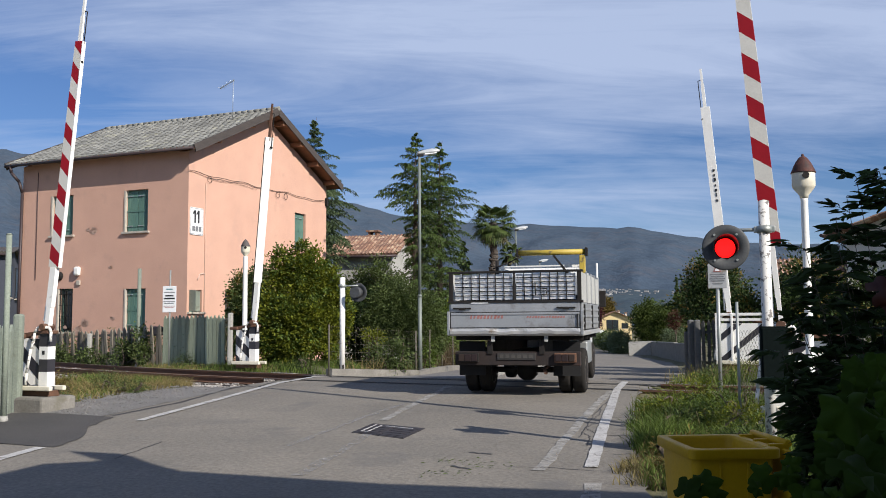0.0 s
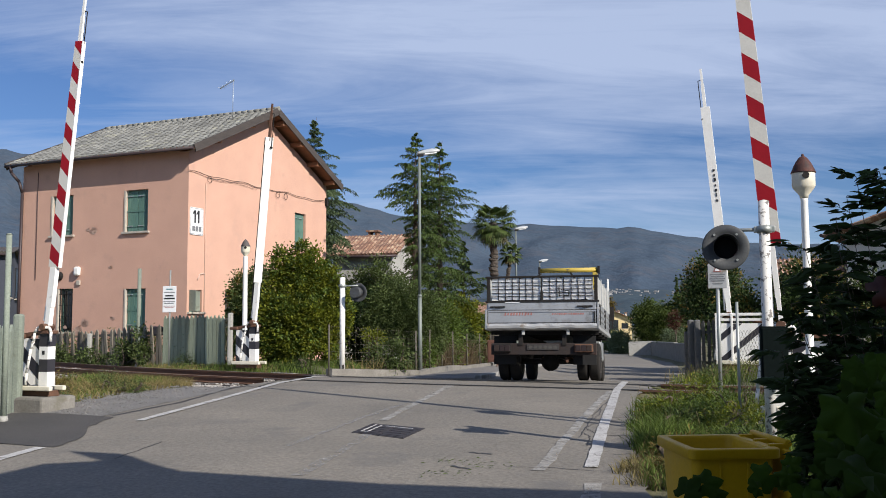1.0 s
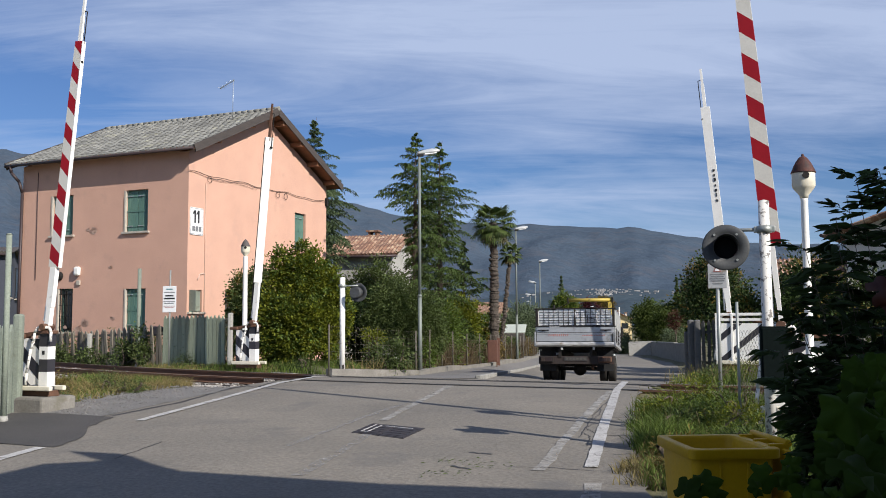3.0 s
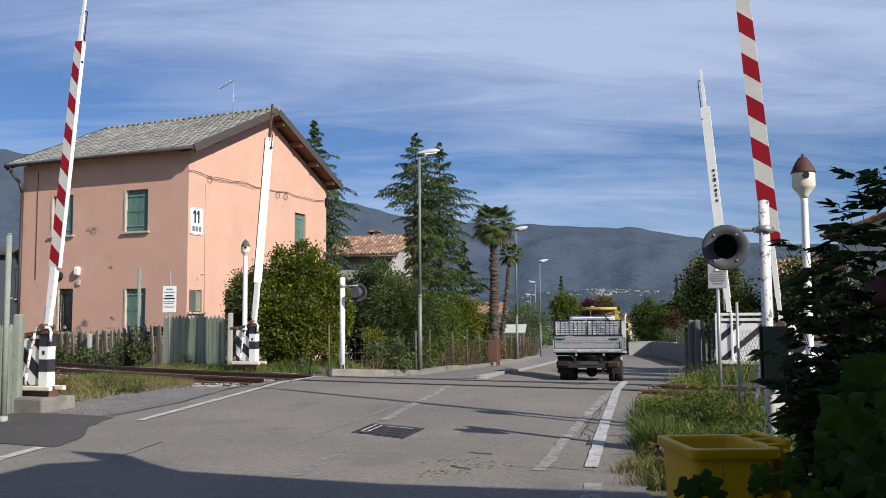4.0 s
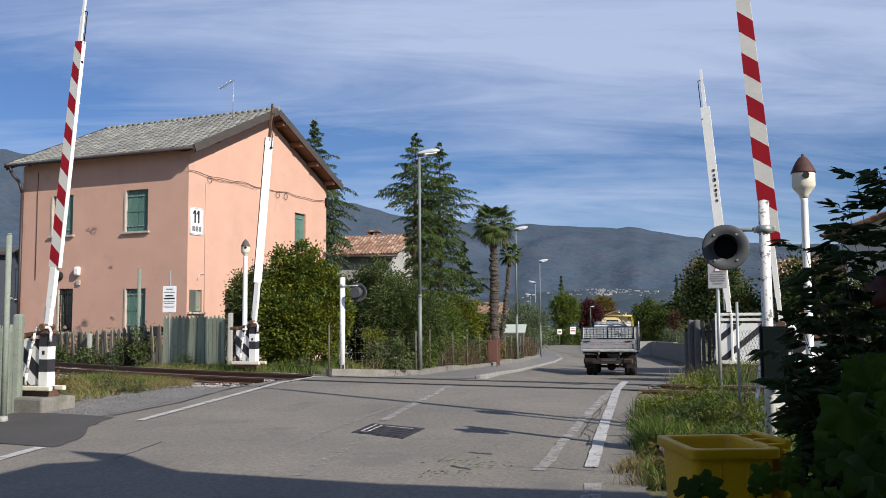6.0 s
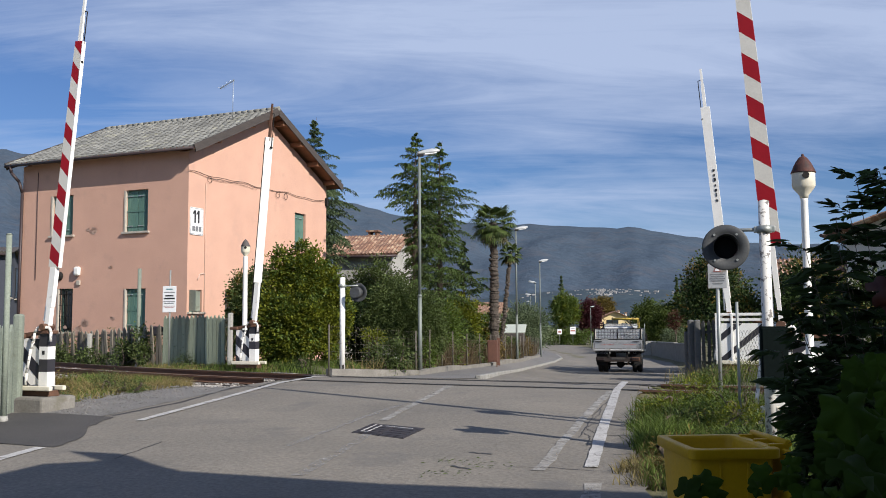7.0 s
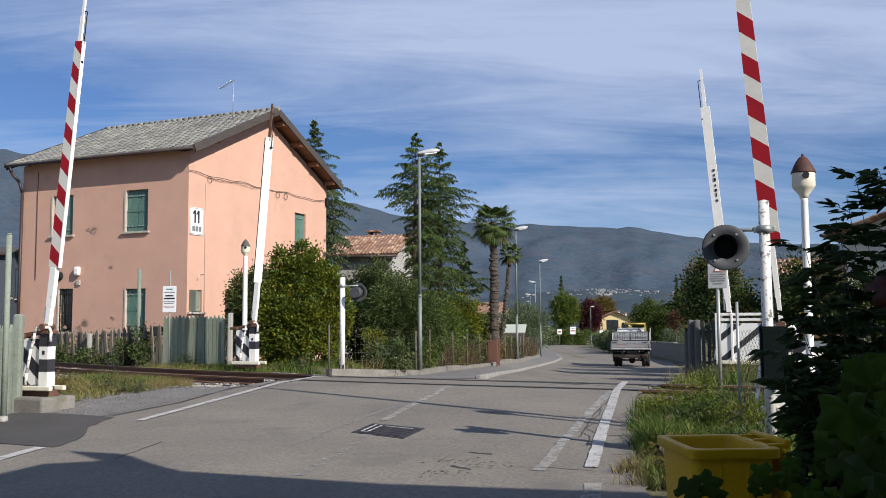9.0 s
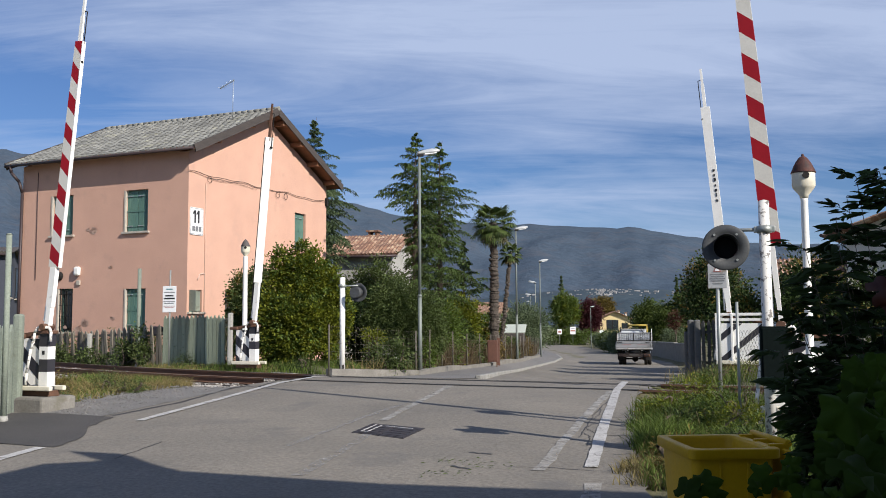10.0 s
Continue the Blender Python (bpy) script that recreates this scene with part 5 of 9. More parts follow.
def wheel_at(x, y, widths, radius):
    """A wheel on its axle: one or two tyres side by side."""
    w = new("wheel")
    w.parent = truck
    base = pose(x, y, radius)
    w.matrix_basis = base
    turn = pose(0, 0, 0, 0, 90, 0)
    for off in widths:
        bm = B()
        add_lathe(bm, ((radius * 0.6, -0.1), (radius * 0.86, -0.105), (radius * 0.97, -0.085), (radius, -0.05), (radius * 0.985, -0.02), (radius, 0.0), (radius * 0.985, 0.02), (radius, 0.05), (radius * 0.97, 0.085), (radius * 0.86, 0.105), (radius * 0.6, 0.1)), 28, pose(off, 0, 0) @ turn)
        part("tyre", bm, M["tyre"], w)
        bm = B()
        add_lathe(bm, ((radius * 0.58, -0.1), (radius * 0.6, -0.102), (radius * 0.6, 0.102), (radius * 0.58, 0.1), (radius * 0.3, 0.04), (radius * 0.2, 0.06)), 20, pose(off, 0, 0) @ turn)
        for k in range(6):
            add_tube(bm, (off - 0.06, 0.1 * math.cos(k * 1.047), 0.1 * math.sin(k * 1.047)), (off + 0.075, 0.1 * math.cos(k * 1.047), 0.1 * math.sin(k * 1.047)), 0.014, seg=6)
        part("rim", bm, M["rim"], w)
    WHEELS.append((w, base, radius))


WHEELS = []
for sx in (-1, 1):
    wheel_at(sx * 0.78 + 0.045, 0.95, (-0.115, 0.115), 0.37)
    wheel_at(sx * 0.8 - 0.05, 3.55 + 0.95, (0.0,), 0.37)


# ---- signals, barriers, bells ----
def signal(m, label, arm_dir, glowing, height, head_drop, arm=0.36, r=0.052, paint="white_flaking", note="white paint flaking off the steel mast"):
    """A white mast with a round warning lamp on a side arm; it looks along its -y."""
    ob = thing("warning_signal", m, label, "signal", "warning signals at the crossing")
    bm = B()
    add_tube(bm, (0, 0, 0), (0, 0, height), r, seg=16)
    add_tube(bm, (0, 0, height), (0, 0, height + 0.01), r * 0.9, r * 0.6, 16)
    part("mast", bm, M[paint], ob, note)
    za = height - head_drop + 0.17
    bm = B()
    add_tube(bm, (arm_dir * -0.1, 0, za), (arm_dir * arm, 0, za), 0.018, seg=8)
    part("arm", bm, M["grey_metal"], ob)
    bm = B()
    add_tube(bm, (0, 0, za - 0.035), (0, 0, za + 0.035), r + 0.02, seg=16)
    add_box(bm, (-0.1, -0.03, za - 0.03), (0.1, 0.03, za + 0.03), bevel=0.008)
    part("clamp", bm, M["grey_metal"], ob)
    zc = height - head_drop
    xc = arm_dir * arm
    R = 0.227
    bm = B()
    face = pose(xc, -0.02, zc, 90, 0, 0)
    # annular backboard with a rolled rim and a recessed box behind it
    add_lathe_ring(bm, ((0.1135, -0.012), (0.1135, 0.004), (R - 0.012, 0.006), (R, 0.0), (R, -0.01), (R - 0.012, -0.012)), 40, face)
    part("backboard", bm, M["signal_black"], ob)
    bm = B()
    add_lathe_ring(bm, ((0.115, -0.2), (0.115, 0.0), (0.13, 0.0), (0.13, -0.2)), 28, face)
    add_lathe(bm, ((0.13, -0.215), (0.13, -0.2)), 28, face)
    part("lamp_box", bm, M["signal_black"], ob)
    # half-round hood
    bm = B()
    n = 18
    for (z0, z1) in ((0.0, 0.2),):
        inner, outer = [], []
        for i in range(n + 1):
            a = radians(-25 + 230 * i / n)
            k = z1 * (0.35 + 0.65 * max(0, math.sin(a)) ** 0.6)
            for lst, rad in ((inner, 0.118), (outer, 0.122)):
                lst.append((bm.verts.new(face @ Vector((rad * math.cos(a), rad * math.sin(a), 0.0))), bm.verts.new(face @ Vector((rad * math.cos(a), rad * math.sin(a), k)))))
        for lst in (inner, outer):
            for p, q in zip(lst[:-1], lst[1:]):
                bm.faces.new((p[0], q[0], q[1], p[1]))
        for i in range(n):
            bm.faces.new((inner[i][1], inner[i + 1][1], outer[i + 1][1], outer[i][1]))
    part("hood", bm, M["signal_black"], ob)
    for a in (50, 130, 230, 310):
        bm = B()
        add_tube(bm, face @ Vector((0.165 * math.cos(radians(a)), 0.165 * math.sin(radians(a)), 0.004)), face @ Vector((0.165 * math.cos(radians(a)), 0.165 * math.sin(radians(a)), 0.016)), 0.012, seg=8)
        part("bolt", bm, M["grey_metal"], ob)
    return ob, xc, zc


def add_lathe_ring(bm, prof, seg, m):
    """A closed profile turned about the axis."""
    rings = [[bm.verts.new(m @ Vector((r * math.cos(2 * math.pi * i / seg), r * math.sin(2 * math.pi * i / seg), z))) for i in range(seg)] for r, z in prof]
    n = len(prof)
    fs = []
    for j in range(n):
        a, b = rings[j], rings[(j + 1) % n]
        for i in range(seg):
            f = bm.faces.new((a[i], a[(i + 1) % seg], b[(i + 1) % seg], b[i]))
            f.smooth = True
            fs.append(f)
    bmesh.ops.recalc_face_normals(bm, faces=fs)


M["red_glow"] = glow("red_glow", (1.0, 0.006, 0.006), 2.4)
sx_, sy_ = 3.165, 8.9
near_signal, xc, zc = signal(pose(sx_, sy_, ground(sx_, sy_), 0, 0, -14), "white flaking mast with a round black warning lamp beside the road", -1, True, 2.33 - ground(sx_, sy_), 0.45, 0.37)
# the lamp insert: red lens to the road on one face, dull back on the other; it turns in its box
bm = B()
add_lathe(bm, ((0.02, -0.012), (0.108, -0.012), (0.1125, -0.004), (0.1125, 0.035), (0.104, 0.035), (0.103, 0.004)), 28, pose(0, 0, 0, 90, 0, 0), 1)
add_lathe(bm, ((0.098, 0.0045), (0.096, 0.008), (0.07, 0.016), (0.03, 0.022), (0.005, 0.023)), 28, pose(0, 0, 0, 90, 0, 0), 0)
red_lamp = part("lamp_insert", bm, [M["red_glow"], M["dark_gap"]], near_signal, "round red lamp lens, lit and then dark")
bm = B()
zs = ground(sx_, sy_)
add_box(bm, (-0.085, -0.2, 0.54 - zs), (0.16, -0.055, 1.1 - zs), bevel=0.008)
relay = part("relay_box", bm, M["box_green"], near_signal, "dark green steel box clamped to the mast")
bm = B()
add_box(bm, (-0.07, -0.208, 0.56 - zs), (0.145, -0.2005, 1.08 - zs), bevel=0.003)
part("door", bm, M["box_green"], relay)
LAMP_AT = pose(xc, 0.085, zc)
red_lamp.matrix_basis = LAMP_AT

x, y, _ = P(3.2, 4.84)
far_signal, _, _ = signal(pose(x, y, ground(x, y), 0, 0, 180 - 20), "white mast with a black warning lamp turned away", -1, False, 2.42, 0.37, 0.42, 0.065, "white_paint", "clean white steel mast")
bm = B()
add_box(bm, (-0.06, -0.06, 0.0), (0.06, 0.06, 0.3), bevel=0.01)
part("foot", bm, M["dark_steel"], far_signal)


def bell(m, h, cap, label, k=1.0):
    """A bell on a white post with a conical cap."""
    ob = thing("bell_post", m, label, "bell", "bells at the crossing")
    bm = B()
    add_lathe(bm, ((0.07, 0), (0.07, 0.5), (0.045 * k, 0.55), (0.038 * k, h - 0.5), (0.042 * k, h - 0.47)), 16)
    part("post", bm, M["white_paint"], ob)
    bm = B()
    add_lathe(bm, ((0.042, h - 0.475), (0.048, h - 0.44), (0.108, h - 0.365), (0.121, h - 0.342), (0.121, h - 0.19), (0.117, h - 0.18)), 24)
    house_ = part("bell_housing", bm, M["cream_paint"], ob)
    bm = B()
    add_tube(bm, (0.0, -0.13, h - 0.235), (0.0, -0.112, h - 0.235), 0.036, seg=14)
    part("sound_hole", bm, M["dark_steel"], house_)
    bm = B()
    add_lathe(bm, ((0.13, h - 0.197), (0.13, h - 0.188), (0.103, h - 0.125), (0.074, h - 0.07), (0.05, h - 0.035), (0.03, h - 0.016), (0.012, h - 0.01), (0.018, h), (0.01, h + 0.015)), 24)
    part("cap", bm, M[cap], ob, "rusty conical sheet cap")
    return ob


bell(pose(3.93, 9.8, ground(3.93, 9.8), 0, 0, -10), 2.95 - ground(3.93, 9.8), "rusty_cap", "white bell post with a rusty conical cap")
bell(pose(-5.42, 24.85, ground(-5.42, 24.85), 0, 0, 10), 3.47 - ground(-5.42, 24.85), "slate_cap", "white bell post with a dark conical cap by the fence", 1.6)


def barrier(x, y, zb, near, side, lean, label, top=6.2, k=1.0):
    """A barrier unit with its arm raised. x runs along the railway; side = +1: the road lies to +x."""
    ob = thing("level_crossing_barrier", Matrix.Translation((x, y, zb)) @ pose(0, 0, 0, 0, 0, -23.4) @ Matrix.Scale(k, 4), label, "barrier", "barriers at the crossing")
    fy = -1 if near else -1
    # striped column
    bm = B()
    bands = ((0.0, 0.17, 1), (0.17, 0.42, 0), (0.42, 0.64, 1), (0.64, 0.86, 0), (0.86, 1.08, 1)) if near else ((0.0, 0.18, 1), (0.18, 0.5, 0), (0.5, 0.7, 1), (0.7, 0.9, 0), (0.9, 1.08, 1))
    for z0, z1, k in bands:
        add_box(bm, (-0.1, -0.085, z0), (0.1, 0.085, z1), mi=k)
    bmesh.ops.remove_doubles(bm, verts=bm.verts, dist=0.001)
    col = part("column", bm, [M["white_paint"], M["black_paint"]], ob, "black and white banded column")
    bm = B()
    add_box(bm, (-0.03, -0.09, 0.72), (0.03, -0.0855, 0.79))
    part("mark_bar", bm, M["ink"], col)
    # counterweight shield with slanting stripes
    bm = B()
    w0, w1 = (-0.56, -0.12) if side > 0 else (0.12, 0.56)
    if side < 0 and not near:
        w0, w1 = -0.3, 0.75
    z0, z1 = 0.18, 1.0
    yb = -0.03 if not (side < 0 and not near) else -0.16
    add_box(bm, (w0, yb, z0), (w1, yb + 0.03, z1), bevel=0.004)
    shield = part("shield", bm, M["white_paint"], ob, "white board with slanting black stripes")
    sl = 0.85 * (1 if side > 0 else -1) * (w1 - w0) / 2
    step = (z1 - z0) / 3.2
    for i in range(-7, 8, 2):
        lo = z0 + step * i
        dark = step * (0.62 if w1 - w0 > 0.9 else 1.0)
        poly = [(w0 + 0.004, lo + sl), (w1 - 0.004, lo - sl), (w1 - 0.004, lo + dark - sl), (w0 + 0.004, lo + dark + sl)]
        for zc, sg in ((z0 + 0.004, 1), (z1 - 0.004, -1)):
            out = []
            for (xa, za), (xb, zb_) in zip(poly, poly[1:] + poly[:1]):
                ia, ib = (za - zc) * sg >= 0, (zb_ - zc) * sg >= 0
                if ia:
                    out.append((xa, za))
                if ia != ib:
                    k_ = (zc - za) / (zb_ - za)
                    out.append((xa + (xb - xa) * k_, zc))
            poly = out
        if len(poly) >= 3:
            bm = B()
            add_prism(bm, poly, yb - 0.005, yb - 0.0005)
            part("stripe", bm, M["black_paint"], shield)
    bm = B()
    add_box(bm, (min(w0, -0.28), -0.2, 0.1), (max(w1, 0.28), -0.12, 0.18), bevel=0.015)
    add_box(bm, (min(w0, -0.28), 0.1, 0.1), (max(w1, 0.28), 0.18, 0.18), bevel=0.015)
    part("base_timber", bm, M["cream_paint"], ob)
    bm = B()
    add_box(bm, (min(w0, -0.2) + 0.05, -0.1, 0.0), (max(w1, 0.2) - 0.05, 0.16, 0.1), bevel=0.01)
    part("base_frame", bm, M["rust"], ob)
    if side < 0 and not near:
        for z in (1.08, 1.2):
            bm = B()
            add_box(bm, (w0, yb - 0.02, z - 0.03), (w1, yb + 0.02, z + 0.03), bevel=0.006)
            part("top_rail", bm, M["white_paint"], ob)
        for x in (w0 + 0.03, w0 + 0.36, w1 - 0.03):
            bm = B()
            add_box(bm, (x - 0.025, yb - 0.035, 0.1), (x + 0.025, yb - 0.008, 1.22), bevel=0.006)
            part("upright", bm, M["white_paint"], ob)
    # hoop and linkage
    bm = B()
    sx = -1 if side > 0 else 1
    add_path(bm, [(0.17, -0.1, 0.95), (0.18, -0.1, 1.12), (0.13, -0.1, 1.19), (-0.13, -0.1, 1.19), (-0.2, -0.1, 1.1), (-0.2, -0.12, 0.95), (-0.24 * 1, -0.14, 0.82), (-0.3, -0.16, 0.4), (-0.32, -0.16, 0.2)], 0.025, 8)
    part("hoop", bm, M["white_flaking"], ob)
    bm = B()
    add_box(bm, (-0.13, -0.12, 1.08), (0.13, 0.12, 1.14), bevel=0.015)
    add_box(bm, (sx * 0.6 - 0.12, -0.1, 1.0), (sx * 0.6 + 0.12, 0.1, 1.08), bevel=0.02)
    add_bar(bm, (sx * 0.6, 0, 1.05), (0, 0, 1.12), 0.08, 0.07)
    part("gearbox", bm, M["rust"], ob)
    bm = B()
    add_tube(bm, (0, -0.15, 1.2), (0, 0.1, 1.2), 0.06, seg=12)
    part("pivot", bm, M["rust"], ob)
    # the arm, raised
    tip = Vector((lean, 0, top))
    foot = Vector((0, 0, 1.2))
    d = (tip - foot).normalized()
    sv = Vector((d.z, 0, -d.x))
    arm = new("arm")
    arm.parent = ob

    def along(h):
        return foot + d * ((h - foot.z) / d.z)

    bm = B()
    slim = 0.5 if near and side < 0 else 1.0
    pts = [(1.2, 0.05 * slim), (1.55, 0.065 * slim), (2.25, 0.055 * slim)]
    for (h0, r0), (h1, r1) in zip(pts[:-1], pts[1:]):
        add_bar(bm, along(h0), along(h1), r0 * 2, 0.09, (0, 1, 0))
    add_bar(bm, along(1.3) + sv * -0.09, along(2.2) + sv * -0.05, 0.03, 0.05, (0, 1, 0))
    part("arm_root", bm, M["white_paint"], arm)
    h0, h1 = 2.25, top - 0.8 if near else top - 0.9
    wd0, wd1 = 0.115, 0.085
    if near:
        pitch = 0.54 if side > 0 else 0.568
        up = -1.0
        bm = B()
        # slanting stripes
        n = int((h1 - h0) / (pitch / 2)) + 2
        sl = 0.085
        phase = (0.32 if side > 0 else 0.217) - pitch / 2

        def q(h, u):
            h = min(h1, max(h0, h))
            w = wd0 + (wd1 - wd0) * (h - h0) / (h1 - h0)
            return along(h) + sv * (w * u)

        for i in range(-1, n + 1):
            a0, b0 = h0 + phase + i * pitch / 2, h0 + phase + (i + 1) * pitch / 2
            ring = [(a0 + sl, -1), (a0 - sl, 1), (b0 - sl, 1), (b0 + sl, -1)]
            pts = [q(h, u) for h, u in ring]
            if (pts[0] - pts[3]).length + (pts[1] - pts[2]).length < 0.01:
                continue
            f0 = [bm.verts.new(p + Vector((0, -0.035, 0))) for p in pts]
            f1 = [bm.verts.new(p + Vector((0, 0.035, 0))) for p in pts]
            for vs in (f0, f1[::-1], (f0[0], f1[0], f1[1], f0[1]), (f0[1], f1[1], f1[2], f0[2]), (f0[2], f1[2], f1[3], f0[3]), (f0[3], f1[3], f1[0], f0[0])):
                bm.faces.new(vs).material_index = (i % 2)
        bmesh.ops.remove_doubles(bm, verts=bm.verts, dist=0.0005)
        bmesh.ops.dissolve_degenerate(bm, edges=bm.edges, dist=0.002)
        bmesh.ops.recalc_face_normals(bm, faces=bm.faces)
        part("striped_beam", bm, [M["red_paint"], M["stripe_white"]], arm, "red and white slanting stripes")
        if side > 0:
            bm = B()
            add_bar(bm, along(h0) + sv * (wd0 + 0.006), along(h1) + sv * (wd1 + 0.006), 0.014, 0.075, (0, 1, 0))
            part("edge_rail", bm, M["white_paint"], arm)
    else:
        bm = B()
        add_bar(bm, along(h0), along(h1), 0.205 if side > 0 else 0.2, 0.06, (-0.57, 0.82, 0) if side > 0 else (0, 1, 0))
        part("plain_beam", bm, M["white_paint"], arm, "white back of the barrier arm")
        if side > 0:
            # dark strip drawn for the shaded left face of the arm
            bm = B()
            add_bar(bm, along(h0 - 0.6) + sv * -0.118, along(h1) + sv * -0.118, 0.016, 0.08, (0, 1, 0))
            part("edge_rail", bm, M["dark_steel"], arm)
        for q_ in range(7):
            bm = B()
            add_bar(bm, along(h0 + 1.5 + q_ * 0.115) + Vector((0, -0.038, 0)) + sv * 0.03, along(h0 + 1.5 + q_ * 0.115 + (0.05, 0.085, 0.06)[q_ % 3]) + Vector((0, -0.038, 0)) + sv * 0.03, (0.05, 0.03, 0.045, 0.03)[q_ % 4], 0.004, (0, 1, 0))
            if side < 0:
                part("lettering_bar", bm, M["ink"], arm)
            else:
                bm.free()
    bm = B()
    add_bar(bm, along(h1 - 0.1), along(top - 0.35), 0.07, 0.05, (0, 1, 0))
    add_bar(bm, along(top - 0.38), along(top), 0.05, 0.035, (0, 1, 0))
    part("tip_rod", bm, M["rust" if side > 0 and not near else "white_paint"], arm)
    bm = B()
    o = sv * (0.09 if side > 0 else -0.09)
    add_path(bm, [along(top - 0.25) + sv * 0.0, along(top - 0.27) + o, along(top - 0.9) + o, along(top - 1.15) + o * 0.9], 0.01, 6)
    p = along(top - 1.17) + o * 0.9
    add_lathe(bm, ((0.005, -0.03), (0.03, -0.02), (0.035, 0), (0.03, 0.02), (0.005, 0.03)), 10, Matrix.Translation(p))
    part("stay", bm, M["dark_steel"], arm)
    return ob


barrier(-6.16, 14.2, 0.06, True, 1, 0.66, "red and white barrier arm raised over a black-and-white banded column", 7.05, 0.8875)
barrier(-4.98, 24.0, 0.0, False, 1, 0.5, "white-backed barrier arm raised over a banded column by the hedge", 7.0)
barrier(3.8, 10.25, 0.05, True, -1, -0.46, "red and white barrier arm raised behind the shrub", 7.1, 0.876)
barrier(6.91, 22.0, 0.02, False, -1, -0.47, "white-backed barrier arm raised beside the striped gate", 6.85, 1.08)
# concrete footings of the near units
for fx, fy, fz, fx0, fx1 in ((-6.16, 14.2, 0.06, -0.4, 0.26), (3.8, 10.25, 0.05, -0.3, 0.6)):
    foot_ = tagged(new("concrete_footing"), "rough concrete block under the barrier column", "footing")
    bm = B()
    add_box(bm, (fx0, -0.32, -0.5), (fx1, 0.36, 0.0), Matrix.Translation((fx, fy, fz)) @ pose(0, 0, 0, 0, 0, -23.4), bevel=0.04)
    part("block", bm, M["concrete_old_or_shaded"], foot_)


# ---- plants ----
def leaf_mesh(name, centres, dirs, length, width, material, parent, label="", fold=0.25, seed=1, kind="stuff"):
    """Many small folded leaves as one mesh: centre, direction of growth, size (a number or one per leaf)."""
    r = np.random.default_rng(seed)
    n = len(centres)
    c = np.asarray(centres, float)
    d = np.asarray(dirs, float) + 1e-6
    d /= np.linalg.norm(d, axis=1, keepdims=True)
    up = r.normal(size=(n, 3)) * 0.8 + (0, 0, 0.9)
    s = np.cross(d, up)
    s /= np.linalg.norm(s, axis=1, keepdims=True) + 1e-9
    u = np.cross(s, d)
    ln = (np.full(n, length) if np.isscalar(length) else np.asarray(length)) * r.uniform(0.7, 1.25, n)
    wd = ln * (width / (length if np.isscalar(length) else np.mean(length)))
    v = np.empty((n, 4, 3))
    v[:, 0] = c - d * ln[:, None] * 0.5
    v[:, 1] = c + s * wd[:, None] * 0.5 - u * wd[:, None] * fold
    v[:, 2] = c + d * ln[:, None] * 0.5 - u * ln[:, None] * 0.12
    v[:, 3] = c - s * wd[:, None] * 0.5 - u * wd[:, None] * fold
    me = bpy.data.meshes.new(name)
    me.vertices.add(n * 4)
    me.vertices.foreach_set("co", v.reshape(-1))
    k = np.arange(n)[:, None] * 4
    tri = np.concatenate([k + (0, 1, 2), k + (0, 2, 3)], 1).reshape(-1)
    me.loops.add(len(tri))
    me.loops.foreach_set("vertex_index", tri)
    me.polygons.add(n * 2)
    me.polygons.foreach_set("loop_start", np.arange(n * 2) * 3)
    me.polygons.foreach_set("loop_total", np.full(n * 2, 3))
    me.update(calc_edges=True)
    me.materials.append(material)
    ob = new(name, me)
    ob.parent = parent
    return tagged(ob, label, kind=kind)


def clumps(n_clump, radii, per, spread, r, shell=0.8, squash=0.8, lo=-1.0):
    """Points in clumps spread over an ellipsoid, with the way outwards."""
    pts, out = [], []
    while len(pts) < n_clump:
        d = r.normal(size=3)
        d /= np.linalg.norm(d)
        if d[2] < lo:
            continue
        q = d * radii * (shell + (1 - shell) * r.random()) * r.uniform(0.82, 1.12)
        w = spread * r.uniform(0.6, 1.35)
        pp = q + r.normal(size=(per, 3)) * w * (1, 1, squash)
        pts.append(pp)
        out.append((pp - q) * 0.8 + d * w * 0.9 + r.normal(size=(per, 3)) * w * 0.5)
    return np.concatenate(pts), np.concatenate(out)


def limb(bm, p0, p1, r0, r1, bend, r, n=4, seg=6):
    p0, p1 = np.array(p0, float), np.array(p1, float)
    side = r.normal(size=3) * bend
    last, lr = p0, r0
    for i in range(1, n + 1):
        t = i / n
        p = p0 + (p1 - p0) * t + side * math.sin(math.pi * t)
        rr = r0 + (r1 - r0) * t
        add_tube(bm, last, p, lr, rr, seg, caps=False)
        last, lr = p, rr


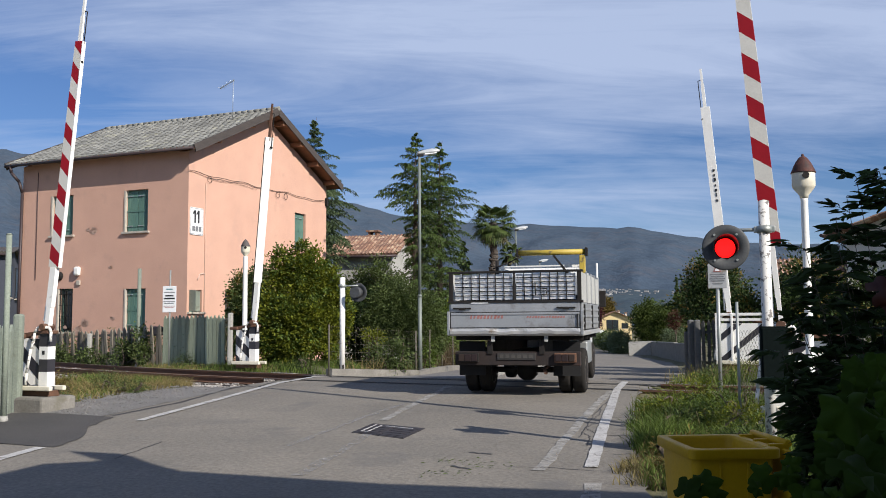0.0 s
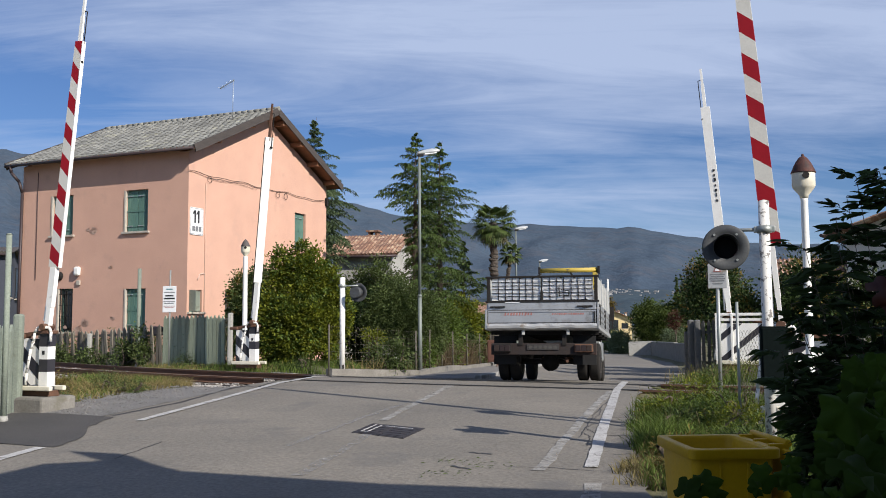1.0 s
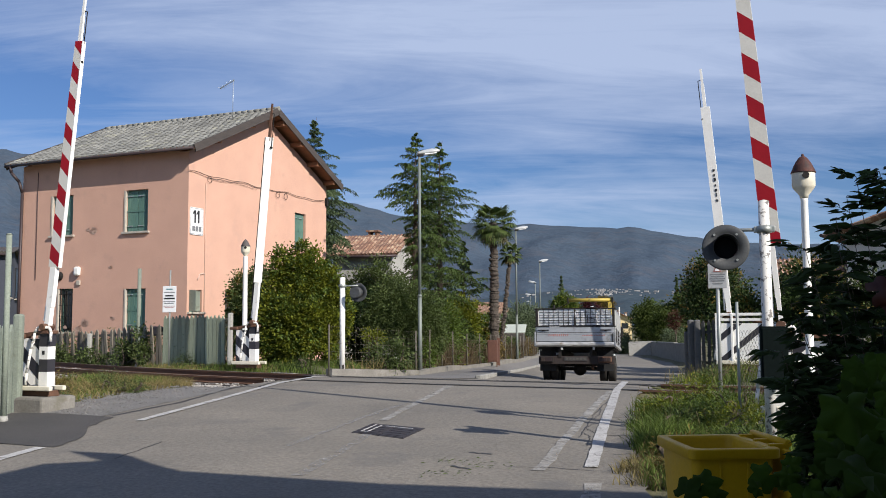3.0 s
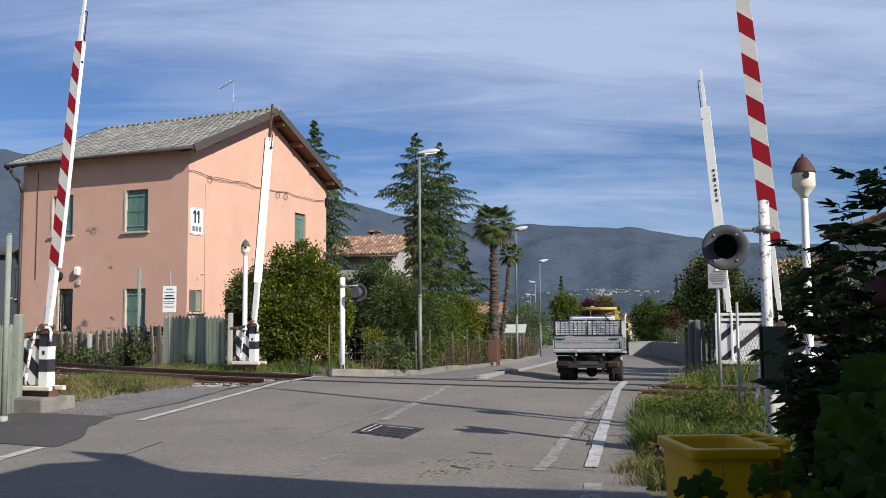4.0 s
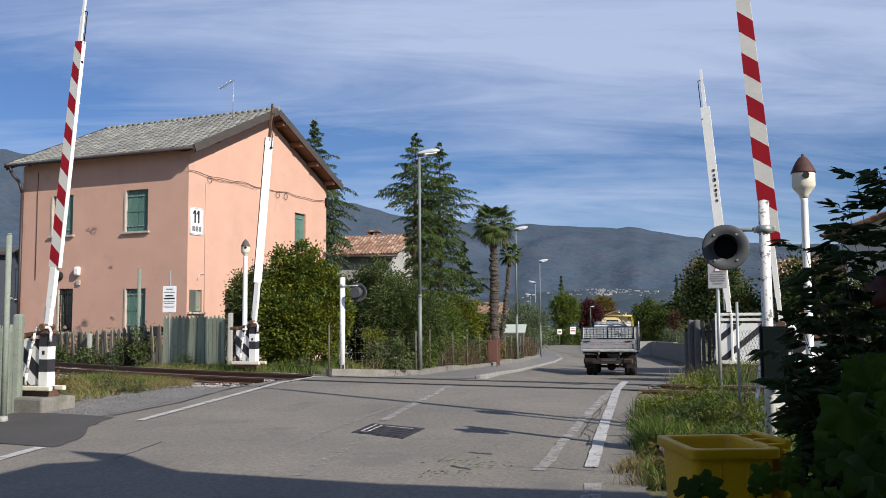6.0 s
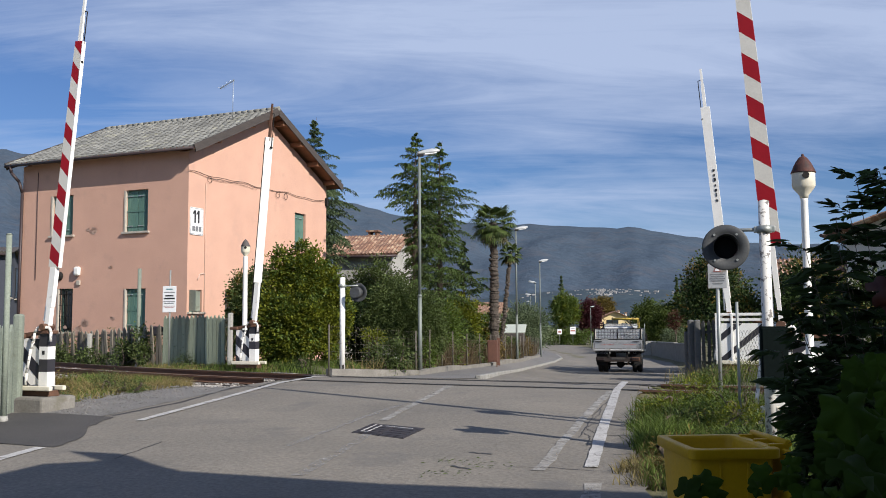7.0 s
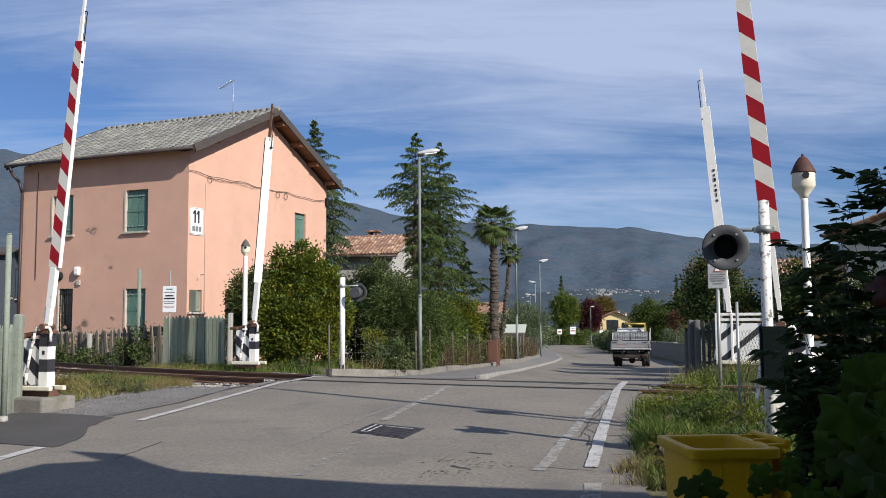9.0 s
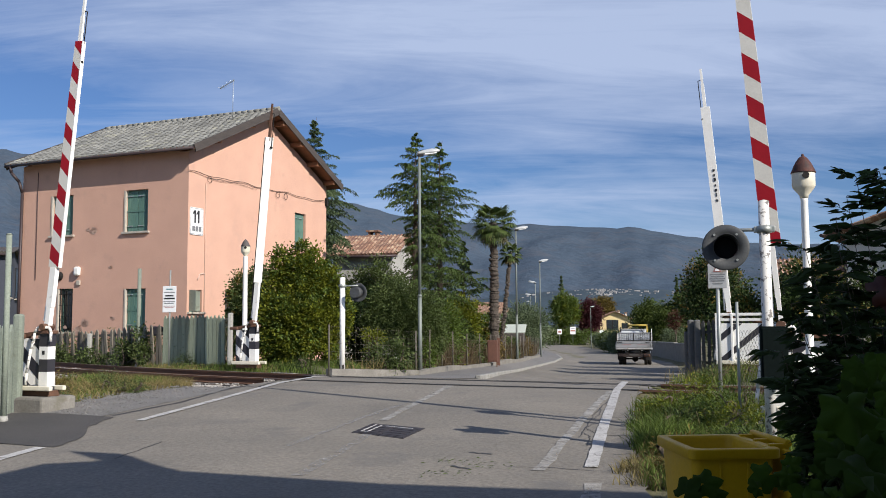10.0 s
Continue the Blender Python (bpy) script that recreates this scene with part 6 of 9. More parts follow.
def shrub(name, x, y, radii, zc, leaf, wid, material, n_clump, per, label, category, seed, spread=0.16, stems=7, extra=None, base=None, shell=0.72, lo=-0.95):
    r = np.random.default_rng(seed)
    z = ground(x, y) - 0.03 if base is None else base
    ob = thing(name, pose(x, y, z), label, category)
    radii = np.array(radii, float)
    bm = B()
    for k in range(stems):
        a = 2 * math.pi * k / stems + r.uniform(-0.3, 0.3)
        q = np.array((math.cos(a) * radii[0] * r.uniform(0.2, 0.7), math.sin(a) * radii[1] * r.uniform(0.2, 0.7), zc + radii[2] * r.uniform(0.1, 0.75)))
        limb(bm, (q[0] * 0.12, q[1] * 0.12, 0), q, 0.035, 0.008, 0.12, r)
    part("stem", bm, M["bark"], ob)
    p, d = clumps(n_clump, radii, per, spread, r, shell, lo=lo)
    p[:, 2] += zc
    keep = p[:, 2] > 0.02
    leaf_mesh("crown", p[keep], d[keep], leaf, wid, M[material], ob, seed=seed)
    p, d = clumps(n_clump // 3, radii * 0.62, per, spread * 1.3, r, 0.4)
    p[:, 2] += zc
    keep = p[:, 2] > 0.02
    leaf_mesh("inner_leaves", p[keep], d[keep], leaf * 1.2, wid * 1.2, M[material], ob, seed=seed + 1)
    if extra:
        p, d = clumps(extra[1], radii * 1.02, max(6, per // 2), spread, r, 0.9)
        p[:, 2] += zc
        keep = p[:, 2] > 0.02
        leaf_mesh("young_leaves", p[keep], d[keep], leaf, wid, M[extra[0]], ob, seed=seed + 2)
    return ob


def lobed_bush(name, x, y, lobes, leaf, wid, material, per_area, label, category, seed, spread=0.09, extra=None):
    """A bush of several billows: each lobe (x, y, z, rx, ry, rz) carries its own tufts of leaves."""
    r = np.random.default_rng(seed)
    ob = thing(name, pose(x, y, ground(x, y) - 0.03), label, category)
    bm = B()
    for lx, ly, lz, rx, ry, rz in lobes:
        limb(bm, (lx * 0.3, ly * 0.3, 0), (lx, ly, lz + rz * 0.4), 0.03, 0.008, 0.1, r)
    part("stem", bm, M["bark"], ob)
    out, core = {material: ([], [])}, ([], [])
    if extra:
        out[extra[0]] = ([], [])
    for lx, ly, lz, rx, ry, rz in lobes:
        n = max(4, int(per_area * (rx * ry + rx * rz + ry * rz)))
        p, d = clumps(n, np.array((rx, ry, rz)), 24, spread, r, 0.78)
        p += (lx, ly, lz)
        # nothing grows inside the neighbouring billows
        keep = p[:, 2] > 0.03
        for ox, oy, oz, qx, qy, qz in lobes:
            if (ox, oy, oz) != (lx, ly, lz):
                keep &= (((p - (ox, oy, oz)) / (qx, qy, qz)) ** 2).sum(1) > 0.55
        q, e = clumps(max(3, n // 4), np.array((rx, ry, rz)) * 0.6, 24, spread * 1.2, r, 0.5)
        q += (lx, ly, lz)
        core[0].append(q[q[:, 2] > 0.03])
        core[1].append(e[q[:, 2] > 0.03])
        tuft = np.repeat(r.random(n) < (extra[1] if extra else 0), 24)
        for key, pick in ((material, keep & ~tuft), *(((extra[0], keep & tuft),) if extra else ())):
            out[key][0].append(p[pick])
            out[key][1].append(d[pick])
    leaf_mesh("inner_leaves", np.concatenate(core[0]), np.concatenate(core[1]), leaf * 1.4, wid * 1.5, M[material], ob, seed=seed + 5)
    for i, (key, (p, d)) in enumerate(out.items()):
        leaf_mesh("crown" if i == 0 else "turning_leaves", np.concatenate(p), np.concatenate(d), leaf, wid, M[key], ob, seed=seed + i)
    return ob


def broadleaf(name, x, y, height, crown_r, crown_h, material, n_clump, per, leaf, label, seed, trunk=0.12, extra=None, spread=0.3):
    r = np.random.default_rng(seed)
    ob = thing(name, pose(x, y, ground(x, y) - 0.05), label, "tree")
    zc = height - crown_h * 0.5
    bm = B()
    limb(bm, (0, 0, 0), (0.1, 0.05, zc), trunk, trunk * 0.5, 0.08, r, 5, 8)
    part("trunk", bm, M["bark"], ob)
    bm = B()
    for k in range(9):
        a = k * 2.4 + r.uniform(-0.3, 0.3)
        q = (math.cos(a) * crown_r * 0.75, math.sin(a) * crown_r * 0.75, zc + crown_h * r.uniform(-0.25, 0.4))
        limb(bm, (0.05, 0.02, zc * r.uniform(0.55, 1.0)), q, trunk * 0.4, 0.012, 0.15, r)
    part("limb", bm, M["bark"], ob)
    p, d = clumps(n_clump, np.array((crown_r, crown_r, crown_h * 0.5)), per, spread, r, 0.6)
    p[:, 2] += zc
    leaf_mesh("crown", p, d, leaf, leaf * 0.6, M[material], ob, seed=seed)
    p, d = clumps(n_clump // 3, np.array((crown_r, crown_r, crown_h * 0.5)) * 0.6, per, spread * 1.3, r, 0.3)
    p[:, 2] += zc
    leaf_mesh("inner_leaves", p, d, leaf * 1.2, leaf * 0.7, M[material], ob, seed=seed + 1)
    if extra:
        p, d = clumps(extra[1], np.array((crown_r, crown_r, crown_h * 0.5)) * 1.02, per, spread, r, 0.85)
        p[:, 2] += zc
        leaf_mesh("turning_leaves", p, d, leaf, leaf * 0.6, M[extra[0]], ob, seed=seed + 2)
    return ob


def conifer(x, y, height, spread_r, material, label, seed, droop=0.4, step=0.075, start=0.12, spray=0.1, taper=0.3, name="conifer_tree", thick=1.0, base=None, cut=None):
    """A cedar: single boughs up the trunk, each with drooping side twigs set with short needles.
    cut: (direction in degrees, reach, height) keeps the lower boughs short on one side."""
    r = np.random.default_rng(seed)
    ob = thing(name, pose(x, y, (ground(x, y) - 0.05) if base is None else base), label, "tree")
    bm = B()
    add_tube(bm, (0, 0, 0), (0, 0, height * 0.6), 0.018 * height, 0.009 * height, 8)
    add_tube(bm, (0, 0, height * 0.6), (0, 0, height * 0.9), 0.009 * height, 0.018, 7)
    add_tube(bm, (0, 0, height * 0.9), (r.uniform(0.06, 0.14), 0, height), 0.018, 0.006, 6)
    part("trunk", bm, M["bark"], ob)
    bb = B()
    C, D, N = [], [], []
    z, a = height * start, r.uniform(0, 6.28)
    while z < height * 0.985:
        t = (z / height - start) / (1 - start)
        reach = spread_r * min(1.0, ((1 - t) / taper) ** 1.35) * (0.9 if t < 0.2 else 1.0) + 0.05
        a += 2.4 + r.uniform(-0.5, 0.5)
        L = reach * (r.uniform(0.5, 0.95) if r.random() < 0.75 else r.uniform(0.95, 1.25))
        if cut and z < cut[2] and math.cos(a - math.radians(cut[0])) > 0:
            L = min(L, cut[1] / max(0.3, math.cos(a - math.radians(cut[0]))))
        rise = 0.28 + 0.5 * t * t + r.uniform(-0.2, 0.25)
        zb = z + r.uniform(-0.15, 0.15)
        fwd, side = np.array((math.cos(a), math.sin(a), 0)), np.array((-math.sin(a), math.cos(a), 0))

        def on(u):
            return fwd * L * u + side * L * 0.06 * math.sin(3 * u) + np.array((0, 0, zb + L * (rise * u - droop * u ** 2.3)))

        pts = [on(i / 6) for i in range(7)]
        for i, (p, q) in enumerate(zip(pts[:-1], pts[1:])):
            add_tube(bb, p, q, (0.01 + 0.02 * (1 - t)) * (1 - 0.13 * i), (0.01 + 0.02 * (1 - t)) * (1 - 0.13 * (i + 1)), 4, caps=False)
        n_tw = int((5 + 11 * L / (spread_r ** 0.3)) * thick)
        for j in range(n_tw + 1):
            u = 0.12 + 0.88 * (j + r.uniform(-0.3, 0.3)) / n_tw
            u = min(1.0, max(0.1, u))
            l = (0.38 * L * (1.02 - u) ** 0.75 + 0.11 - 0.08 * t) * r.uniform(0.6, 1.2)
            sg = 0.15 * r.normal() if j == n_tw else (1 if j % 2 else -1)
            d = fwd * r.uniform(0.5, 0.9) + side * sg * r.uniform(0.6, 1.0) + np.array((0, 0, r.uniform(-0.1, 0.25)))
            d /= np.linalg.norm(d)
            m = max(3, int(l / (0.42 * spray)))
            v = (np.arange(m) + r.random(m)) / m
            c = on(u) + d * (l * v)[:, None] + np.array((0, 0, -1.0)) * (0.55 * l * v ** 2)[:, None]
            dd = d + np.array((0, 0, -1.0)) * (1.0 * v)[:, None]
            C.append(np.repeat(c, 4, 0) + r.normal(size=(m * 4, 3)) * spray * 0.16)
            D.append(np.repeat(dd, 4, 0) + r.normal(size=(m * 4, 3)) * 0.55)
        z += step * (0.7 + 0.6 * (1 - t)) * r.uniform(0.6, 1.4)
    tagged(part("bough", bb, M["bark"], ob), kind="stuff")
    leaf_mesh("needles", np.concatenate(C), np.concatenate(D), spray, 0.23 * spray, M[material], ob, seed=seed, fold=0.1)
    return ob


def palm(x, y, trunk_h, crown_r, label, seed, thick=0.13, fronds=34, lean=0.0):
    r = np.random.default_rng(seed)
    ob = thing("palm_tree", pose(x, y, ground(x, y) - 0.05), label, "palm tree")
    bm = B()
    n = 130
    for i in range(n):
        z0, z1 = trunk_h * i / n, trunk_h * (i + 1) / n
        rr = thick * (1.0 - 0.3 * i / n) * r.uniform(0.86, 1.12)
        ox, oy = r.uniform(-0.035, 0.035), r.uniform(-0.035, 0.035)
        add_tube(bm, (lean * z0 + ox, oy, z0), (lean * z1 + ox, oy, z1 + 0.03), rr * 0.9, rr * 1.08, 9)
    part("trunk", bm, M["palm_bark"], ob)
    for kind, count, e0, e1, mt in (("fronds", fronds, -0.95, 1.15, "frond"), ("dry_fronds", fronds // 5, -1.3, -0.6, "dry_frond")):
        vs, fs = [], []
        for k in range(count):
            a, e = k * 2.39996 + r.uniform(-0.2, 0.2), e0 + (e1 - e0) * (k + 0.5) / count
            L = crown_r * (0.6 if kind == "fronds" else 0.5) * r.uniform(0.7, 1.25)
            d = np.array((math.cos(a) * math.cos(e), math.sin(a) * math.cos(e), math.sin(e)))
            s = np.array((-math.sin(a), math.cos(a), 0))
            u = np.cross(s, d) * -1
            hub = np.array((lean * trunk_h, 0, trunk_h)) + d * L
            base0 = np.array((lean * trunk_h, 0, trunk_h - 0.05))
            i0 = len(vs)
            vs += [tuple(base0 + s * 0.015), tuple(base0 - s * 0.015), tuple(hub - s * 0.01), tuple(hub + s * 0.01)]
            fs.append((i0, i0 + 1, i0 + 2, i0 + 3))
            for j in range(19):
                b = -2.0 + 4.0 * j / 18
                ld = d * math.cos(b) + s * math.sin(b)
                ll = crown_r * 0.5 * (0.75 + 0.25 * math.cos(b)) * r.uniform(0.85, 1.1)
                nrm = np.cross(ld, u)
                tip = hub + ld * ll + np.array((0, 0, -0.55)) * ll * (0.5 + 0.5 * abs(math.sin(b)))
                mid = hub + ld * ll * 0.55
                i0 = len(vs)
                vs += [tuple(hub), tuple(mid + nrm * 0.032), tuple(tip), tuple(mid - nrm * 0.032)]
                fs.append((i0, i0 + 1, i0 + 2, i0 + 3))
        me = bpy.data.meshes.new(kind)
        me.from_pydata(vs, [], fs)
        me.materials.append(M[mt])
        o = new(kind, me)
        o.parent = ob
        tagged(o, kind="stuff")
    return ob


def blades(name, spots, height, width, material, label, seed, lean=0.45, parent=None):
    """Blades of grass as one mesh: three-cornered, bent."""
    r = np.random.default_rng(seed)
    c = np.asarray(spots, float)
    n = len(c)
    h = height * r.uniform(0.45, 1.25, n)
    a = r.uniform(0, 6.283, n)
    s = np.stack((np.cos(a), np.sin(a), np.zeros(n)), 1)
    b = r.uniform(0, 6.283, n)
    l = np.stack((np.cos(b), np.sin(b), np.zeros(n)), 1) * (lean * h * r.uniform(0.2, 1.3, n))[:, None]
    w = width * r.uniform(0.6, 1.3, n)
    v = np.empty((n, 5, 3))
    v[:, 0] = c - s * w[:, None] / 2
    v[:, 1] = c + s * w[:, None] / 2
    v[:, 2] = c + s * w[:, None] * 0.38 + l * 0.35 + np.stack((0 * h, 0 * h, h * 0.6), 1)
    v[:, 3] = c - s * w[:, None] * 0.38 + l * 0.35 + np.stack((0 * h, 0 * h, h * 0.6), 1)
    v[:, 4] = c + l + np.stack((0 * h, 0 * h, h), 1)
    me = bpy.data.meshes.new(name)
    me.vertices.add(n * 5)
    me.vertices.foreach_set("co", v.reshape(-1))
    k = np.arange(n)[:, None] * 5
    tri = np.concatenate([k + (0, 1, 2), k + (0, 2, 3), k + (3, 2, 4)], 1).reshape(-1)
    me.loops.add(len(tri))
    me.loops.foreach_set("vertex_index", tri)
    me.polygons.add(n * 3)
    me.polygons.foreach_set("loop_start", np.arange(n * 3) * 3)
    me.polygons.foreach_set("loop_total", np.full(n * 3, 3))
    me.update(calc_edges=True)
    me.materials.append(material)
    ob = new(name, me)
    ob.parent = parent
    return tagged(ob, label, kind="stuff")


def scatter(n, fn, seed, patch=0.8, keep=0.0):
    """n spots on the ground from fn(r) -> (s, a), thinned in patches."""
    r = np.random.default_rng(seed)
    out = []
    while len(out) < n:
        s, a = fn(r)
        if noise.noise(Vector((s * patch, a * patch, seed))) + r.uniform(-0.35, 0.35) < keep:
            continue
        out.append(tuple(P(s, a, -0.04)))
    return out


# hedge and shrubs on the far side
lobed_bush("laurel_bush", -4.08, 26.6, ((-0.55, -0.35, 2.55, 0.42, 0.4, 0.95), (-0.05, -0.45, 2.7, 0.38, 0.4, 0.9), (0.35, -0.3, 2.45, 0.4, 0.45, 0.95), (0.75, -0.2, 2.05, 0.45, 0.5, 0.9), (1.05, 0.0, 1.5, 0.38, 0.5, 0.85),
                                        (-0.75, -0.45, 1.3, 0.5, 0.5, 0.95), (-0.25, -0.65, 1.25, 0.48, 0.45, 1.05), (0.3, -0.65, 1.15, 0.5, 0.45, 0.95), (0.8, -0.5, 0.95, 0.45, 0.4, 0.8), (-0.8, -0.35, 0.55, 0.4, 0.45, 0.5), (0.0, 0.1, 1.6, 0.85, 0.6, 1.3), (-0.3, -0.6, 0.5, 0.45, 0.4, 0.45)),
           0.085, 0.05, "leaf_bright", 165, "tall leafy bush, yellow-green with brown tints, behind the barrier", "bush", 11, spread=0.085, extra=("leaf_laurel", 0.35))
lobed_bush("laurel_bush", -6.15, 29.3, ((-0.3, -0.2, 1.9, 0.45, 0.5, 0.95), (0.25, -0.2, 2.2, 0.42, 0.5, 0.9), (-0.1, -0.3, 1.0, 0.6, 0.5, 0.9), (0.45, -0.2, 1.3, 0.4, 0.5, 1.0)), 0.09, 0.05, "leaf_olive", 210, "dark bush against the pink gable wall", "bush", 12, spread=0.1, extra=("leaf_autumn", 0.12))
lobed_bush("olive_bush", -1.22, 27.2, ((-0.2, -0.1, 1.95, 0.85, 0.8, 0.95), (-0.7, -0.2, 1.6, 0.5, 0.6, 0.7), (0.55, -0.2, 1.75, 0.6, 0.6, 0.8), (0.1, -0.5, 1.5, 0.7, 0.5, 0.7), (0.85, -0.1, 1.2, 0.42, 0.5, 0.7), (0.3, -0.4, 0.85, 0.5, 0.4, 0.5)), 0.085, 0.028, "leaf_olive", 230, "rounded dark olive-green shrub behind the mesh fence", "bush", 13, spread=0.1)
shrub("evergreen_shrub", 0.0, 32.3, (0.7, 0.8, 1.2), 1.25, 0.11, 0.05, "leaf_laurel", 110, 42, "glossy evergreen shrub hanging over the fence", "bush", 14, extra=("leaf_bright", 30))
shrub("evergreen_shrub", 0.72, 37.6, (0.75, 0.9, 1.3), 1.55, 0.13, 0.07, "leaf_bright", 130, 40, "bright green large-leaved shrub under the palm", "bush", 15)
shrub("evergreen_shrub", 2.1, 41.5, (0.55, 0.8, 1.0), 1.25, 0.13, 0.07, "leaf_laurel", 80, 40, "green shrub with yellowing leaves past the palm", "bush", 16, extra=("leaf_autumn", 25))
shrub("yellow_shrub", -1.9, 24.5, (0.3, 0.28, 0.36), 0.98, 0.07, 0.035, "leaf_bright", 24, 30, "small yellow-green bush on the fence", "bush", 17, spread=0.08)
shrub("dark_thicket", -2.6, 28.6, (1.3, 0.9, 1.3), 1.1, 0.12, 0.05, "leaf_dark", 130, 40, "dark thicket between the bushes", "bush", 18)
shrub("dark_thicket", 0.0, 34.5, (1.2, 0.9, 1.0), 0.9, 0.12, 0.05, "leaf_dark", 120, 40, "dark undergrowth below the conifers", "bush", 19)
# conifers and palms
conifer(-6.3, 44.0, 11.8, 3.1, "needle_blue", "tall blue-green cedar behind the railway house", 21, step=0.06, spray=0.14, taper=0.5, droop=0.55, cut=(0, 1.75, 7.0))
conifer(-1.07, 35.2, 9.05, 1.55, "needle", "dark cedar with a slender leader and spreading boughs", 22, droop=0.5, step=0.055, spray=0.105, cut=(180, 0.35, 5.9))
conifer(-0.12, 36.0, 8.95, 1.5, "needle", "dark cedar standing close beside its twin", 23, droop=0.5, step=0.055, spray=0.105)
conifer(0.9, 39.5, 5.4, 1.3, "needle", "shorter conifer beside the palms", 24, step=0.07, spray=0.11, taper=0.5)
broadleaf("garden_tree", -3.0, 41.0, 4.55, 1.45, 2.9, "leaf_olive", 150, 44, 0.12, "dark leafy garden tree before the pale house", 27, 0.08, spread=0.22)
palm(2.14, 38.2, 6.0, 1.02, "fan palm with a shaggy brown trunk and ragged crown", 25, thick=0.22, fronds=48)
palm(2.4, 39.4, 4.85, 0.55, "slimmer fan palm leaning from behind the first", 26, thick=0.1, fronds=20, lean=0.11)
# far trees
broadleaf("round_tree", 22.8, 171, 9.6, 2.75, 6.2, "leaf_laurel", 340, 40, 0.3, "rounded bright green tree beyond the bend", 31, 0.2, spread=0.38, extra=("leaf_bright", 60))
broadleaf("plum_tree", 27.7, 172, 8.6, 2.2, 7.2, "leaf_plum", 220, 40, 0.31, "dark purple-leaved tree beyond the bend", 32, 0.2, spread=0.42)
broadleaf("autumn_tree", 45.5, 262, 11.6, 4.2, 7.0, "leaf_autumn", 160, 40, 0.5, "brownish autumn tree beyond the yellow house", 33, 0.2, spread=0.6)
shrub("grey_green_hedge", 6.3, 71.5, (1.95, 3.0, 1.9), 2.2, 0.2, 0.07, "leaf_grey", 320, 40, "big rounded grey-green bush behind the fence", "bush", 34, spread=0.3)
for k, (x, y, mt) in enumerate(((20.2, 104.5, "leaf_grey"), (21.3, 112.5, "leaf_dull"), (22.4, 121, "leaf_grey"), (23.6, 131, "leaf_dull"), (24.6, 142, "leaf_grey"))):
    shrub("grey_green_hedge", x, y, (1.2, 3.6, 1.35), 1.15, 0.24, 0.1, mt, 120, 36, "grey-green hedge along the outer side of the bend", "hedge", 140 + k, spread=0.3)
shrub("grey_green_hedge", 22.5, 168.0, (6.5, 1.2, 1.6), 1.3, 0.34, 0.14, "leaf_laurel", 140, 36, "clipped hedge along the far side of the bend", "hedge", 36, spread=0.4)
shrub("round_shrub", 20.9, 83.0, (1.1, 1.3, 1.1), 1.5, 0.16, 0.07, "leaf_grey", 90, 36, "rounded grey-green shrub by the concrete wall", "bush", 37, spread=0.22)
for k, (x, y, h, rr, mt) in enumerate(((22.6, 101, 6.0, 1.7, "leaf_dull"), (24.0, 104, 6.0, 1.8, "leaf_laurel"), (25.4, 102, 5.6, 1.7, "leaf_dull"), (26.6, 100, 7.0, 1.7, "leaf_dull"), (23.3, 96, 4.6, 1.4, "leaf_dull"), (28.2, 103, 8.4, 1.9, "leaf_dull"), (31.0, 106, 9.0, 2.2, "leaf_dull"))):
    broadleaf("dark_tree", x, y, h, rr, h * 0.85, mt, 240, 40, 0.2, "dense dark green tree beyond the concrete wall", 40 + k, 0.14, spread=0.28)
conifer(25.7, 100, 8.6, 1.1, "needle", "slim dark conifer beyond the concrete wall", 48, step=0.12, spray=0.24, taper=0.9, thick=0.6)
conifer(24.2, 186, 13.9, 3.1, "needle_blue", "slim conifer behind the round tree", 47, step=0.2, spray=0.45, taper=0.9, thick=0.5)
broadleaf("autumn_shrub", 19.3, 76, 3.9, 0.5, 1.7, "leaf_rust", 40, 36, 0.12, "small tree with rust-red leaves beyond the concrete wall", 49, 0.05, spread=0.18)
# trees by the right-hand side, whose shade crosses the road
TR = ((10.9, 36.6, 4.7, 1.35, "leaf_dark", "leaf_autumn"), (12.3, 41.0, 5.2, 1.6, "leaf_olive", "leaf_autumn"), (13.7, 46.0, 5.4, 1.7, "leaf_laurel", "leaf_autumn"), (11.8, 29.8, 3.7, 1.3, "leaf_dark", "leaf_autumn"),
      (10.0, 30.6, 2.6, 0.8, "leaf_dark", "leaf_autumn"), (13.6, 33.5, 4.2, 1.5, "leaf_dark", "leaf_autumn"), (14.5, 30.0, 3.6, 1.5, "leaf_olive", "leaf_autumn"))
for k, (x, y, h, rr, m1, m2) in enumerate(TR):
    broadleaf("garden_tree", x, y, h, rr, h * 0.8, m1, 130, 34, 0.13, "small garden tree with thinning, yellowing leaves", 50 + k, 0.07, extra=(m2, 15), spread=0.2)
shrub("roadside_hedge", 8.3, 25.6, (0.8, 1.6, 0.75), 0.75, 0.1, 0.04, "leaf_olive", 90, 36, "unkempt hedge beside the road past the crossing", "hedge", 58)


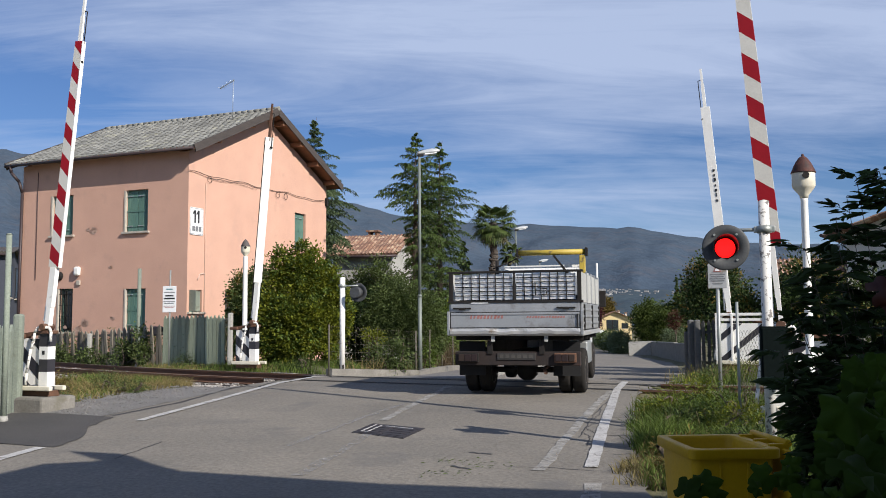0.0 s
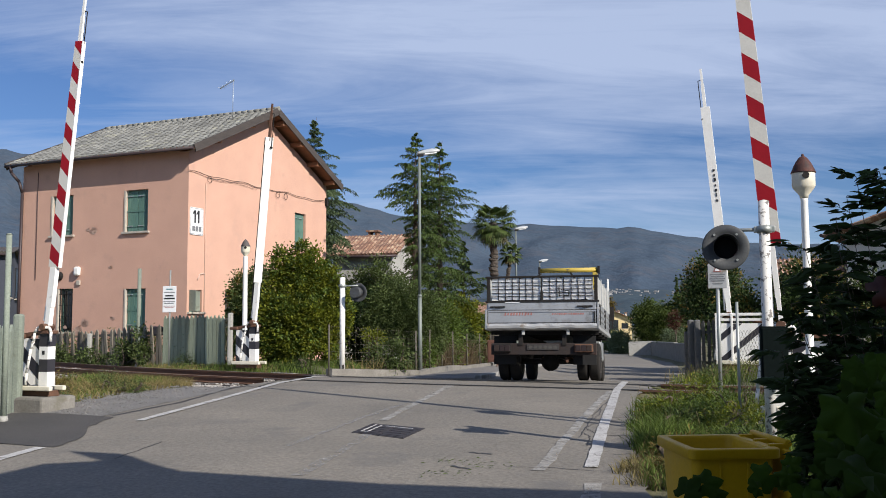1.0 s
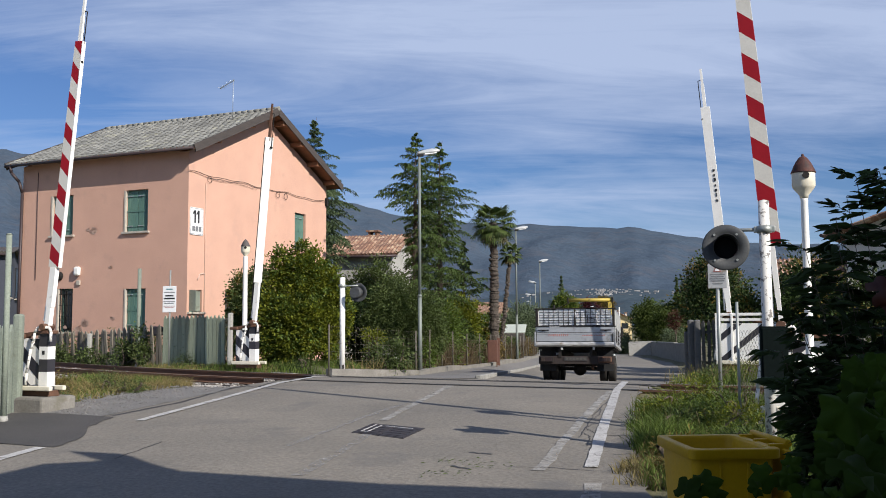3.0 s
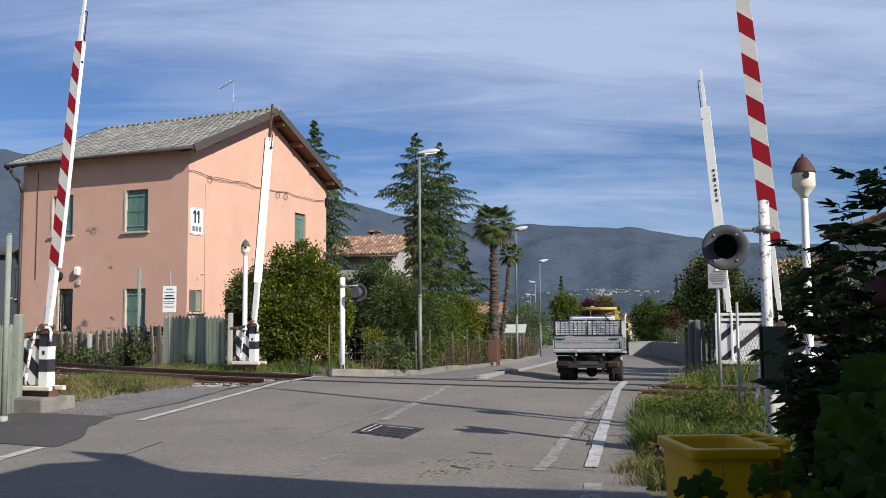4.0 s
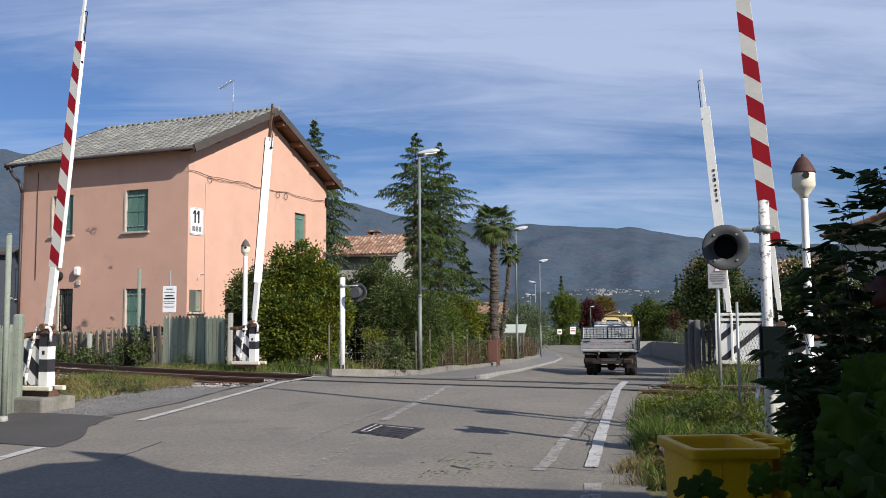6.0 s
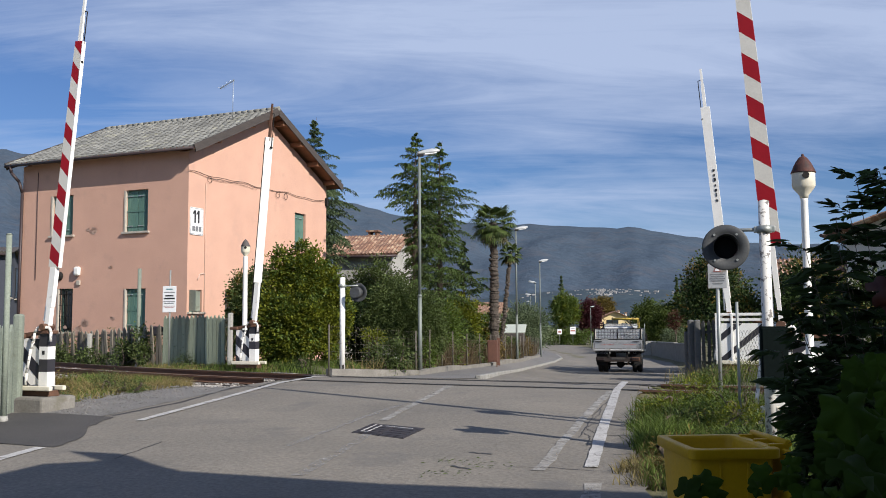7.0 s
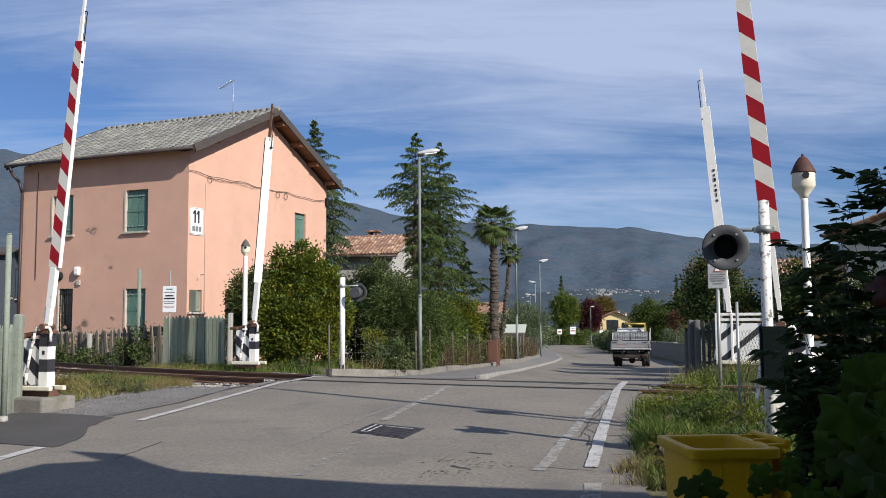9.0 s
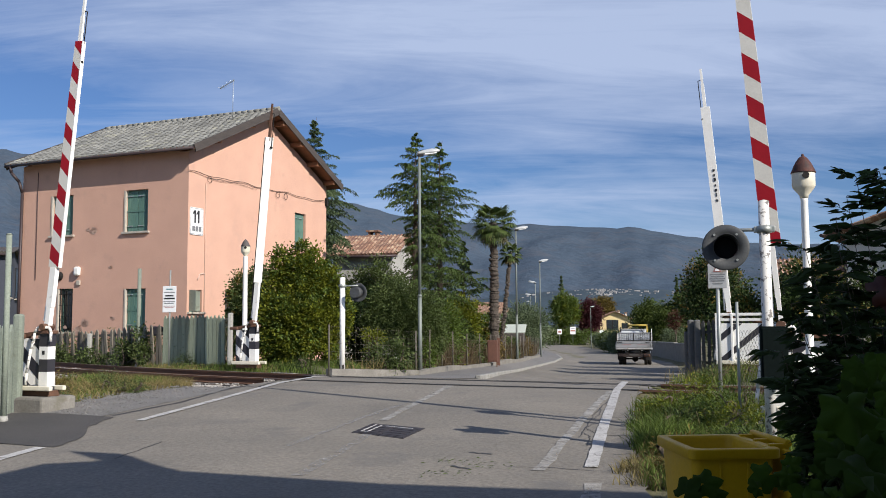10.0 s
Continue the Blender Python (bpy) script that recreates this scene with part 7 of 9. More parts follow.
# ---- fences, kerb, low wall ----
def picket_fence(name, line, height, spacing, width, material, label, posts=(), rails=(0.25, 0.8), pointed=True, post_mat="concrete", tilt=2.0, seed=1, rail_side=-1):
    """Pickets along a line of the plan (x, y), each a part."""
    r = np.random.default_rng(seed)
    x0, y0 = line[0]
    ob = thing(name, pose(x0, y0, ground(x0, y0)), label, "fence")
    bm = B()
    w = width / 2
    poly = ((-w, -0.05), (w, -0.05), (w, height - w * 1.7), (0, height), (-w, height - w * 1.7)) if pointed else ((-w, -0.05), (w, -0.05), (w, height - 0.02), (w - 0.02, height), (-w + 0.02, height), (-w, height - 0.02))
    add_prism(bm, poly, -0.018, 0.018)
    mesh = None
    for (ax, ay), (bx, by) in zip(line[:-1], line[1:]):
        L = math.hypot(bx - ax, by - ay)
        rot = math.degrees(math.atan2(by - ay, bx - ax))
        n = int(L / spacing)
        for i in range(n):
            t = (i + 0.5) / n
            x, y = ax + (bx - ax) * t, ay + (by - ay) * t
            m = pose(x - x0, y - y0, ground(x, y) - ground(x0, y0) + r.uniform(-0.03, 0.02), r.uniform(-tilt, tilt), r.uniform(-tilt, tilt), rot)
            if mesh is None:
                first = part("picket", bm, M[material], ob)
                first.matrix_basis = m
                mesh = first.data
            else:
                piece("picket", mesh, ob, m)
        for h in rails:
            bm2 = B()
            add_bar(bm2, (ax - x0, ay - y0, ground(ax, ay) - ground(x0, y0) + h * height), (bx - x0, by - y0, ground(bx, by) - ground(x0, y0) + h * height), 0.05, 0.07)
            rail = part("rail", bm2, M[material], ob)
            rail.location = (math.sin(math.radians(rot)) * -0.045 * rail_side, math.cos(math.radians(rot)) * 0.045 * rail_side, 0)
    for px, py, ph in posts:
        bm2 = B()
        add_box(bm2, (px - x0 - 0.07, py - y0 - 0.07, -0.1), (px - x0 + 0.07, py - y0 + 0.07, ph), bevel=0.035)
        p = part("post", bm2, M[post_mat], ob)
        p.location.z = ground(px, py) - ground(x0, y0)
    return ob


f0, f1, f2 = xy(5.1, 9.75), xy(5.3, 12.15), xy(5.9, 17.8)
picket_fence("picket_fence", [f0, f1], 1.45, 0.148, 0.138, "picket_green", "green-painted picket fence along the railway", [(*xy(5.0, 9.5), 1.5)], seed=3, tilt=0.6)
picket_fence("picket_fence", [f1, f2], 1.18, 0.15, 0.1, "picket_brown", "low weathered brown picket fence, overgrown", [(*xy(5.3, 12.9), 1.2), (*xy(5.5, 15.2), 1.1)], seed=4, tilt=4)
# posts and pales coloured dark for the shade they stand in
picket_fence("concrete_fence", [xy(6.75, -3.2), xy(6.5, -4.4)], 1.36, 0.135, 0.075, "concrete_shaded", "concrete paling fence by the gate, coloured dark for foliage shade", [(*xy(7.1, -2.82), 1.2), (*xy(6.85, -2.95), 1.46), (*xy(6.75, -3.12), 1.42)], post_mat="concrete_post_shaded", seed=5, tilt=1.5, rail_side=1)
picket_fence("concrete_fence", [(-6.6, 14.0), (-6.3, 11.9)], 1.35, 0.24, 0.13, "concrete_green", "mossy concrete paling fence beside the barrier", [(-6.57, 14.1, 1.5), (-6.42, 12.75, 1.55)], post_mat="concrete_green", seed=6, tilt=1.0)


def pole(name, x, y, h, r, material, label, category="pole"):
    ob = thing(name, pose(x, y, ground(x, y) - 0.02), label, category)
    bm = B()
    add_tube(bm, (0, 0, 0), (0, 0, h), r, r * 0.95, 12)
    add_tube(bm, (0, 0, h), (0, 0, h + 0.015), r * 1.1, r * 0.7, 12)
    part("shaft", bm, M[material], ob)
    bm = B()
    add_tube(bm, (0, 0, 0), (0, 0, 0.1), r * 1.7, r * 1.3, 12)
    part("collar", bm, M["concrete"], ob)
    return ob


pole("pole", -6.235, 13.0, 2.68, 0.042, "concrete_green", "pale green steel pole beside the concrete fence")
pole("pole", *xy(5.15, 12.95), 2.95, 0.06, "concrete_green", "grey-green wooden pole in the picket fence")
sx0, sy0 = xy(4.75, 11.45)
notice = thing("notice_sign", pose(sx0, sy0, ground(sx0, sy0), 0, 0, -10), "white notice board on a thin post by the fence", "sign")
bm = B()
add_tube(bm, (0, 0, 0), (0, 0, 2.8), 0.025, seg=8)
part("post", bm, M["grey_metal"], notice)
bm = B()
add_box(bm, (-0.21, -0.045, 1.58), (0.21, -0.027, 2.34), bevel=0.01)
panel = part("panel", bm, M["sign_white"], notice)
for z, w, h, mt in ((2.25, 0.2, 0.03, "bar_teal"), (2.16, 0.34, 0.02, "bar_grey"), (2.06, 0.26, 0.04, "ink"), (1.98, 0.34, 0.045, "ink"), (1.89, 0.36, 0.022, "bar_grey"), (1.84, 0.3, 0.022, "bar_grey"), (1.76, 0.34, 0.012, "bar_red"), (1.72, 0.28, 0.012, "bar_red")):
    bm = B()
    add_box(bm, (-w / 2, -0.05, z - h / 2), (w / 2, -0.046, z + h / 2))
    part("text_bar", bm, M[mt], panel)
bx0, by0 = xy(5.45, 12.5)
lb = thing("letter_box", pose(bx0, by0, ground(bx0, by0), 0, 0, -23), "dark rounded letter box on the fence", "letter box")
bm = B()
add_box(bm, (-0.17, -0.12, 0.86), (0.17, 0.12, 1.14), bevel=0.05)
part("box", bm, M["black_paint"], lb)
bm = B()
add_tube(bm, (0, 0, 0), (0, 0, 0.87), 0.03, seg=8)
part("stake", bm, M["dark_steel"], lb)

# pavement, kerb, low wall along the far left side of the road
WALL = [(x, y) for x, y, z in WALL_FOOT[1:]]


def along_line(line, d):
    out = []
    for (ax, ay), (bx, by) in zip(line[:-1], line[1:]):
        n = max(1, int(math.hypot(bx - ax, by - ay) / d))
        out += [(ax + (bx - ax) * i / n, ay + (by - ay) * i / n) for i in range(n)]
    return out + [line[-1]]


def wall_x(y):
    return lerp(FOOT_X, y)


rows = []
for x, y in along_line([(x, y) for x, y, z in KERB[1:]], 0.5):
    # the rows swing square to the kerb
    yl = y + 1.2 * ease((y - 19) / 3)
    xl = wall_x(yl) - 0.05
    zk, zl = lerp(KERB_Z, y) - 0.015, lerp(FOOT_Z, yl) - 0.01
    up = ease((y - 20.5) / 3)
    rows.append([(x + (xl - x) * i / 12, y + (yl - y) * i / 12, ground(x + (xl - x) * i / 12, y + (yl - y) * i / 12) * (1 - up) + 0.012 + up * max(zk + (zl - zk) * i / 12, ground(x + (xl - x) * i / 12, y + (yl - y) * i / 12) + 0.012)) for i in range(13)])
tagged(sheet("pavement", rows, M["asphalt_far"]), "narrow asphalt pavement behind a stone kerb", "pavement", kind="structure")
kerb = tagged(new("kerb"), "worn pale concrete kerb stones along the pavement", "kerb", kind="structure")
kl = along_line([(x, y) for x, y, z in KERB[1:10]], 0.99)
for (ax, ay), (bx, by) in zip(kl[:-1], kl[1:]):
    bm = B()
    p0, p1 = Vector((ax, ay, lerp(KERB_Z, ay) - 0.08)), Vector((bx, by, lerp(KERB_Z, by) - 0.08))
    d = (p1 - p0).normalized() * 0.01
    add_bar(bm, p0 + d, p1 - d, 0.16, 0.16)
    bmesh.ops.bevel(bm, geom=bm.edges[:], offset=0.015, segments=1, affect="EDGES")
    part("kerb_stone", bm, M["kerb_stone"], kerb)
low_wall = tagged(new("low_wall"), "low weathered concrete wall under the garden fence", "wall", kind="structure")
for (ax, ay), (bx, by) in zip(WALL[:6], WALL[1:6]):
    bm = B()
    n = max(1, int(math.hypot(bx - ax, by - ay) / 1.5))
    for i in range(n):
        p0 = (ax + (bx - ax) * i / n, ay + (by - ay) * i / n)
        p1 = (ax + (bx - ax) * (i + 1) / n, ay + (by - ay) * (i + 1) / n)
        add_bar(bm, (*p0, ground(*p0) + (0.1 if ax < -2 else 0.05)), (*p1, ground(*p1) + (0.1 if ax < -2 else 0.05)), 0.2, 0.3)
    part("wall_section", bm, M["concrete_old_or_shaded"], low_wall)
mesh_fence = tagged(new("mesh_fence"), "rusty wire mesh fence on thin posts over the low wall", "fence")
for i, (x, y) in enumerate(along_line(WALL[:6], 1.75)):
    bm = B()
    z = ground(x, y)
    add_tube(bm, (x, y, z - 0.05), (x, y, z + 1.3), 0.022, seg=8)
    part("post", bm, M["mesh_wire"], mesh_fence)
pts = along_line(WALL[:6], 1.75)
for (ax, ay), (bx, by) in zip(pts[:-1], pts[1:]):
    vs, fs = [], []
    L = math.hypot(bx - ax, by - ay)
    for k in range(6):
        z0 = 0.26 + k * 0.2
        vs += [(ax, ay, ground(ax, ay) + z0), (bx, by, ground(bx, by) + z0), (bx, by, ground(bx, by) + z0 + 0.004), (ax, ay, ground(ax, ay) + z0 + 0.004)]
    n = int(L / 0.2)
    for k in range(n):
        t = (k + 0.5) / n
        x, y = ax + (bx - ax) * t, ay + (by - ay) * t
        ex, ey = (bx - ax) / L * 0.0018, (by - ay) / L * 0.0018
        z = ground(x, y)
        vs += [(x - ex, y - ey, z + 0.26), (x + ex, y + ey, z + 0.26), (x + ex, y + ey, z + 1.27), (x - ex, y - ey, z + 1.27)]
    fs = [(i, i + 1, i + 2, i + 3) for i in range(0, len(vs), 4)]
    me = bpy.data.meshes.new("mesh_panel")
    me.from_pydata(vs, [], fs)
    me.materials.append(M["mesh_wire"])
    o = new("mesh_panel", me)
    o.parent = mesh_fence
# rusty utility cabinet in the fence
cb = thing("utility_cabinet", pose(1.9, 35.35, ground(1.9, 35.35) + 0.05, 0, 0, -8), "rust-brown steel cabinet on legs beside the pavement", "cabinet")
bm = B()
add_box(bm, (-0.19, -0.15, 0.22), (0.19, 0.15, 1.05), bevel=0.01)
body = part("body", bm, M["weathered_brown"], cb)
bm = B()
add_box(bm, (-0.16, -0.165, 0.26), (0.16, -0.151, 1.01), bevel=0.005)
part("door", bm, M["weathered_brown"], body)
for x in (-0.16, 0.16):
    bm = B()
    add_box(bm, (x - 0.02, -0.02, -0.1), (x + 0.02, 0.02, 0.23))
    part("leg", bm, M["rust"], cb)
pp = thing("gate_post", pose(2.2, 36.6, ground(2.2, 36.6)), "rusty square post beside the cabinet", "post")
bm = B()
add_box(bm, (-0.05, -0.05, 0), (0.05, 0.05, 1.15), bevel=0.01)
part("shaft", bm, M["weathered_brown"], pp)
bm = B()
add_box(bm, (-0.06, -0.08, 0.95), (0.06, -0.052, 1.2), bevel=0.005)
part("plate", bm, M["weathered_brown"], pp)


# ---- street lamps ----
def street_lamp(x, y, top, head_yaw, label, s=1.0):
    z = ground(x, y) - 0.02
    h = top - z
    ob = thing("street_lamp", pose(x, y, z), label, "street lamp", "street lamps along the road")
    bm = B()
    add_tube(bm, (0, 0, 0), (0, 0, h * 0.35), 0.065 * s, 0.055 * s, 12)
    add_tube(bm, (0, 0, h * 0.35), (0, 0, h - 0.1), 0.045 * s, 0.035 * s, 12)
    part("column", bm, M["lamp_post"], ob)
    bm = B()
    add_tube(bm, (0, 0, h * 0.35 - 0.02), (0, 0, h * 0.35 + 0.05), 0.075 * s, 0.06 * s, 12)
    part("joint_ring", bm, M["lamp_post"], ob)
    head = pose(0, 0, h - 0.1, 0, -9, head_yaw)
    bm = B()
    prof = ((-0.06, 0.05, 0.04), (0.0, 0.075, 0.06), (0.15, 0.1, 0.085), (0.38, 0.13, 0.1), (0.52, 0.12, 0.08), (0.6, 0.07, 0.045))
    rings = []
    for px, w, t in prof:
        rings.append([bm.verts.new(head @ Vector((px, w * c, 0.03 + t * q))) for c, q in ((-1, -0.2), (-0.75, 0.55), (0, 1), (0.75, 0.55), (1, -0.2), (0.7, -0.5), (-0.7, -0.5))])
    for a, b in zip(rings[:-1], rings[1:]):
        for i in range(7):
            f = bm.faces.new((a[i], a[(i + 1) % 7], b[(i + 1) % 7], b[i]))
            f.smooth = True
    bm.faces.new(rings[0]), bm.faces.new(rings[-1][::-1])
    bmesh.ops.recalc_face_normals(bm, faces=bm.faces)
    hd = part("lantern", bm, M["lamp_grey"], ob)
    bm = B()
    add_box(bm, (0.15, -0.09, -0.045), (0.5, 0.09, 0.0), head, bevel=0.01)
    part("lens", bm, M["sign_white"], hd)
    bm = B()
    add_box(bm, (-0.05, -0.055, -0.07), (0.12, 0.055, 0.05), head, bevel=0.01)
    part("bracket", bm, M["dark_steel"], hd)
    return ob


street_lamp(-0.67, 26.0, 6.12, 8, "tall grey street lamp behind the low wall")
street_lamp(3.48, 43.2, 5.68, 10, "grey street lamp further along the pavement")
street_lamp(6.43, 60.4, 5.29, 10, "grey street lamp before the bend")
street_lamp(7.9, 78.0, 4.65, 170, "distant grey street lamp")
street_lamp(9.6, 100.0, 4.25, 170, "distant grey street lamp")
street_lamp(12.3, 128.0, 4.1, 170, "far grey street lamp by the bend")
# far road signs
def road_sign(x, y, z0, w, h, material, label, top=None, bars=()):
    z = ground(x, y)
    ob = thing("road_sign", pose(x, y, z), label, "sign")
    bm = B()
    add_tube(bm, (0, 0, 0), (0, 0, z0 + h), 0.035, seg=8)
    part("post", bm, M["grey_metal"], ob)
    bm = B()
    add_box(bm, (-w / 2, -0.06, z0), (w / 2, -0.04, z0 + h), bevel=0.01)
    p = part("panel", bm, M[material], ob)
    for a, b, c, d, mt in bars:
        bm = B()
        add_box(bm, (a * w, -0.066, z0 + c * h), (b * w, -0.061, z0 + d * h))
        part("mark", bm, M[mt], p)
    return ob


road_sign(23.4, 165.0, 1.95, 1.0, 1.33, "sign_white", "white road sign with a red band by the bend", bars=((-0.42, 0.42, 0.38, 0.6, "bar_red"), (-0.3, 0.3, 0.72, 0.8, "bar_grey")))
road_sign(21.0, 165.0, 2.0, 0.8, 0.9, "sign_white", "small round-cornered road sign by the bend", bars=((-0.3, 0.3, 0.3, 0.7, "bar_red"),))
road_sign(23.3, 134.0, 2.35, 0.75, 0.36, "sign_white", "small white street sign by the hedge")
street_lamp(22.0, 136.0, 3.5, 0, "grey street lamp on the outer side of the bend")

# ---- concrete walls right of the bend ----
cw = tagged(new("concrete_wall"), "pale concrete garden wall by the bend", "wall", kind="structure")
for (ax, ay), (bx, by), h in (((18.6, 91.7), (20.9, 91.3), 1.3), ((20.8, 91.1), (17.3, 68.0), 1.25), ((17.3, 68.0), (15.2, 54.0), 1.2)):
    bm = B()
    za, zb = ground(ax, ay), ground(bx, by)
    add_bar(bm, (ax, ay, za + h / 2 - 0.1), (bx, by, zb + h / 2 - 0.1), 0.2, h + 0.2)
    # sections turned from the sun take the darker concrete for their shade
    part("wall_section", bm, M["concrete" if ay > 91.5 else "concrete_old_or_shaded"], cw)
    bm = B()
    add_bar(bm, (ax, ay, za + h + 0.03), (bx, by, zb + h + 0.03), 0.26, 0.06)
    part("coping", bm, M["concrete"], cw)


# ---- other houses ----
def villa(x, y, yaw, L, W, eave, ridge, wall_mat, roof_mat, label, windows=(), chimneys=(), over=0.45, z=None):
    """A gabled house: x along its length, from the middle; windows: side ('f' front, 'r' right, 'l' left), offset, sill, w, h."""
    zb = ground(x, y) if z is None else z
    ob = thing("house", pose(x, y, zb - 0.1, 0, 0, yaw), label, "house")
    bm = B()
    add_prism(bm, ((-W / 2, -0.3), (W / 2, -0.3), (W / 2, eave), (0, ridge - 0.1), (-W / 2, eave)), -L / 2, L / 2, Matrix(((0, 1, 0, 0), (1, 0, 0, 0), (0, 0, 1, 0), (0, 0, 0, 1))))
    part("wall", bm, M[wall_mat], ob)
    run = W / 2 + over
    k = (ridge - eave) / (W / 2)
    for sgn in (-1, 1):
        vs, fs = [], []
        ncol, nrow = max(4, int((L + 2 * over) / 0.2)), max(3, int(run / 0.45))
        for j in range(nrow + 1):
            for i in range(ncol * 2 + 1):
                px = -L / 2 - over + (L + 2 * over) * i / (ncol * 2)
                u = run * j / nrow
                vs.append((px, sgn * u, ridge - u * k + (0.035 if i % 2 else -0.02) + 0.008 * rng.normal()))
        n = ncol * 2 + 1
        fs = [(j * n + i, j * n + i + 1, (j + 1) * n + i + 1, (j + 1) * n + i) for j in range(nrow) for i in range(n - 1)]
        me = bpy.data.meshes.new("roof")
        me.from_pydata(vs, [], fs)
        me.materials.append(M[roof_mat])
        bmr = B()
        bmr.from_mesh(me)
        bmesh.ops.solidify(bmr, geom=bmr.faces[:], thickness=0.12)
        bmr.to_mesh(me)
        bmr.free()
        r = new("roof", me)
        r.parent = ob
        bm = B()
        add_tube(bm, (-L / 2 - over, sgn * (run + 0.05), ridge - run * k - 0.03), (L / 2 + over, sgn * (run + 0.05), ridge - run * k - 0.03), 0.07, seg=8)
        part("gutter", bm, M["gutter"], r)
    for cx, cy, h in chimneys:
        bm = B()
        add_box(bm, (cx - 0.25, cy - 0.25, eave), (cx + 0.25, cy + 0.25, h), bevel=0.02)
        ch = part("chimney", bm, M["stucco_white"], ob)
        bm = B()
        add_box(bm, (cx - 0.34, cy - 0.34, h), (cx + 0.34, cy + 0.34, h + 0.08))
        for a in (-0.2, 0.2):
            add_box(bm, (cx + a - 0.06, cy - 0.25, h + 0.08), (cx + a + 0.06, cy + 0.25, h + 0.28))
        add_box(bm, (cx - 0.36, cy - 0.36, h + 0.28), (cx + 0.36, cy + 0.36, h + 0.36))
        part("cowl", bm, M[roof_mat], ch)
    for side, off, sill, w, h in windows:
        m = {"f": Matrix(((1, 0, 0, off), (0, 1, 0, -W / 2), (0, 0, 1, sill), (0, 0, 0, 1))), "r": Matrix(((0, -1, 0, L / 2), (1, 0, 0, off), (0, 0, 1, sill), (0, 0, 0, 1))), "l": Matrix(((0, 1, 0, -L / 2), (-1, 0, 0, off), (0, 0, 1, sill), (0, 0, 0, 1)))}[side]
        bm = B()
        add_box(bm, (-w / 2, -0.03, 0), (w / 2, 0.05, h))
        wn_ = part("window", bm, M["dark_steel"], ob)
        wn_.matrix_basis = m
        bm = B()
        add_box(bm, (-w / 2 - 0.06, -0.12, -0.08), (w / 2 + 0.06, 0.02, -0.0))
        part("sill", bm, M["stone_trim"], wn_)
        bm = B()
        for sg in (-1, 1):
            add_box(bm, (sg * w * 0.25 - w * 0.2, -0.05, 0.06), (sg * w * 0.25 + w * 0.2, -0.031, h - 0.06))
        part("pane", bm, M["window_glass"], wn_)
    return ob


villa(-3.75, 50.5, -14, 3.3, 4.6, 5.75, 6.8, "concrete", "terracotta", "pale house with a brown clay tile roof behind the trees", [("f", 0.8, 2.9, 0.9, 1.2), ("r", -0.6, 3.0, 0.7, 1.1)], [(-0.2, 0.3, 6.85)], 0.4)
villa(43.9, 236, 84, 9.0, 8.6, 5.5, 7.35, "cream_wall", "terracotta", "yellow bungalow with a brown tile roof past the bend", [("l", 0.5, 2.6, 3.0, 2.6), ("l", -2.6, 3.0, 1.6, 1.4)], [(-1.5, -1.4, 7.3), (1.0, -3.4, 6.8)], 0.9, z=-3.4)
villa(19.6, 41.5, -18, 7.5, 7.0, 3.7, 5.0, "stucco_white", "terracotta", "white house with a low red tile roof behind the garden", [("f", -1.5, 1.6, 1.2, 1.4), ("f", 1.5, 1.6, 1.2, 1.4)], [], 0.5)
villa(21.7, 37.0, 55, 9.0, 8.0, 5.7, 7.0, "stucco_white", "terracotta", "tall white house with green shutters behind the shrub", [("f", -2.0, 3.6, 1.0, 1.5), ("f", 1.0, 3.6, 1.0, 1.5), ("f", -2.0, 0.9, 1.0, 1.5), ("f", 1.0, 0.9, 1.0, 1.5)], [], 0.7)
villa(-31.5, 56, 20, 9, 9, 5.9, 6.5, "grey_wall", "dark_wood", "dark grey house half hidden behind the railway house", [("r", -1.5, 3.4, 1.4, 2.0), ("r", 2.0, 3.4, 1.4, 2.0), ("f", 2.5, 3.2, 1.6, 2.2)], [], 0.3)
villa(6.9, 160, 8, 7, 8, 5.8, 7.6, "stucco_white", "terracotta", "distant white house above the hedge", [("f", -1.5, 3.2, 1.0, 1.4), ("f", 1.5, 3.2, 1.0, 1.4)], [], 0.6)
shed = thing("garden_shed", pose(3.95, 51.0, ground(3.95, 51.0), 0, 0, -8), "low pale sheet-roofed shed behind the fence", "shed")
bm = B()
add_box(bm, (-0.55, -0.8, 0), (0.55, 0.8, 1.5), bevel=0.02)
part("wall", bm, M["dark_wood"], shed)
bm = B()
add_prism(bm, ((-0.9, 0), (0.9, 0), (0.9, 0.06), (-0.9, 0.06)), -0.65, 0.65, pose(0, 0.1, 1.7, 0, 0, 90) @ pose(0, 0, 0, 0, -14, 0))
part("roof", bm, M["shed_sheet"], shed)
# village on the far hillside
vil = tagged(new("hill_village"), "scatter of tiny pale houses at the mountain's foot", "village", kind="stuff")
bm = B()
r_ = np.random.default_rng(77)
def cottage(b, d, w, dep, h):
    z = lerp(FOOTHILL, b) * ((d - 800) / 700) ** 0.8 - 6
    m = pose(math.sin(radians(b)) * d, math.cos(radians(b)) * d, z, 0, 0, -b + r_.uniform(-25, 25))
    add_box(bm, (-w / 2, -dep / 2, -4), (w / 2, dep / 2, h), m)


for _ in range(110):
    cottage(r_.normal(10.3, 1.0) if r_.random() < 0.7 else r_.uniform(4, 15), r_.uniform(1230, 1480), r_.uniform(1.2, 2.9), 3, r_.uniform(0.5, 1.4))
for b, d, w in ((12.05, 1400, 11), (12.6, 1390, 8), (13.2, 1395, 9), (11.4, 1380, 6), (5.7, 1400, 7), (6.6, 1420, 5), (9.0, 1440, 6)):
    cottage(b, d, w * 0.75, 5, 1.7)
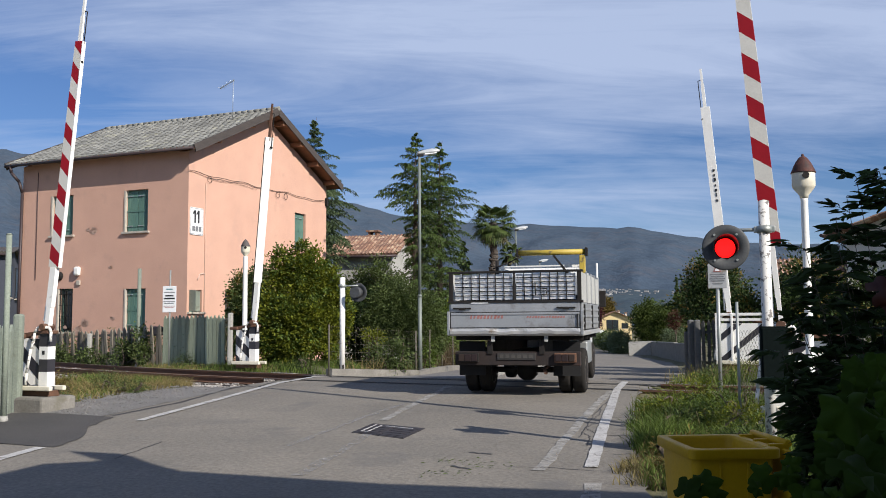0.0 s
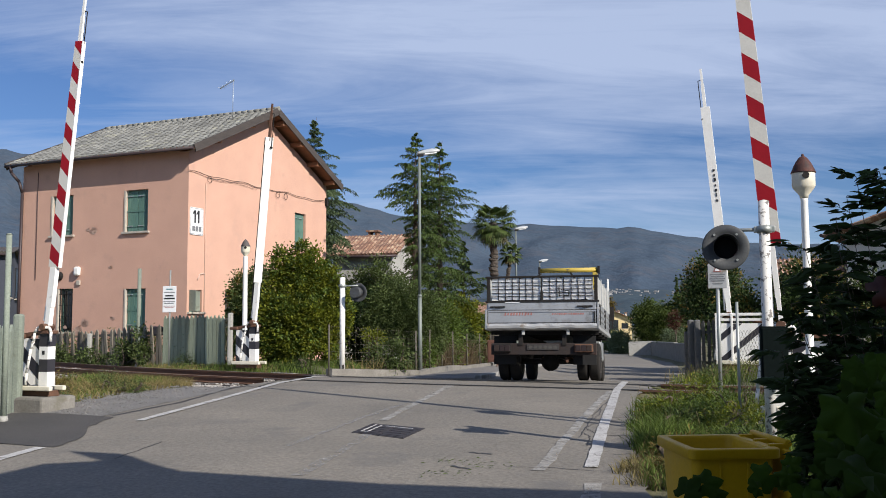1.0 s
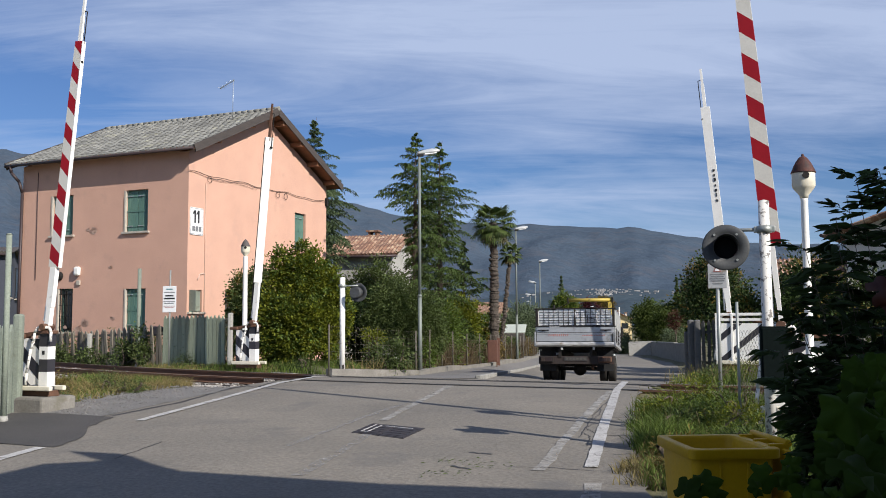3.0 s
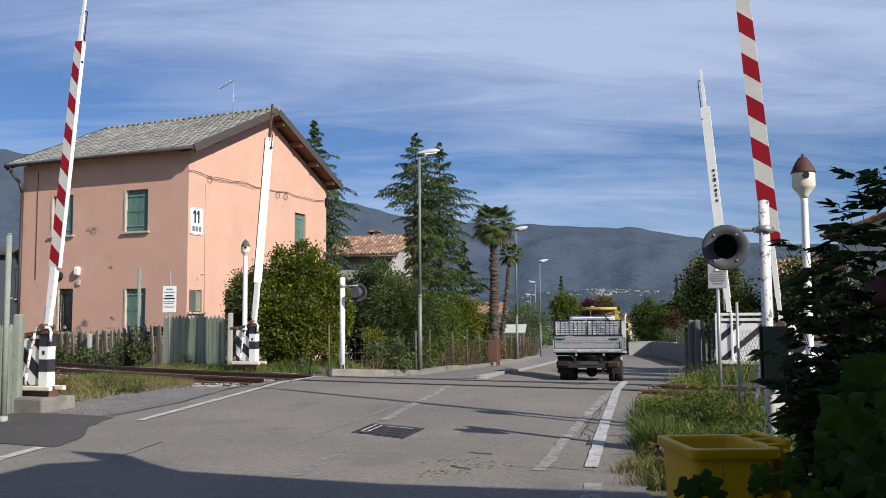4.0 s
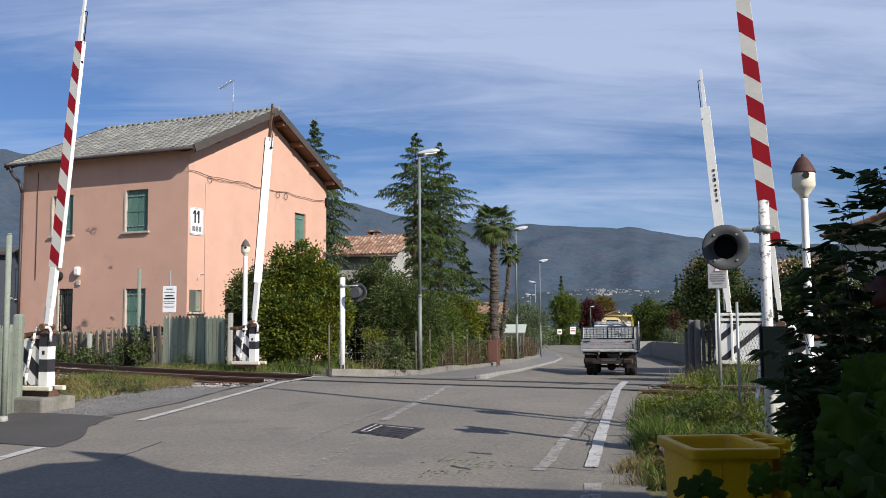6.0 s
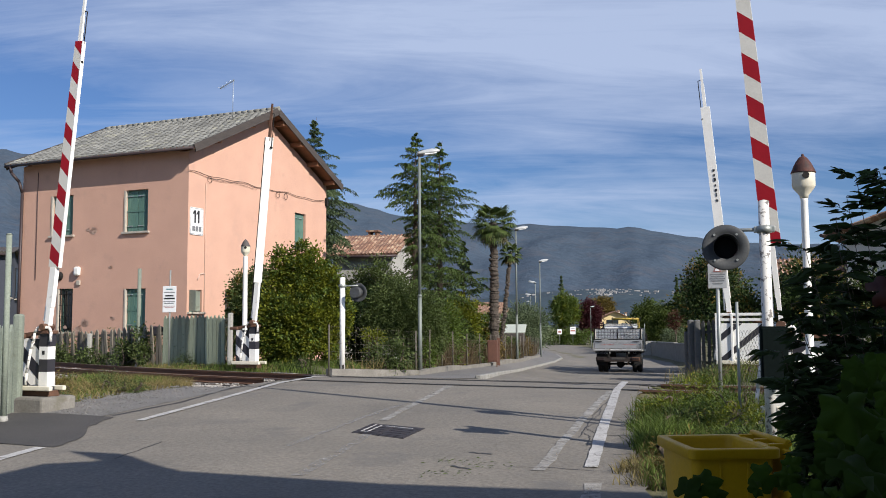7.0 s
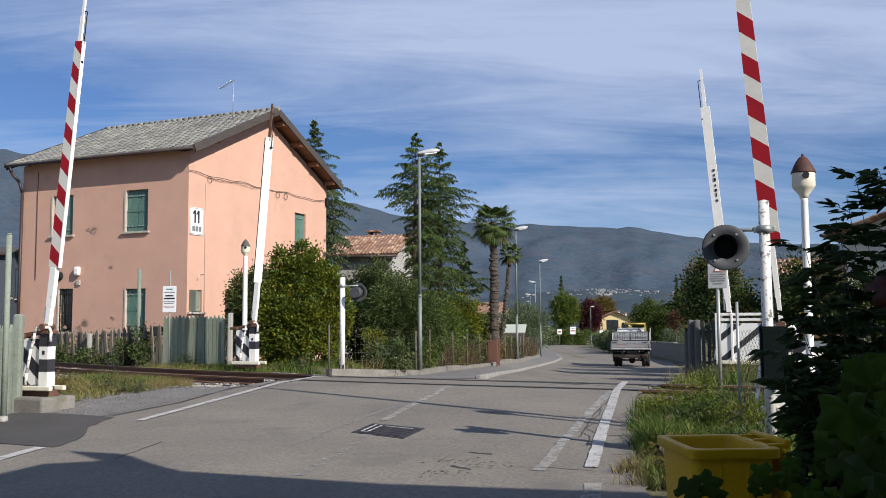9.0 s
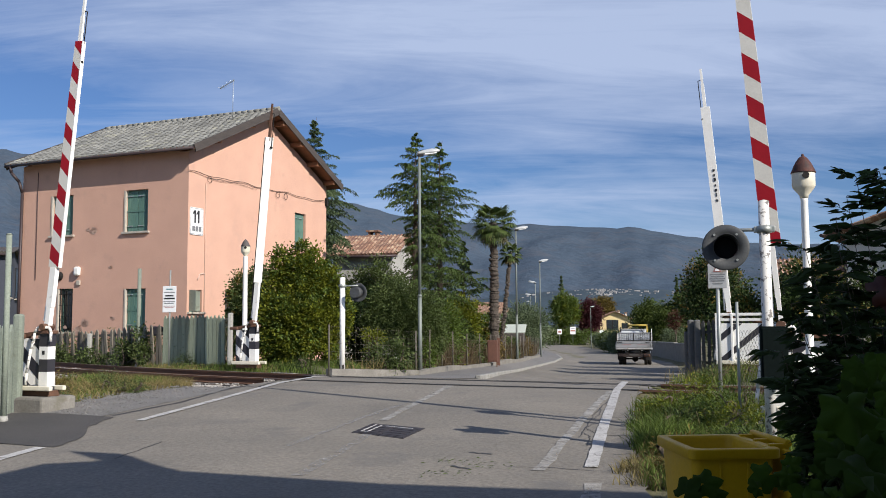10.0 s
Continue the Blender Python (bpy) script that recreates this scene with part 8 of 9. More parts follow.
o = part("cottages", bm, M["hazy_wall"], vil)
tagged(o, kind="stuff")

# ---- right-hand foreground ----
# small white warning plate behind the lamp
wp = thing("warning_plate", pose(4.53, 15.0, ground(4.53, 15.0), 0, 0, -18), "white plate with a red triangle on a grey post", "sign")
bm = B()
add_tube(bm, (0, 0.03, 0), (0, 0.03, 2.02), 0.03, seg=10)
part("post", bm, M["grey_metal"], wp)
bm = B()
add_box(bm, (-0.15, -0.01, 1.86), (0.15, 0.0, 2.27), bevel=0.008)
pl = part("plate", bm, M["alu_light"], wp)
bm = B()
add_prism(bm, ((-0.07, 2.13), (0.07, 2.13), (0, 2.26)), -0.016, -0.011)
part("triangle", bm, M["bar_red"], pl)
bm = B()
add_prism(bm, ((-0.04, 2.145), (0.04, 2.145), (0, 2.23)), -0.02, -0.0165)
part("triangle_field", bm, M["sign_white"], pl)
for z, w in ((2.09, 0.24), (2.055, 0.2), (2.02, 0.24), (1.985, 0.22), (1.94, 0.16)):
    bm = B()
    add_box(bm, (-w / 2, -0.015, z - 0.009), (w / 2, -0.011, z + 0.009))
    part("text_bar", bm, M["bar_grey"], pl)
# wire fence by the mast
wf = tagged(new("wire_fence"), "sagging diamond wire fence between a thin post and a concrete stub", "fence")
x0, y0, x1, y1 = 3.45, 10.7, 4.25, 11.7
bm = B()
add_tube(bm, (x0, y0, ground(x0, y0) - 0.05), (x0, y0, ground(x0, y0) + 1.5), 0.018, seg=10)
part("post", bm, M["grey_metal"], wf)
bm = B()
add_box(bm, (x1 - 0.07, y1 - 0.07, ground(x1, y1) - 0.1), (x1 + 0.07, y1 + 0.07, ground(x1, y1) + 0.42), bevel=0.015)
part("concrete_stub", bm, M["concrete"], wf)
bm = B()
n = 12
for i in range(-n, n + 1):
    for sg in (1, -1):
        t0, t1 = i / n, i / n + 0.9
        a0, a1 = max(0, t0), min(1, t1)
        if a1 - a0 < 0.05:
            continue
        za, zb = (a0 - t0) / 0.9, (a1 - t0) / 0.9
        if sg < 0:
            za, zb = 1 - za, 1 - zb
        p = (x0 + (x1 - x0) * a0, y0 + (y1 - y0) * a0, -0.16 + 1.2 * za)
        q = (x0 + (x1 - x0) * a1, y0 + (y1 - y0) * a1, -0.16 + 1.2 * zb)
        add_tube(bm, p, q, 0.002, seg=3, caps=False)
part("mesh", bm, M["mesh_wire"], wf)

# yellow wheelie bin, lid thrown back
bn = thing("wheelie_bin", pose(1.235, 4.2, ground(1.235, 4.2) - 0.02, 0, 0, 3), "open yellow plastic wheelie bin with its lid hanging back", "bin")
zb_ = 0.605 - (ground(1.235, 4.2) - 0.02)


def ring_loft(bm, sections, closed_bottom=True):
    rings = []
    for z, hw, hd, rad in sections:
        ring = []
        for cx, cy, a0 in ((hw - rad, hd - rad, 0), (-hw + rad, hd - rad, 90), (-hw + rad, -hd + rad, 180), (hw - rad, -hd + rad, 270)):
            for k in range(5):
                a = radians(a0 + 22.5 * k)
                ring.append(bm.verts.new((cx + rad * math.cos(a), cy + rad * math.sin(a), z)))
        rings.append(ring)
    for a, b in zip(rings[:-1], rings[1:]):
        for i in range(20):
            f = bm.faces.new((a[i], a[(i + 1) % 20], b[(i + 1) % 20], b[i]))
            f.smooth = True
    if closed_bottom:
        bm.faces.new(rings[0][::-1])
        bm.faces.new(rings[-1])
    bmesh.ops.recalc_face_normals(bm, faces=bm.faces)


bm = B()
ring_loft(bm, ((0.06, 0.14, 0.18, 0.04), (zb_ - 0.046, 0.18, 0.235, 0.035), (zb_ - 0.044, 0.199, 0.256, 0.035), (zb_ - 0.04, 0.201, 0.258, 0.03), (zb_ - 0.004, 0.201, 0.258, 0.03), (zb_, 0.197, 0.254, 0.03), (zb_ - 0.001, 0.165, 0.222, 0.045), (zb_ - 0.008, 0.16, 0.217, 0.045), (zb_ - 0.014, 0.158, 0.215, 0.045), (zb_ - 0.5, 0.135, 0.18, 0.04)))
for e_ in bm.edges:
    if len(e_.link_faces) == 2 and e_.calc_face_angle() > radians(32):
        e_.smooth = False
tub = part("tub", bm, M["bin_yellow"], bn)
for x in (-0.06, 0.06):
    bm = B()
    add_box(bm, (x - 0.005, -0.238, zb_ - 0.42), (x + 0.005, -0.19, zb_ - 0.06), bevel=0.002)
    part("pressed_rib", bm, M["bin_yellow"], tub)
bm = B()
add_box(bm, (0.08, -0.236, zb_ - 0.15), (0.13, -0.22, zb_ - 0.138), bevel=0.002)
part("slot", bm, M["dark_gap"], tub)
bm = B()
add_tube(bm, (0.255, -0.2, zb_ + 0.012), (0.255, 0.2, zb_ + 0.012), 0.016, seg=10)
part("handle", bm, M["bin_yellow"], bn)
for y in (-0.17, 0.0, 0.17):
    bm = B()
    add_box(bm, (0.18, y - 0.014, zb_ - 0.05), (0.265, y + 0.014, zb_ + 0.01), bevel=0.004)
    part("hinge", bm, M["bin_yellow"], bn)
bm = B()
add_box(bm, (0.262, -0.24, zb_ - 0.6), (0.292, 0.24, zb_ - 0.02), pose(0, 0, 0, 0, -2, 0), bevel=0.012)
part("lid", bm, M["bin_yellow"], bn, "yellow lid hanging down behind")
for y in (-0.19, 0.19):
    bm = B()
    add_lathe(bm, ((0.03, -0.025), (0.095, -0.025), (0.1, -0.015), (0.1, 0.015), (0.095, 0.025), (0.03, 0.025)), 20, pose(0.15, y, 0.1, 90, 0, 0))
    part("wheel", bm, M["tyre"], bn)


# ---- the neighbour's house behind the camera, in whose shade the foreground lies ----
nb = thing("neighbour_house", pose(0, 0, 0), "unseen plain rendered house behind the viewer, roof cut to throw the shade", "house")
bm = B()
# roof outline traced from the shade edge, thrown back along the sun
outline = ((9.1 + 9.5, 0.57 - 3.1), (9.1, 0.57), (6.8, 1.15), (4.75, 1.95), (4.1, 2.6), (3.75, 3.05), (3.05, 3.3), (3.7, 2.62), (3.15, 2.5), (2.9, 1.85), (2.6, -2.0), (2.6, -12), (18.6, -12))
lo_ = [bm.verts.new((x, y, 5.95)) for x, y in outline]
hi_ = [bm.verts.new((x, y, 6.15)) for x, y in outline]
n = len(outline)
bm.faces.new(lo_), bm.faces.new(hi_[::-1])
for i in range(n):
    bm.faces.new((lo_[i], lo_[(i + 1) % n], hi_[(i + 1) % n], hi_[i]))
bmesh.ops.recalc_face_normals(bm, faces=bm.faces)
part("roof", bm, M["terracotta"], nb)
for ax, ay, bx, by in ((4.4, 0.9, 17.5, -2.6), (4.4, 0.9, 3.6, -11), (17.5, -2.6, 17.5, -11), (3.6, -11, 17.5, -11)):
    bm = B()
    add_bar(bm, (ax, ay, 2.6), (bx, by, 2.6), 0.3, 6.7)
    part("wall", bm, M["stucco_white"], nb)


# ---- grass and weeds ----
def verge_r(r):
    s = r.uniform(-8.3, -2.5)
    e = lerp(EDGE_R, s) + 0.12
    return s, e - abs(r.normal()) * 1.3 - r.random() * 0.5


grass = tagged(new("grass"), "long rough verge grass with dry stalks", "grass", kind="stuff")
blades("green_blades", scatter(17000, verge_r, 61, 1.3, -0.25), 0.19, 0.013, M["grass"], "", 61, lean=0.9, parent=grass)
blades("tall_blades", scatter(9000, lambda r: (r.uniform(-6.5, -2.6), lerp(EDGE_R, -4) - 0.5 - abs(r.normal()) * 0.9), 62, 1.1, 0.0), 0.25, 0.013, M["grass"], "", 62, lean=0.8, parent=grass)
blades("dry_blades", scatter(3200, lambda r: (r.uniform(-8.3, -5.5), lerp(EDGE_R, -7) + 0.1 - abs(r.normal()) * 0.5), 63, 1.5, -0.1), 0.12, 0.012, M["grass_dry"], "", 63, lean=1.0, parent=grass)
blades("dry_stalks", scatter(350, verge_r, 64, 1.0, 0.0), 0.3, 0.007, M["grass_dry"], "", 64, parent=grass)
blades("far_side_blades", scatter(3500, lambda r: (r.uniform(2.5, 6.3), -3.2 - abs(r.normal()) * 1.4), 65, 1.0, -0.1), 0.2, 0.015, M["grass"], "", 65, lean=0.8, parent=grass)
blades("far_side_stalks", scatter(250, lambda r: (r.uniform(2.2, 4.9), -3.0 - abs(r.normal()) * 1.0), 66, 1.0, -0.1), 0.36, 0.01, M["grass_dry"], "", 66, parent=grass)


def verge_l(r):
    a = r.uniform(5.6, 9.2)
    return r.uniform(-4.4 - (a - 5) * 0.25, track_s(a) - 2.4), a


blades("left_green_blades", scatter(3600, verge_l, 67, 1.2, 0.02), 0.12, 0.013, M["grass"], "", 67, lean=0.9, parent=grass)
blades("left_dry_blades", scatter(6500, verge_l, 68, 1.4, -0.05), 0.16, 0.011, M["grass_dry"], "", 68, lean=0.9, parent=grass)
blades("trackside_weeds", scatter(4200, lambda r: ((lambda a: (track_s(a) - 1.5 - abs(r.normal()) * 0.7, a))(r.uniform(6.4, 9.5))), 74, 1.3, 0.0), 0.24, 0.014, M["grass"], "", 74, lean=0.8, parent=grass)
blades("trackside_dry_weeds", scatter(3600, lambda r: ((lambda a: (track_s(a) - 1.5 - abs(r.normal()) * 0.6, a))(r.uniform(6.2, 9.0))), 75, 1.5, 0.0), 0.27, 0.01, M["grass_dry"], "", 75, lean=0.7, parent=grass)
blades("fence_weeds", scatter(6000, lambda r: ((lambda a: (min(5.6, track_s(a) + 2.2 + abs(r.normal()) * 1.1), a))(r.uniform(7.2, 19))), 69, 1.0, -0.05), 0.13, 0.014, M["grass"], "", 69, parent=grass)
blades("fence_dry_weeds", scatter(3500, lambda r: ((lambda a: (min(5.4, track_s(a) + 2.1 + abs(r.normal()) * 0.9), a))(r.uniform(7.2, 19))), 70, 1.0, -0.05), 0.15, 0.012, M["grass_dry"], "", 70, parent=grass)
blades("corner_weeds", scatter(4500, lambda r: (r.uniform(3.4, 7.5), r.uniform(5.0, 9.6)), 71, 0.9, -0.1), 0.2, 0.015, M["grass"], "", 71, parent=grass)


def behind_wall(r):
    y = r.uniform(23, 56)
    x = wall_x(y) - 0.15 - abs(r.normal()) * 0.5
    return sa(x, y)


blades("garden_weeds", scatter(3000, behind_wall, 72, 0.8, 0.05), 0.42, 0.02, M["grass"], "", 72, parent=grass)
blades("garden_dry_weeds", scatter(2200, behind_wall, 73, 0.8, 0.12), 0.5, 0.018, M["grass_dry"], "", 73, parent=grass)
def on_fence(r):
    y = r.uniform(26, 60)
    x = wall_x(y) - 0.12 - abs(r.normal()) * 0.12
    return sa(x, y)


blades("fence_twigs", scatter(7000, on_fence, 76, 0.5, -0.15), 0.95, 0.012, M["dry_twig"], "", 76, lean=0.35, parent=grass)
# leafy weeds on the verges
for k, (s, a, rr, zz, mt) in enumerate(((-3.4, -4.5, 0.45, 0.3, "leaf_bright"), (-4.6, -5.0, 0.5, 0.32, "leaf_laurel"), (-5.6, -5.3, 0.4, 0.26, "leaf_bright"), (-6.6, -5.5, 0.35, 0.2, "leaf_olive"), (-4.0, -4.15, 0.3, 0.2, "leaf_bright"), (-5.2, -4.55, 0.3, 0.18, "leaf_olive"), (-6.9, -4.75, 0.25, 0.14, "leaf_autumn"), (-7.6, -4.95, 0.25, 0.1, "leaf_autumn"),
                                        (3.1, -3.9, 0.4, 0.2, "leaf_olive"), (3.6, -4.6, 0.4, 0.22, "leaf_bright"), (-2.9, 6.4, 0.35, 0.2, "leaf_olive"), (-3.6, 7.2, 0.4, 0.22, "leaf_autumn"), (-3.2, 5.6, 0.3, 0.15, "leaf_olive"), (-5.3, 5.25, 0.22, 0.16, "leaf_olive"), (-5.0, 6.2, 0.3, 0.2, "leaf_autumn"), (-4.4, 6.9, 0.35, 0.24, "leaf_olive"), (-3.0, 8.0, 0.35, 0.26, "leaf_autumn"), (-4.0, 7.9, 0.35, 0.2, "leaf_bright"), (4.4, 8.4, 0.4, 0.22, "leaf_bright"), (4.2, 6.6, 0.4, 0.2, "leaf_olive"), (4.9, 11.0, 0.35, 0.2, "leaf_olive"))):
    x, y = xy(s, a)
    shrub("weed_clump", x, y, (rr, rr, zz), zz * 0.75, 0.06, 0.012, mt, int(26 * rr / 0.3), 26, "low leafy weeds on the verge", "weeds", 120 + k, spread=0.07, stems=3)
# creepers on the fences
for k, (x, y, rx, ry, rz, zc, mt, n) in enumerate(((*xy(5.4, 16.6), 0.7, 0.3, 0.45, 0.42, "leaf_olive", 34), (*xy(5.3, 14.9), 0.6, 0.25, 0.36, 0.35, "leaf_olive", 26), (*xy(5.2, 13.6), 0.35, 0.25, 0.45, 0.45, "leaf_olive", 20), (*xy(5.1, 12.85), 0.25, 0.2, 0.6, 0.62, "leaf_olive", 26),
                                                     (-1.5, 24.0, 0.7, 0.3, 0.5, 0.6, "leaf_olive", 46), (-0.5, 27.0, 0.2, 0.9, 0.6, 0.7, "leaf_laurel", 60), (0.3, 31.3, 0.2, 1.0, 0.55, 0.75, "leaf_laurel", 56), (1.15, 34.4, 0.2, 0.8, 0.5, 0.7, "leaf_olive", 46),
                                                     (2.15, 39.0, 0.25, 1.6, 0.5, 0.7, "leaf_autumn", 60), (3.4, 45.5, 0.3, 2.0, 0.5, 0.75, "leaf_olive", 70), (4.7, 53.0, 0.3, 2.6, 0.5, 0.75, "leaf_autumn", 70))):
    shrub("creeper", x, y, (rx, ry, rz), zc, 0.075, 0.045, mt, n, 34, "creeper tangled through the fence", "creeper", 80 + k, spread=0.1, stems=4)


# thick growth behind the pickets
for k, (s, a, rx, rz, mt) in enumerate(((5.75, 10.1, 0.6, 0.62, "leaf_olive"), (5.8, 11.0, 0.65, 0.6, "leaf_laurel"), (5.85, 11.9, 0.6, 0.62, "leaf_olive"), (5.9, 13.3, 0.7, 0.5, "leaf_laurel"), (6.05, 14.6, 0.8, 0.5, "leaf_olive"), (6.2, 16.0, 0.8, 0.5, "leaf_laurel"), (6.3, 17.2, 0.7, 0.5, "leaf_olive"))):
    x, y = xy(s, a)
    shrub("low_hedge", x, y, (rx, 0.3, rz), rz * 0.95, 0.07, 0.03, mt, 46, 34, "low tangled hedge behind the picket fence", "hedge", 160 + k, spread=0.13, stems=5)


# dry clippings on the road
sp_, dr_ = [], []
r_ = np.random.default_rng(33)
for _ in range(110):
    c_ = ((0.05, 8.75), (0.32, 9.05), (0.12, 9.35))[r_.integers(0, 3)]
    x, y = c_[0] + r_.normal() * 0.16, c_[1] + r_.normal() * 0.1
    sp_.append((x, y, ground(x, y) + 0.012))
    dr_.append((r_.normal(), r_.normal(), 0.05))
lit = tagged(new("leaf_litter"), "dry clippings scattered on the asphalt", "leaf litter", kind="stuff")
leaf_mesh("clippings", sp_, dr_, 0.05, 0.009, M["leaf_olive"], lit, seed=34)

# ---- shrubs close to the camera ----
def oval_leaves(name, centres, dirs, length, width, material, parent, seed):
    """Pointed oval leaves, folded along the midrib and drooping at the tip."""
    r = np.random.default_rng(seed)
    c, d = np.asarray(centres, float), np.asarray(dirs, float)
    n = len(c)
    d /= np.linalg.norm(d, axis=1, keepdims=True)
    s = np.cross(d, r.normal(size=(n, 3)) * 0.6 + (0, -0.3, 0.9))
    s /= np.linalg.norm(s, axis=1, keepdims=True)
    u = np.cross(s, d)
    ln = (length * r.uniform(0.6, 1.3, n))[:, None]
    wd = ln * width / length
    vs = np.empty((n, 8, 3))
    for k, (f, w, h) in enumerate(((0, 0, 0), (0.3, 1, -0.12), (0.3, 0, 0.1), (0.3, -1, -0.12), (0.68, 0.72, -0.2), (0.68, 0, 0.02), (0.68, -0.72, -0.2), (1.05, 0, -0.42))):
        vs[:, k] = c + d * ln * (f - 0.5) + s * wd * 0.5 * w + u * wd * h
    tri = np.array(((0, 1, 2), (0, 2, 3), (1, 4, 5), (1, 5, 2), (2, 5, 6), (2, 6, 3), (4, 7, 5), (5, 7, 6)))
    fs = (np.arange(n)[:, None, None] * 8 + tri[None]).reshape(-1, 3)
    me = bpy.data.meshes.new(name)
    me.from_pydata(vs.reshape(-1, 3).tolist(), [], fs.tolist())
    me.materials.append(material)
    ob = new(name, me)
    ob.parent = parent
    return tagged(ob, kind="stuff")


def lobed_leaves(name, spots, normals, size, material, parent, seed, label=""):
    """Broad five-lobed leaves with toothed rims, cupped and wavy."""
    r = np.random.default_rng(seed)
    n = 26
    rim = []
    for k in range(n + 1):
        t = k / n
        a = -0.5 * math.pi + 2 * math.pi * (0.06 + 0.88 * t)
        lobe = 0.5 + 0.5 * math.cos(2 * math.pi * 5 * (t - 0.5))
        rim.append((math.cos(a), math.sin(a), (0.66 + 0.34 * lobe ** 0.7) * (1.12 - 0.4 * abs(t - 0.5) * 2) + (0.035 if k % 2 else -0.02)))
    vs, fs = [], []
    for c, nm in zip(spots, normals):
        nm = np.array(nm) / (np.linalg.norm(nm) + 1e-9)
        t = np.cross(nm, r.normal(size=3))
        t /= np.linalg.norm(t)
        b = np.cross(nm, t)
        s = size * r.uniform(0.55, 1.25)
        ph, dr = r.uniform(0, 6.28), r.uniform(0.05, 0.2)
        k0 = len(vs)
        vs.append(tuple(np.array(c)))
        for f in (0.55, 1.0):
            for k, (u, v, q) in enumerate(rim):
                wave = 0.05 * math.sin(ph + k * 1.2) * f - dr * f * f + (0.04 if k % 5 == 3 else 0.0) * f
                vs.append(tuple(np.array(c) + (t * u + b * v) * (q if f > 0.9 else 0.5 + 0.5 * q) * f * s * 0.5 + nm * s * wave))
        m = n + 1
        fs += [(k0, k0 + 1 + i, k0 + 2 + i) for i in range(n)]
        fs += [(k0 + 1 + i, k0 + 1 + m + i, k0 + 2 + m + i, k0 + 2 + i) for i in range(n)]
    me = bpy.data.meshes.new(name)
    me.from_pydata(vs, [], fs)
    me.polygons.foreach_set("use_smooth", [True] * len(me.polygons))
    me.materials.append(material)
    ob = new(name, me)
    ob.parent = parent
    return tagged(ob, label, kind="stuff")


near = thing("broadleaf_shrub", pose(1.8, 2.85, ground(1.8, 2.85) - 0.03), "dense broad-leaved shrub in deep shade beside the bin", "bush")
r_ = np.random.default_rng(91)
bm = B()
for k in range(12):
    a = r_.uniform(0, 6.28)
    limb(bm, (0.1 * math.cos(a), 0.1 * math.sin(a), 0), (0.55 * math.cos(a), 0.4 * math.sin(a), r_.uniform(0.9, 1.5)), 0.02, 0.006, 0.15, r_)
part("stem", bm, M["bark"], near)
p, d = clumps(150, np.array((0.72, 0.62, 0.9)), 14, 0.1, r_, 0.55)
p[:, 2] += 0.88
low = p[:, 2] < 1.66
lobed_leaves("foliage", p[low], d[low] + (0, -0.3, 0.4), 0.11, M["vine_leaf"], near, 92)
p, d = clumps(260, np.array((0.66, 0.55, 0.85)), 26, 0.12, r_, 0.2)
p[:, 2] += 0.85
keep = (p[:, 0] > -0.62) & (p[:, 2] < 1.6)
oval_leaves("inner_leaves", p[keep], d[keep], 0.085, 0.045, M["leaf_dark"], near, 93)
# a tall spray of feathered leaves above it
spray = thing("feather_leaved_shrub", pose(1.55, 2.95, ground(1.55, 2.95) - 0.03), "shrub with feathered leaves standing dark against the sky", "bush")
bm = B()
C, D = [], []
tops = ((1.44, 2.9, 1.64), (1.37, 2.82, 1.615), (1.31, 2.85, 1.605), (1.36, 2.75, 1.565), (1.5, 2.9, 1.6), (1.3, 2.9, 1.55), (1.31, 2.75, 1.52), (1.45, 2.85, 1.5), (1.24, 2.85, 1.47), (1.28, 2.95, 1.45), (1.38, 2.95, 1.45), (1.52, 2.95, 1.5),
        (1.14, 2.85, 1.375), (1.2, 2.75, 1.38), (1.3, 2.9, 1.38), (1.42, 2.8, 1.38), (1.12, 2.75, 1.29), (1.2, 2.9, 1.28), (1.35, 2.8, 1.28), (1.5, 2.85, 1.35), (1.05, 2.75, 1.2), (1.1, 2.8, 1.16), (1.2, 2.75, 1.15), (1.32, 2.85, 1.15),
        (1.0, 2.7, 1.06), (1.08, 2.75, 1.05), (1.18, 2.65, 1.05), (1.28, 2.75, 1.02), (0.97, 2.7, 0.93), (1.03, 2.65, 0.95), (1.1, 2.7, 0.93), (0.965, 2.65, 0.82), (1.02, 2.7, 0.82), (1.08, 2.6, 0.8), (0.98, 2.6, 0.7), (1.05, 2.65, 0.68), (1.14, 2.6, 0.72))
tops += tuple((r_.uniform(1.0, 1.17), r_.uniform(2.65, 2.8), r_.uniform(0.66, 0.98)) for _ in range(24))
tops = tuple(t for i, t in enumerate(tops) if not (t[0] > 1.27 and 1.1 < t[2] < 1.47 and i % 3) and not (t[0] / t[1] > 0.455 and t[2] < 1.56) and not (t[0] / t[1] < 0.395 and t[2] < 0.86) and not (t[0] / t[1] < 0.366 and t[2] < 1.1))
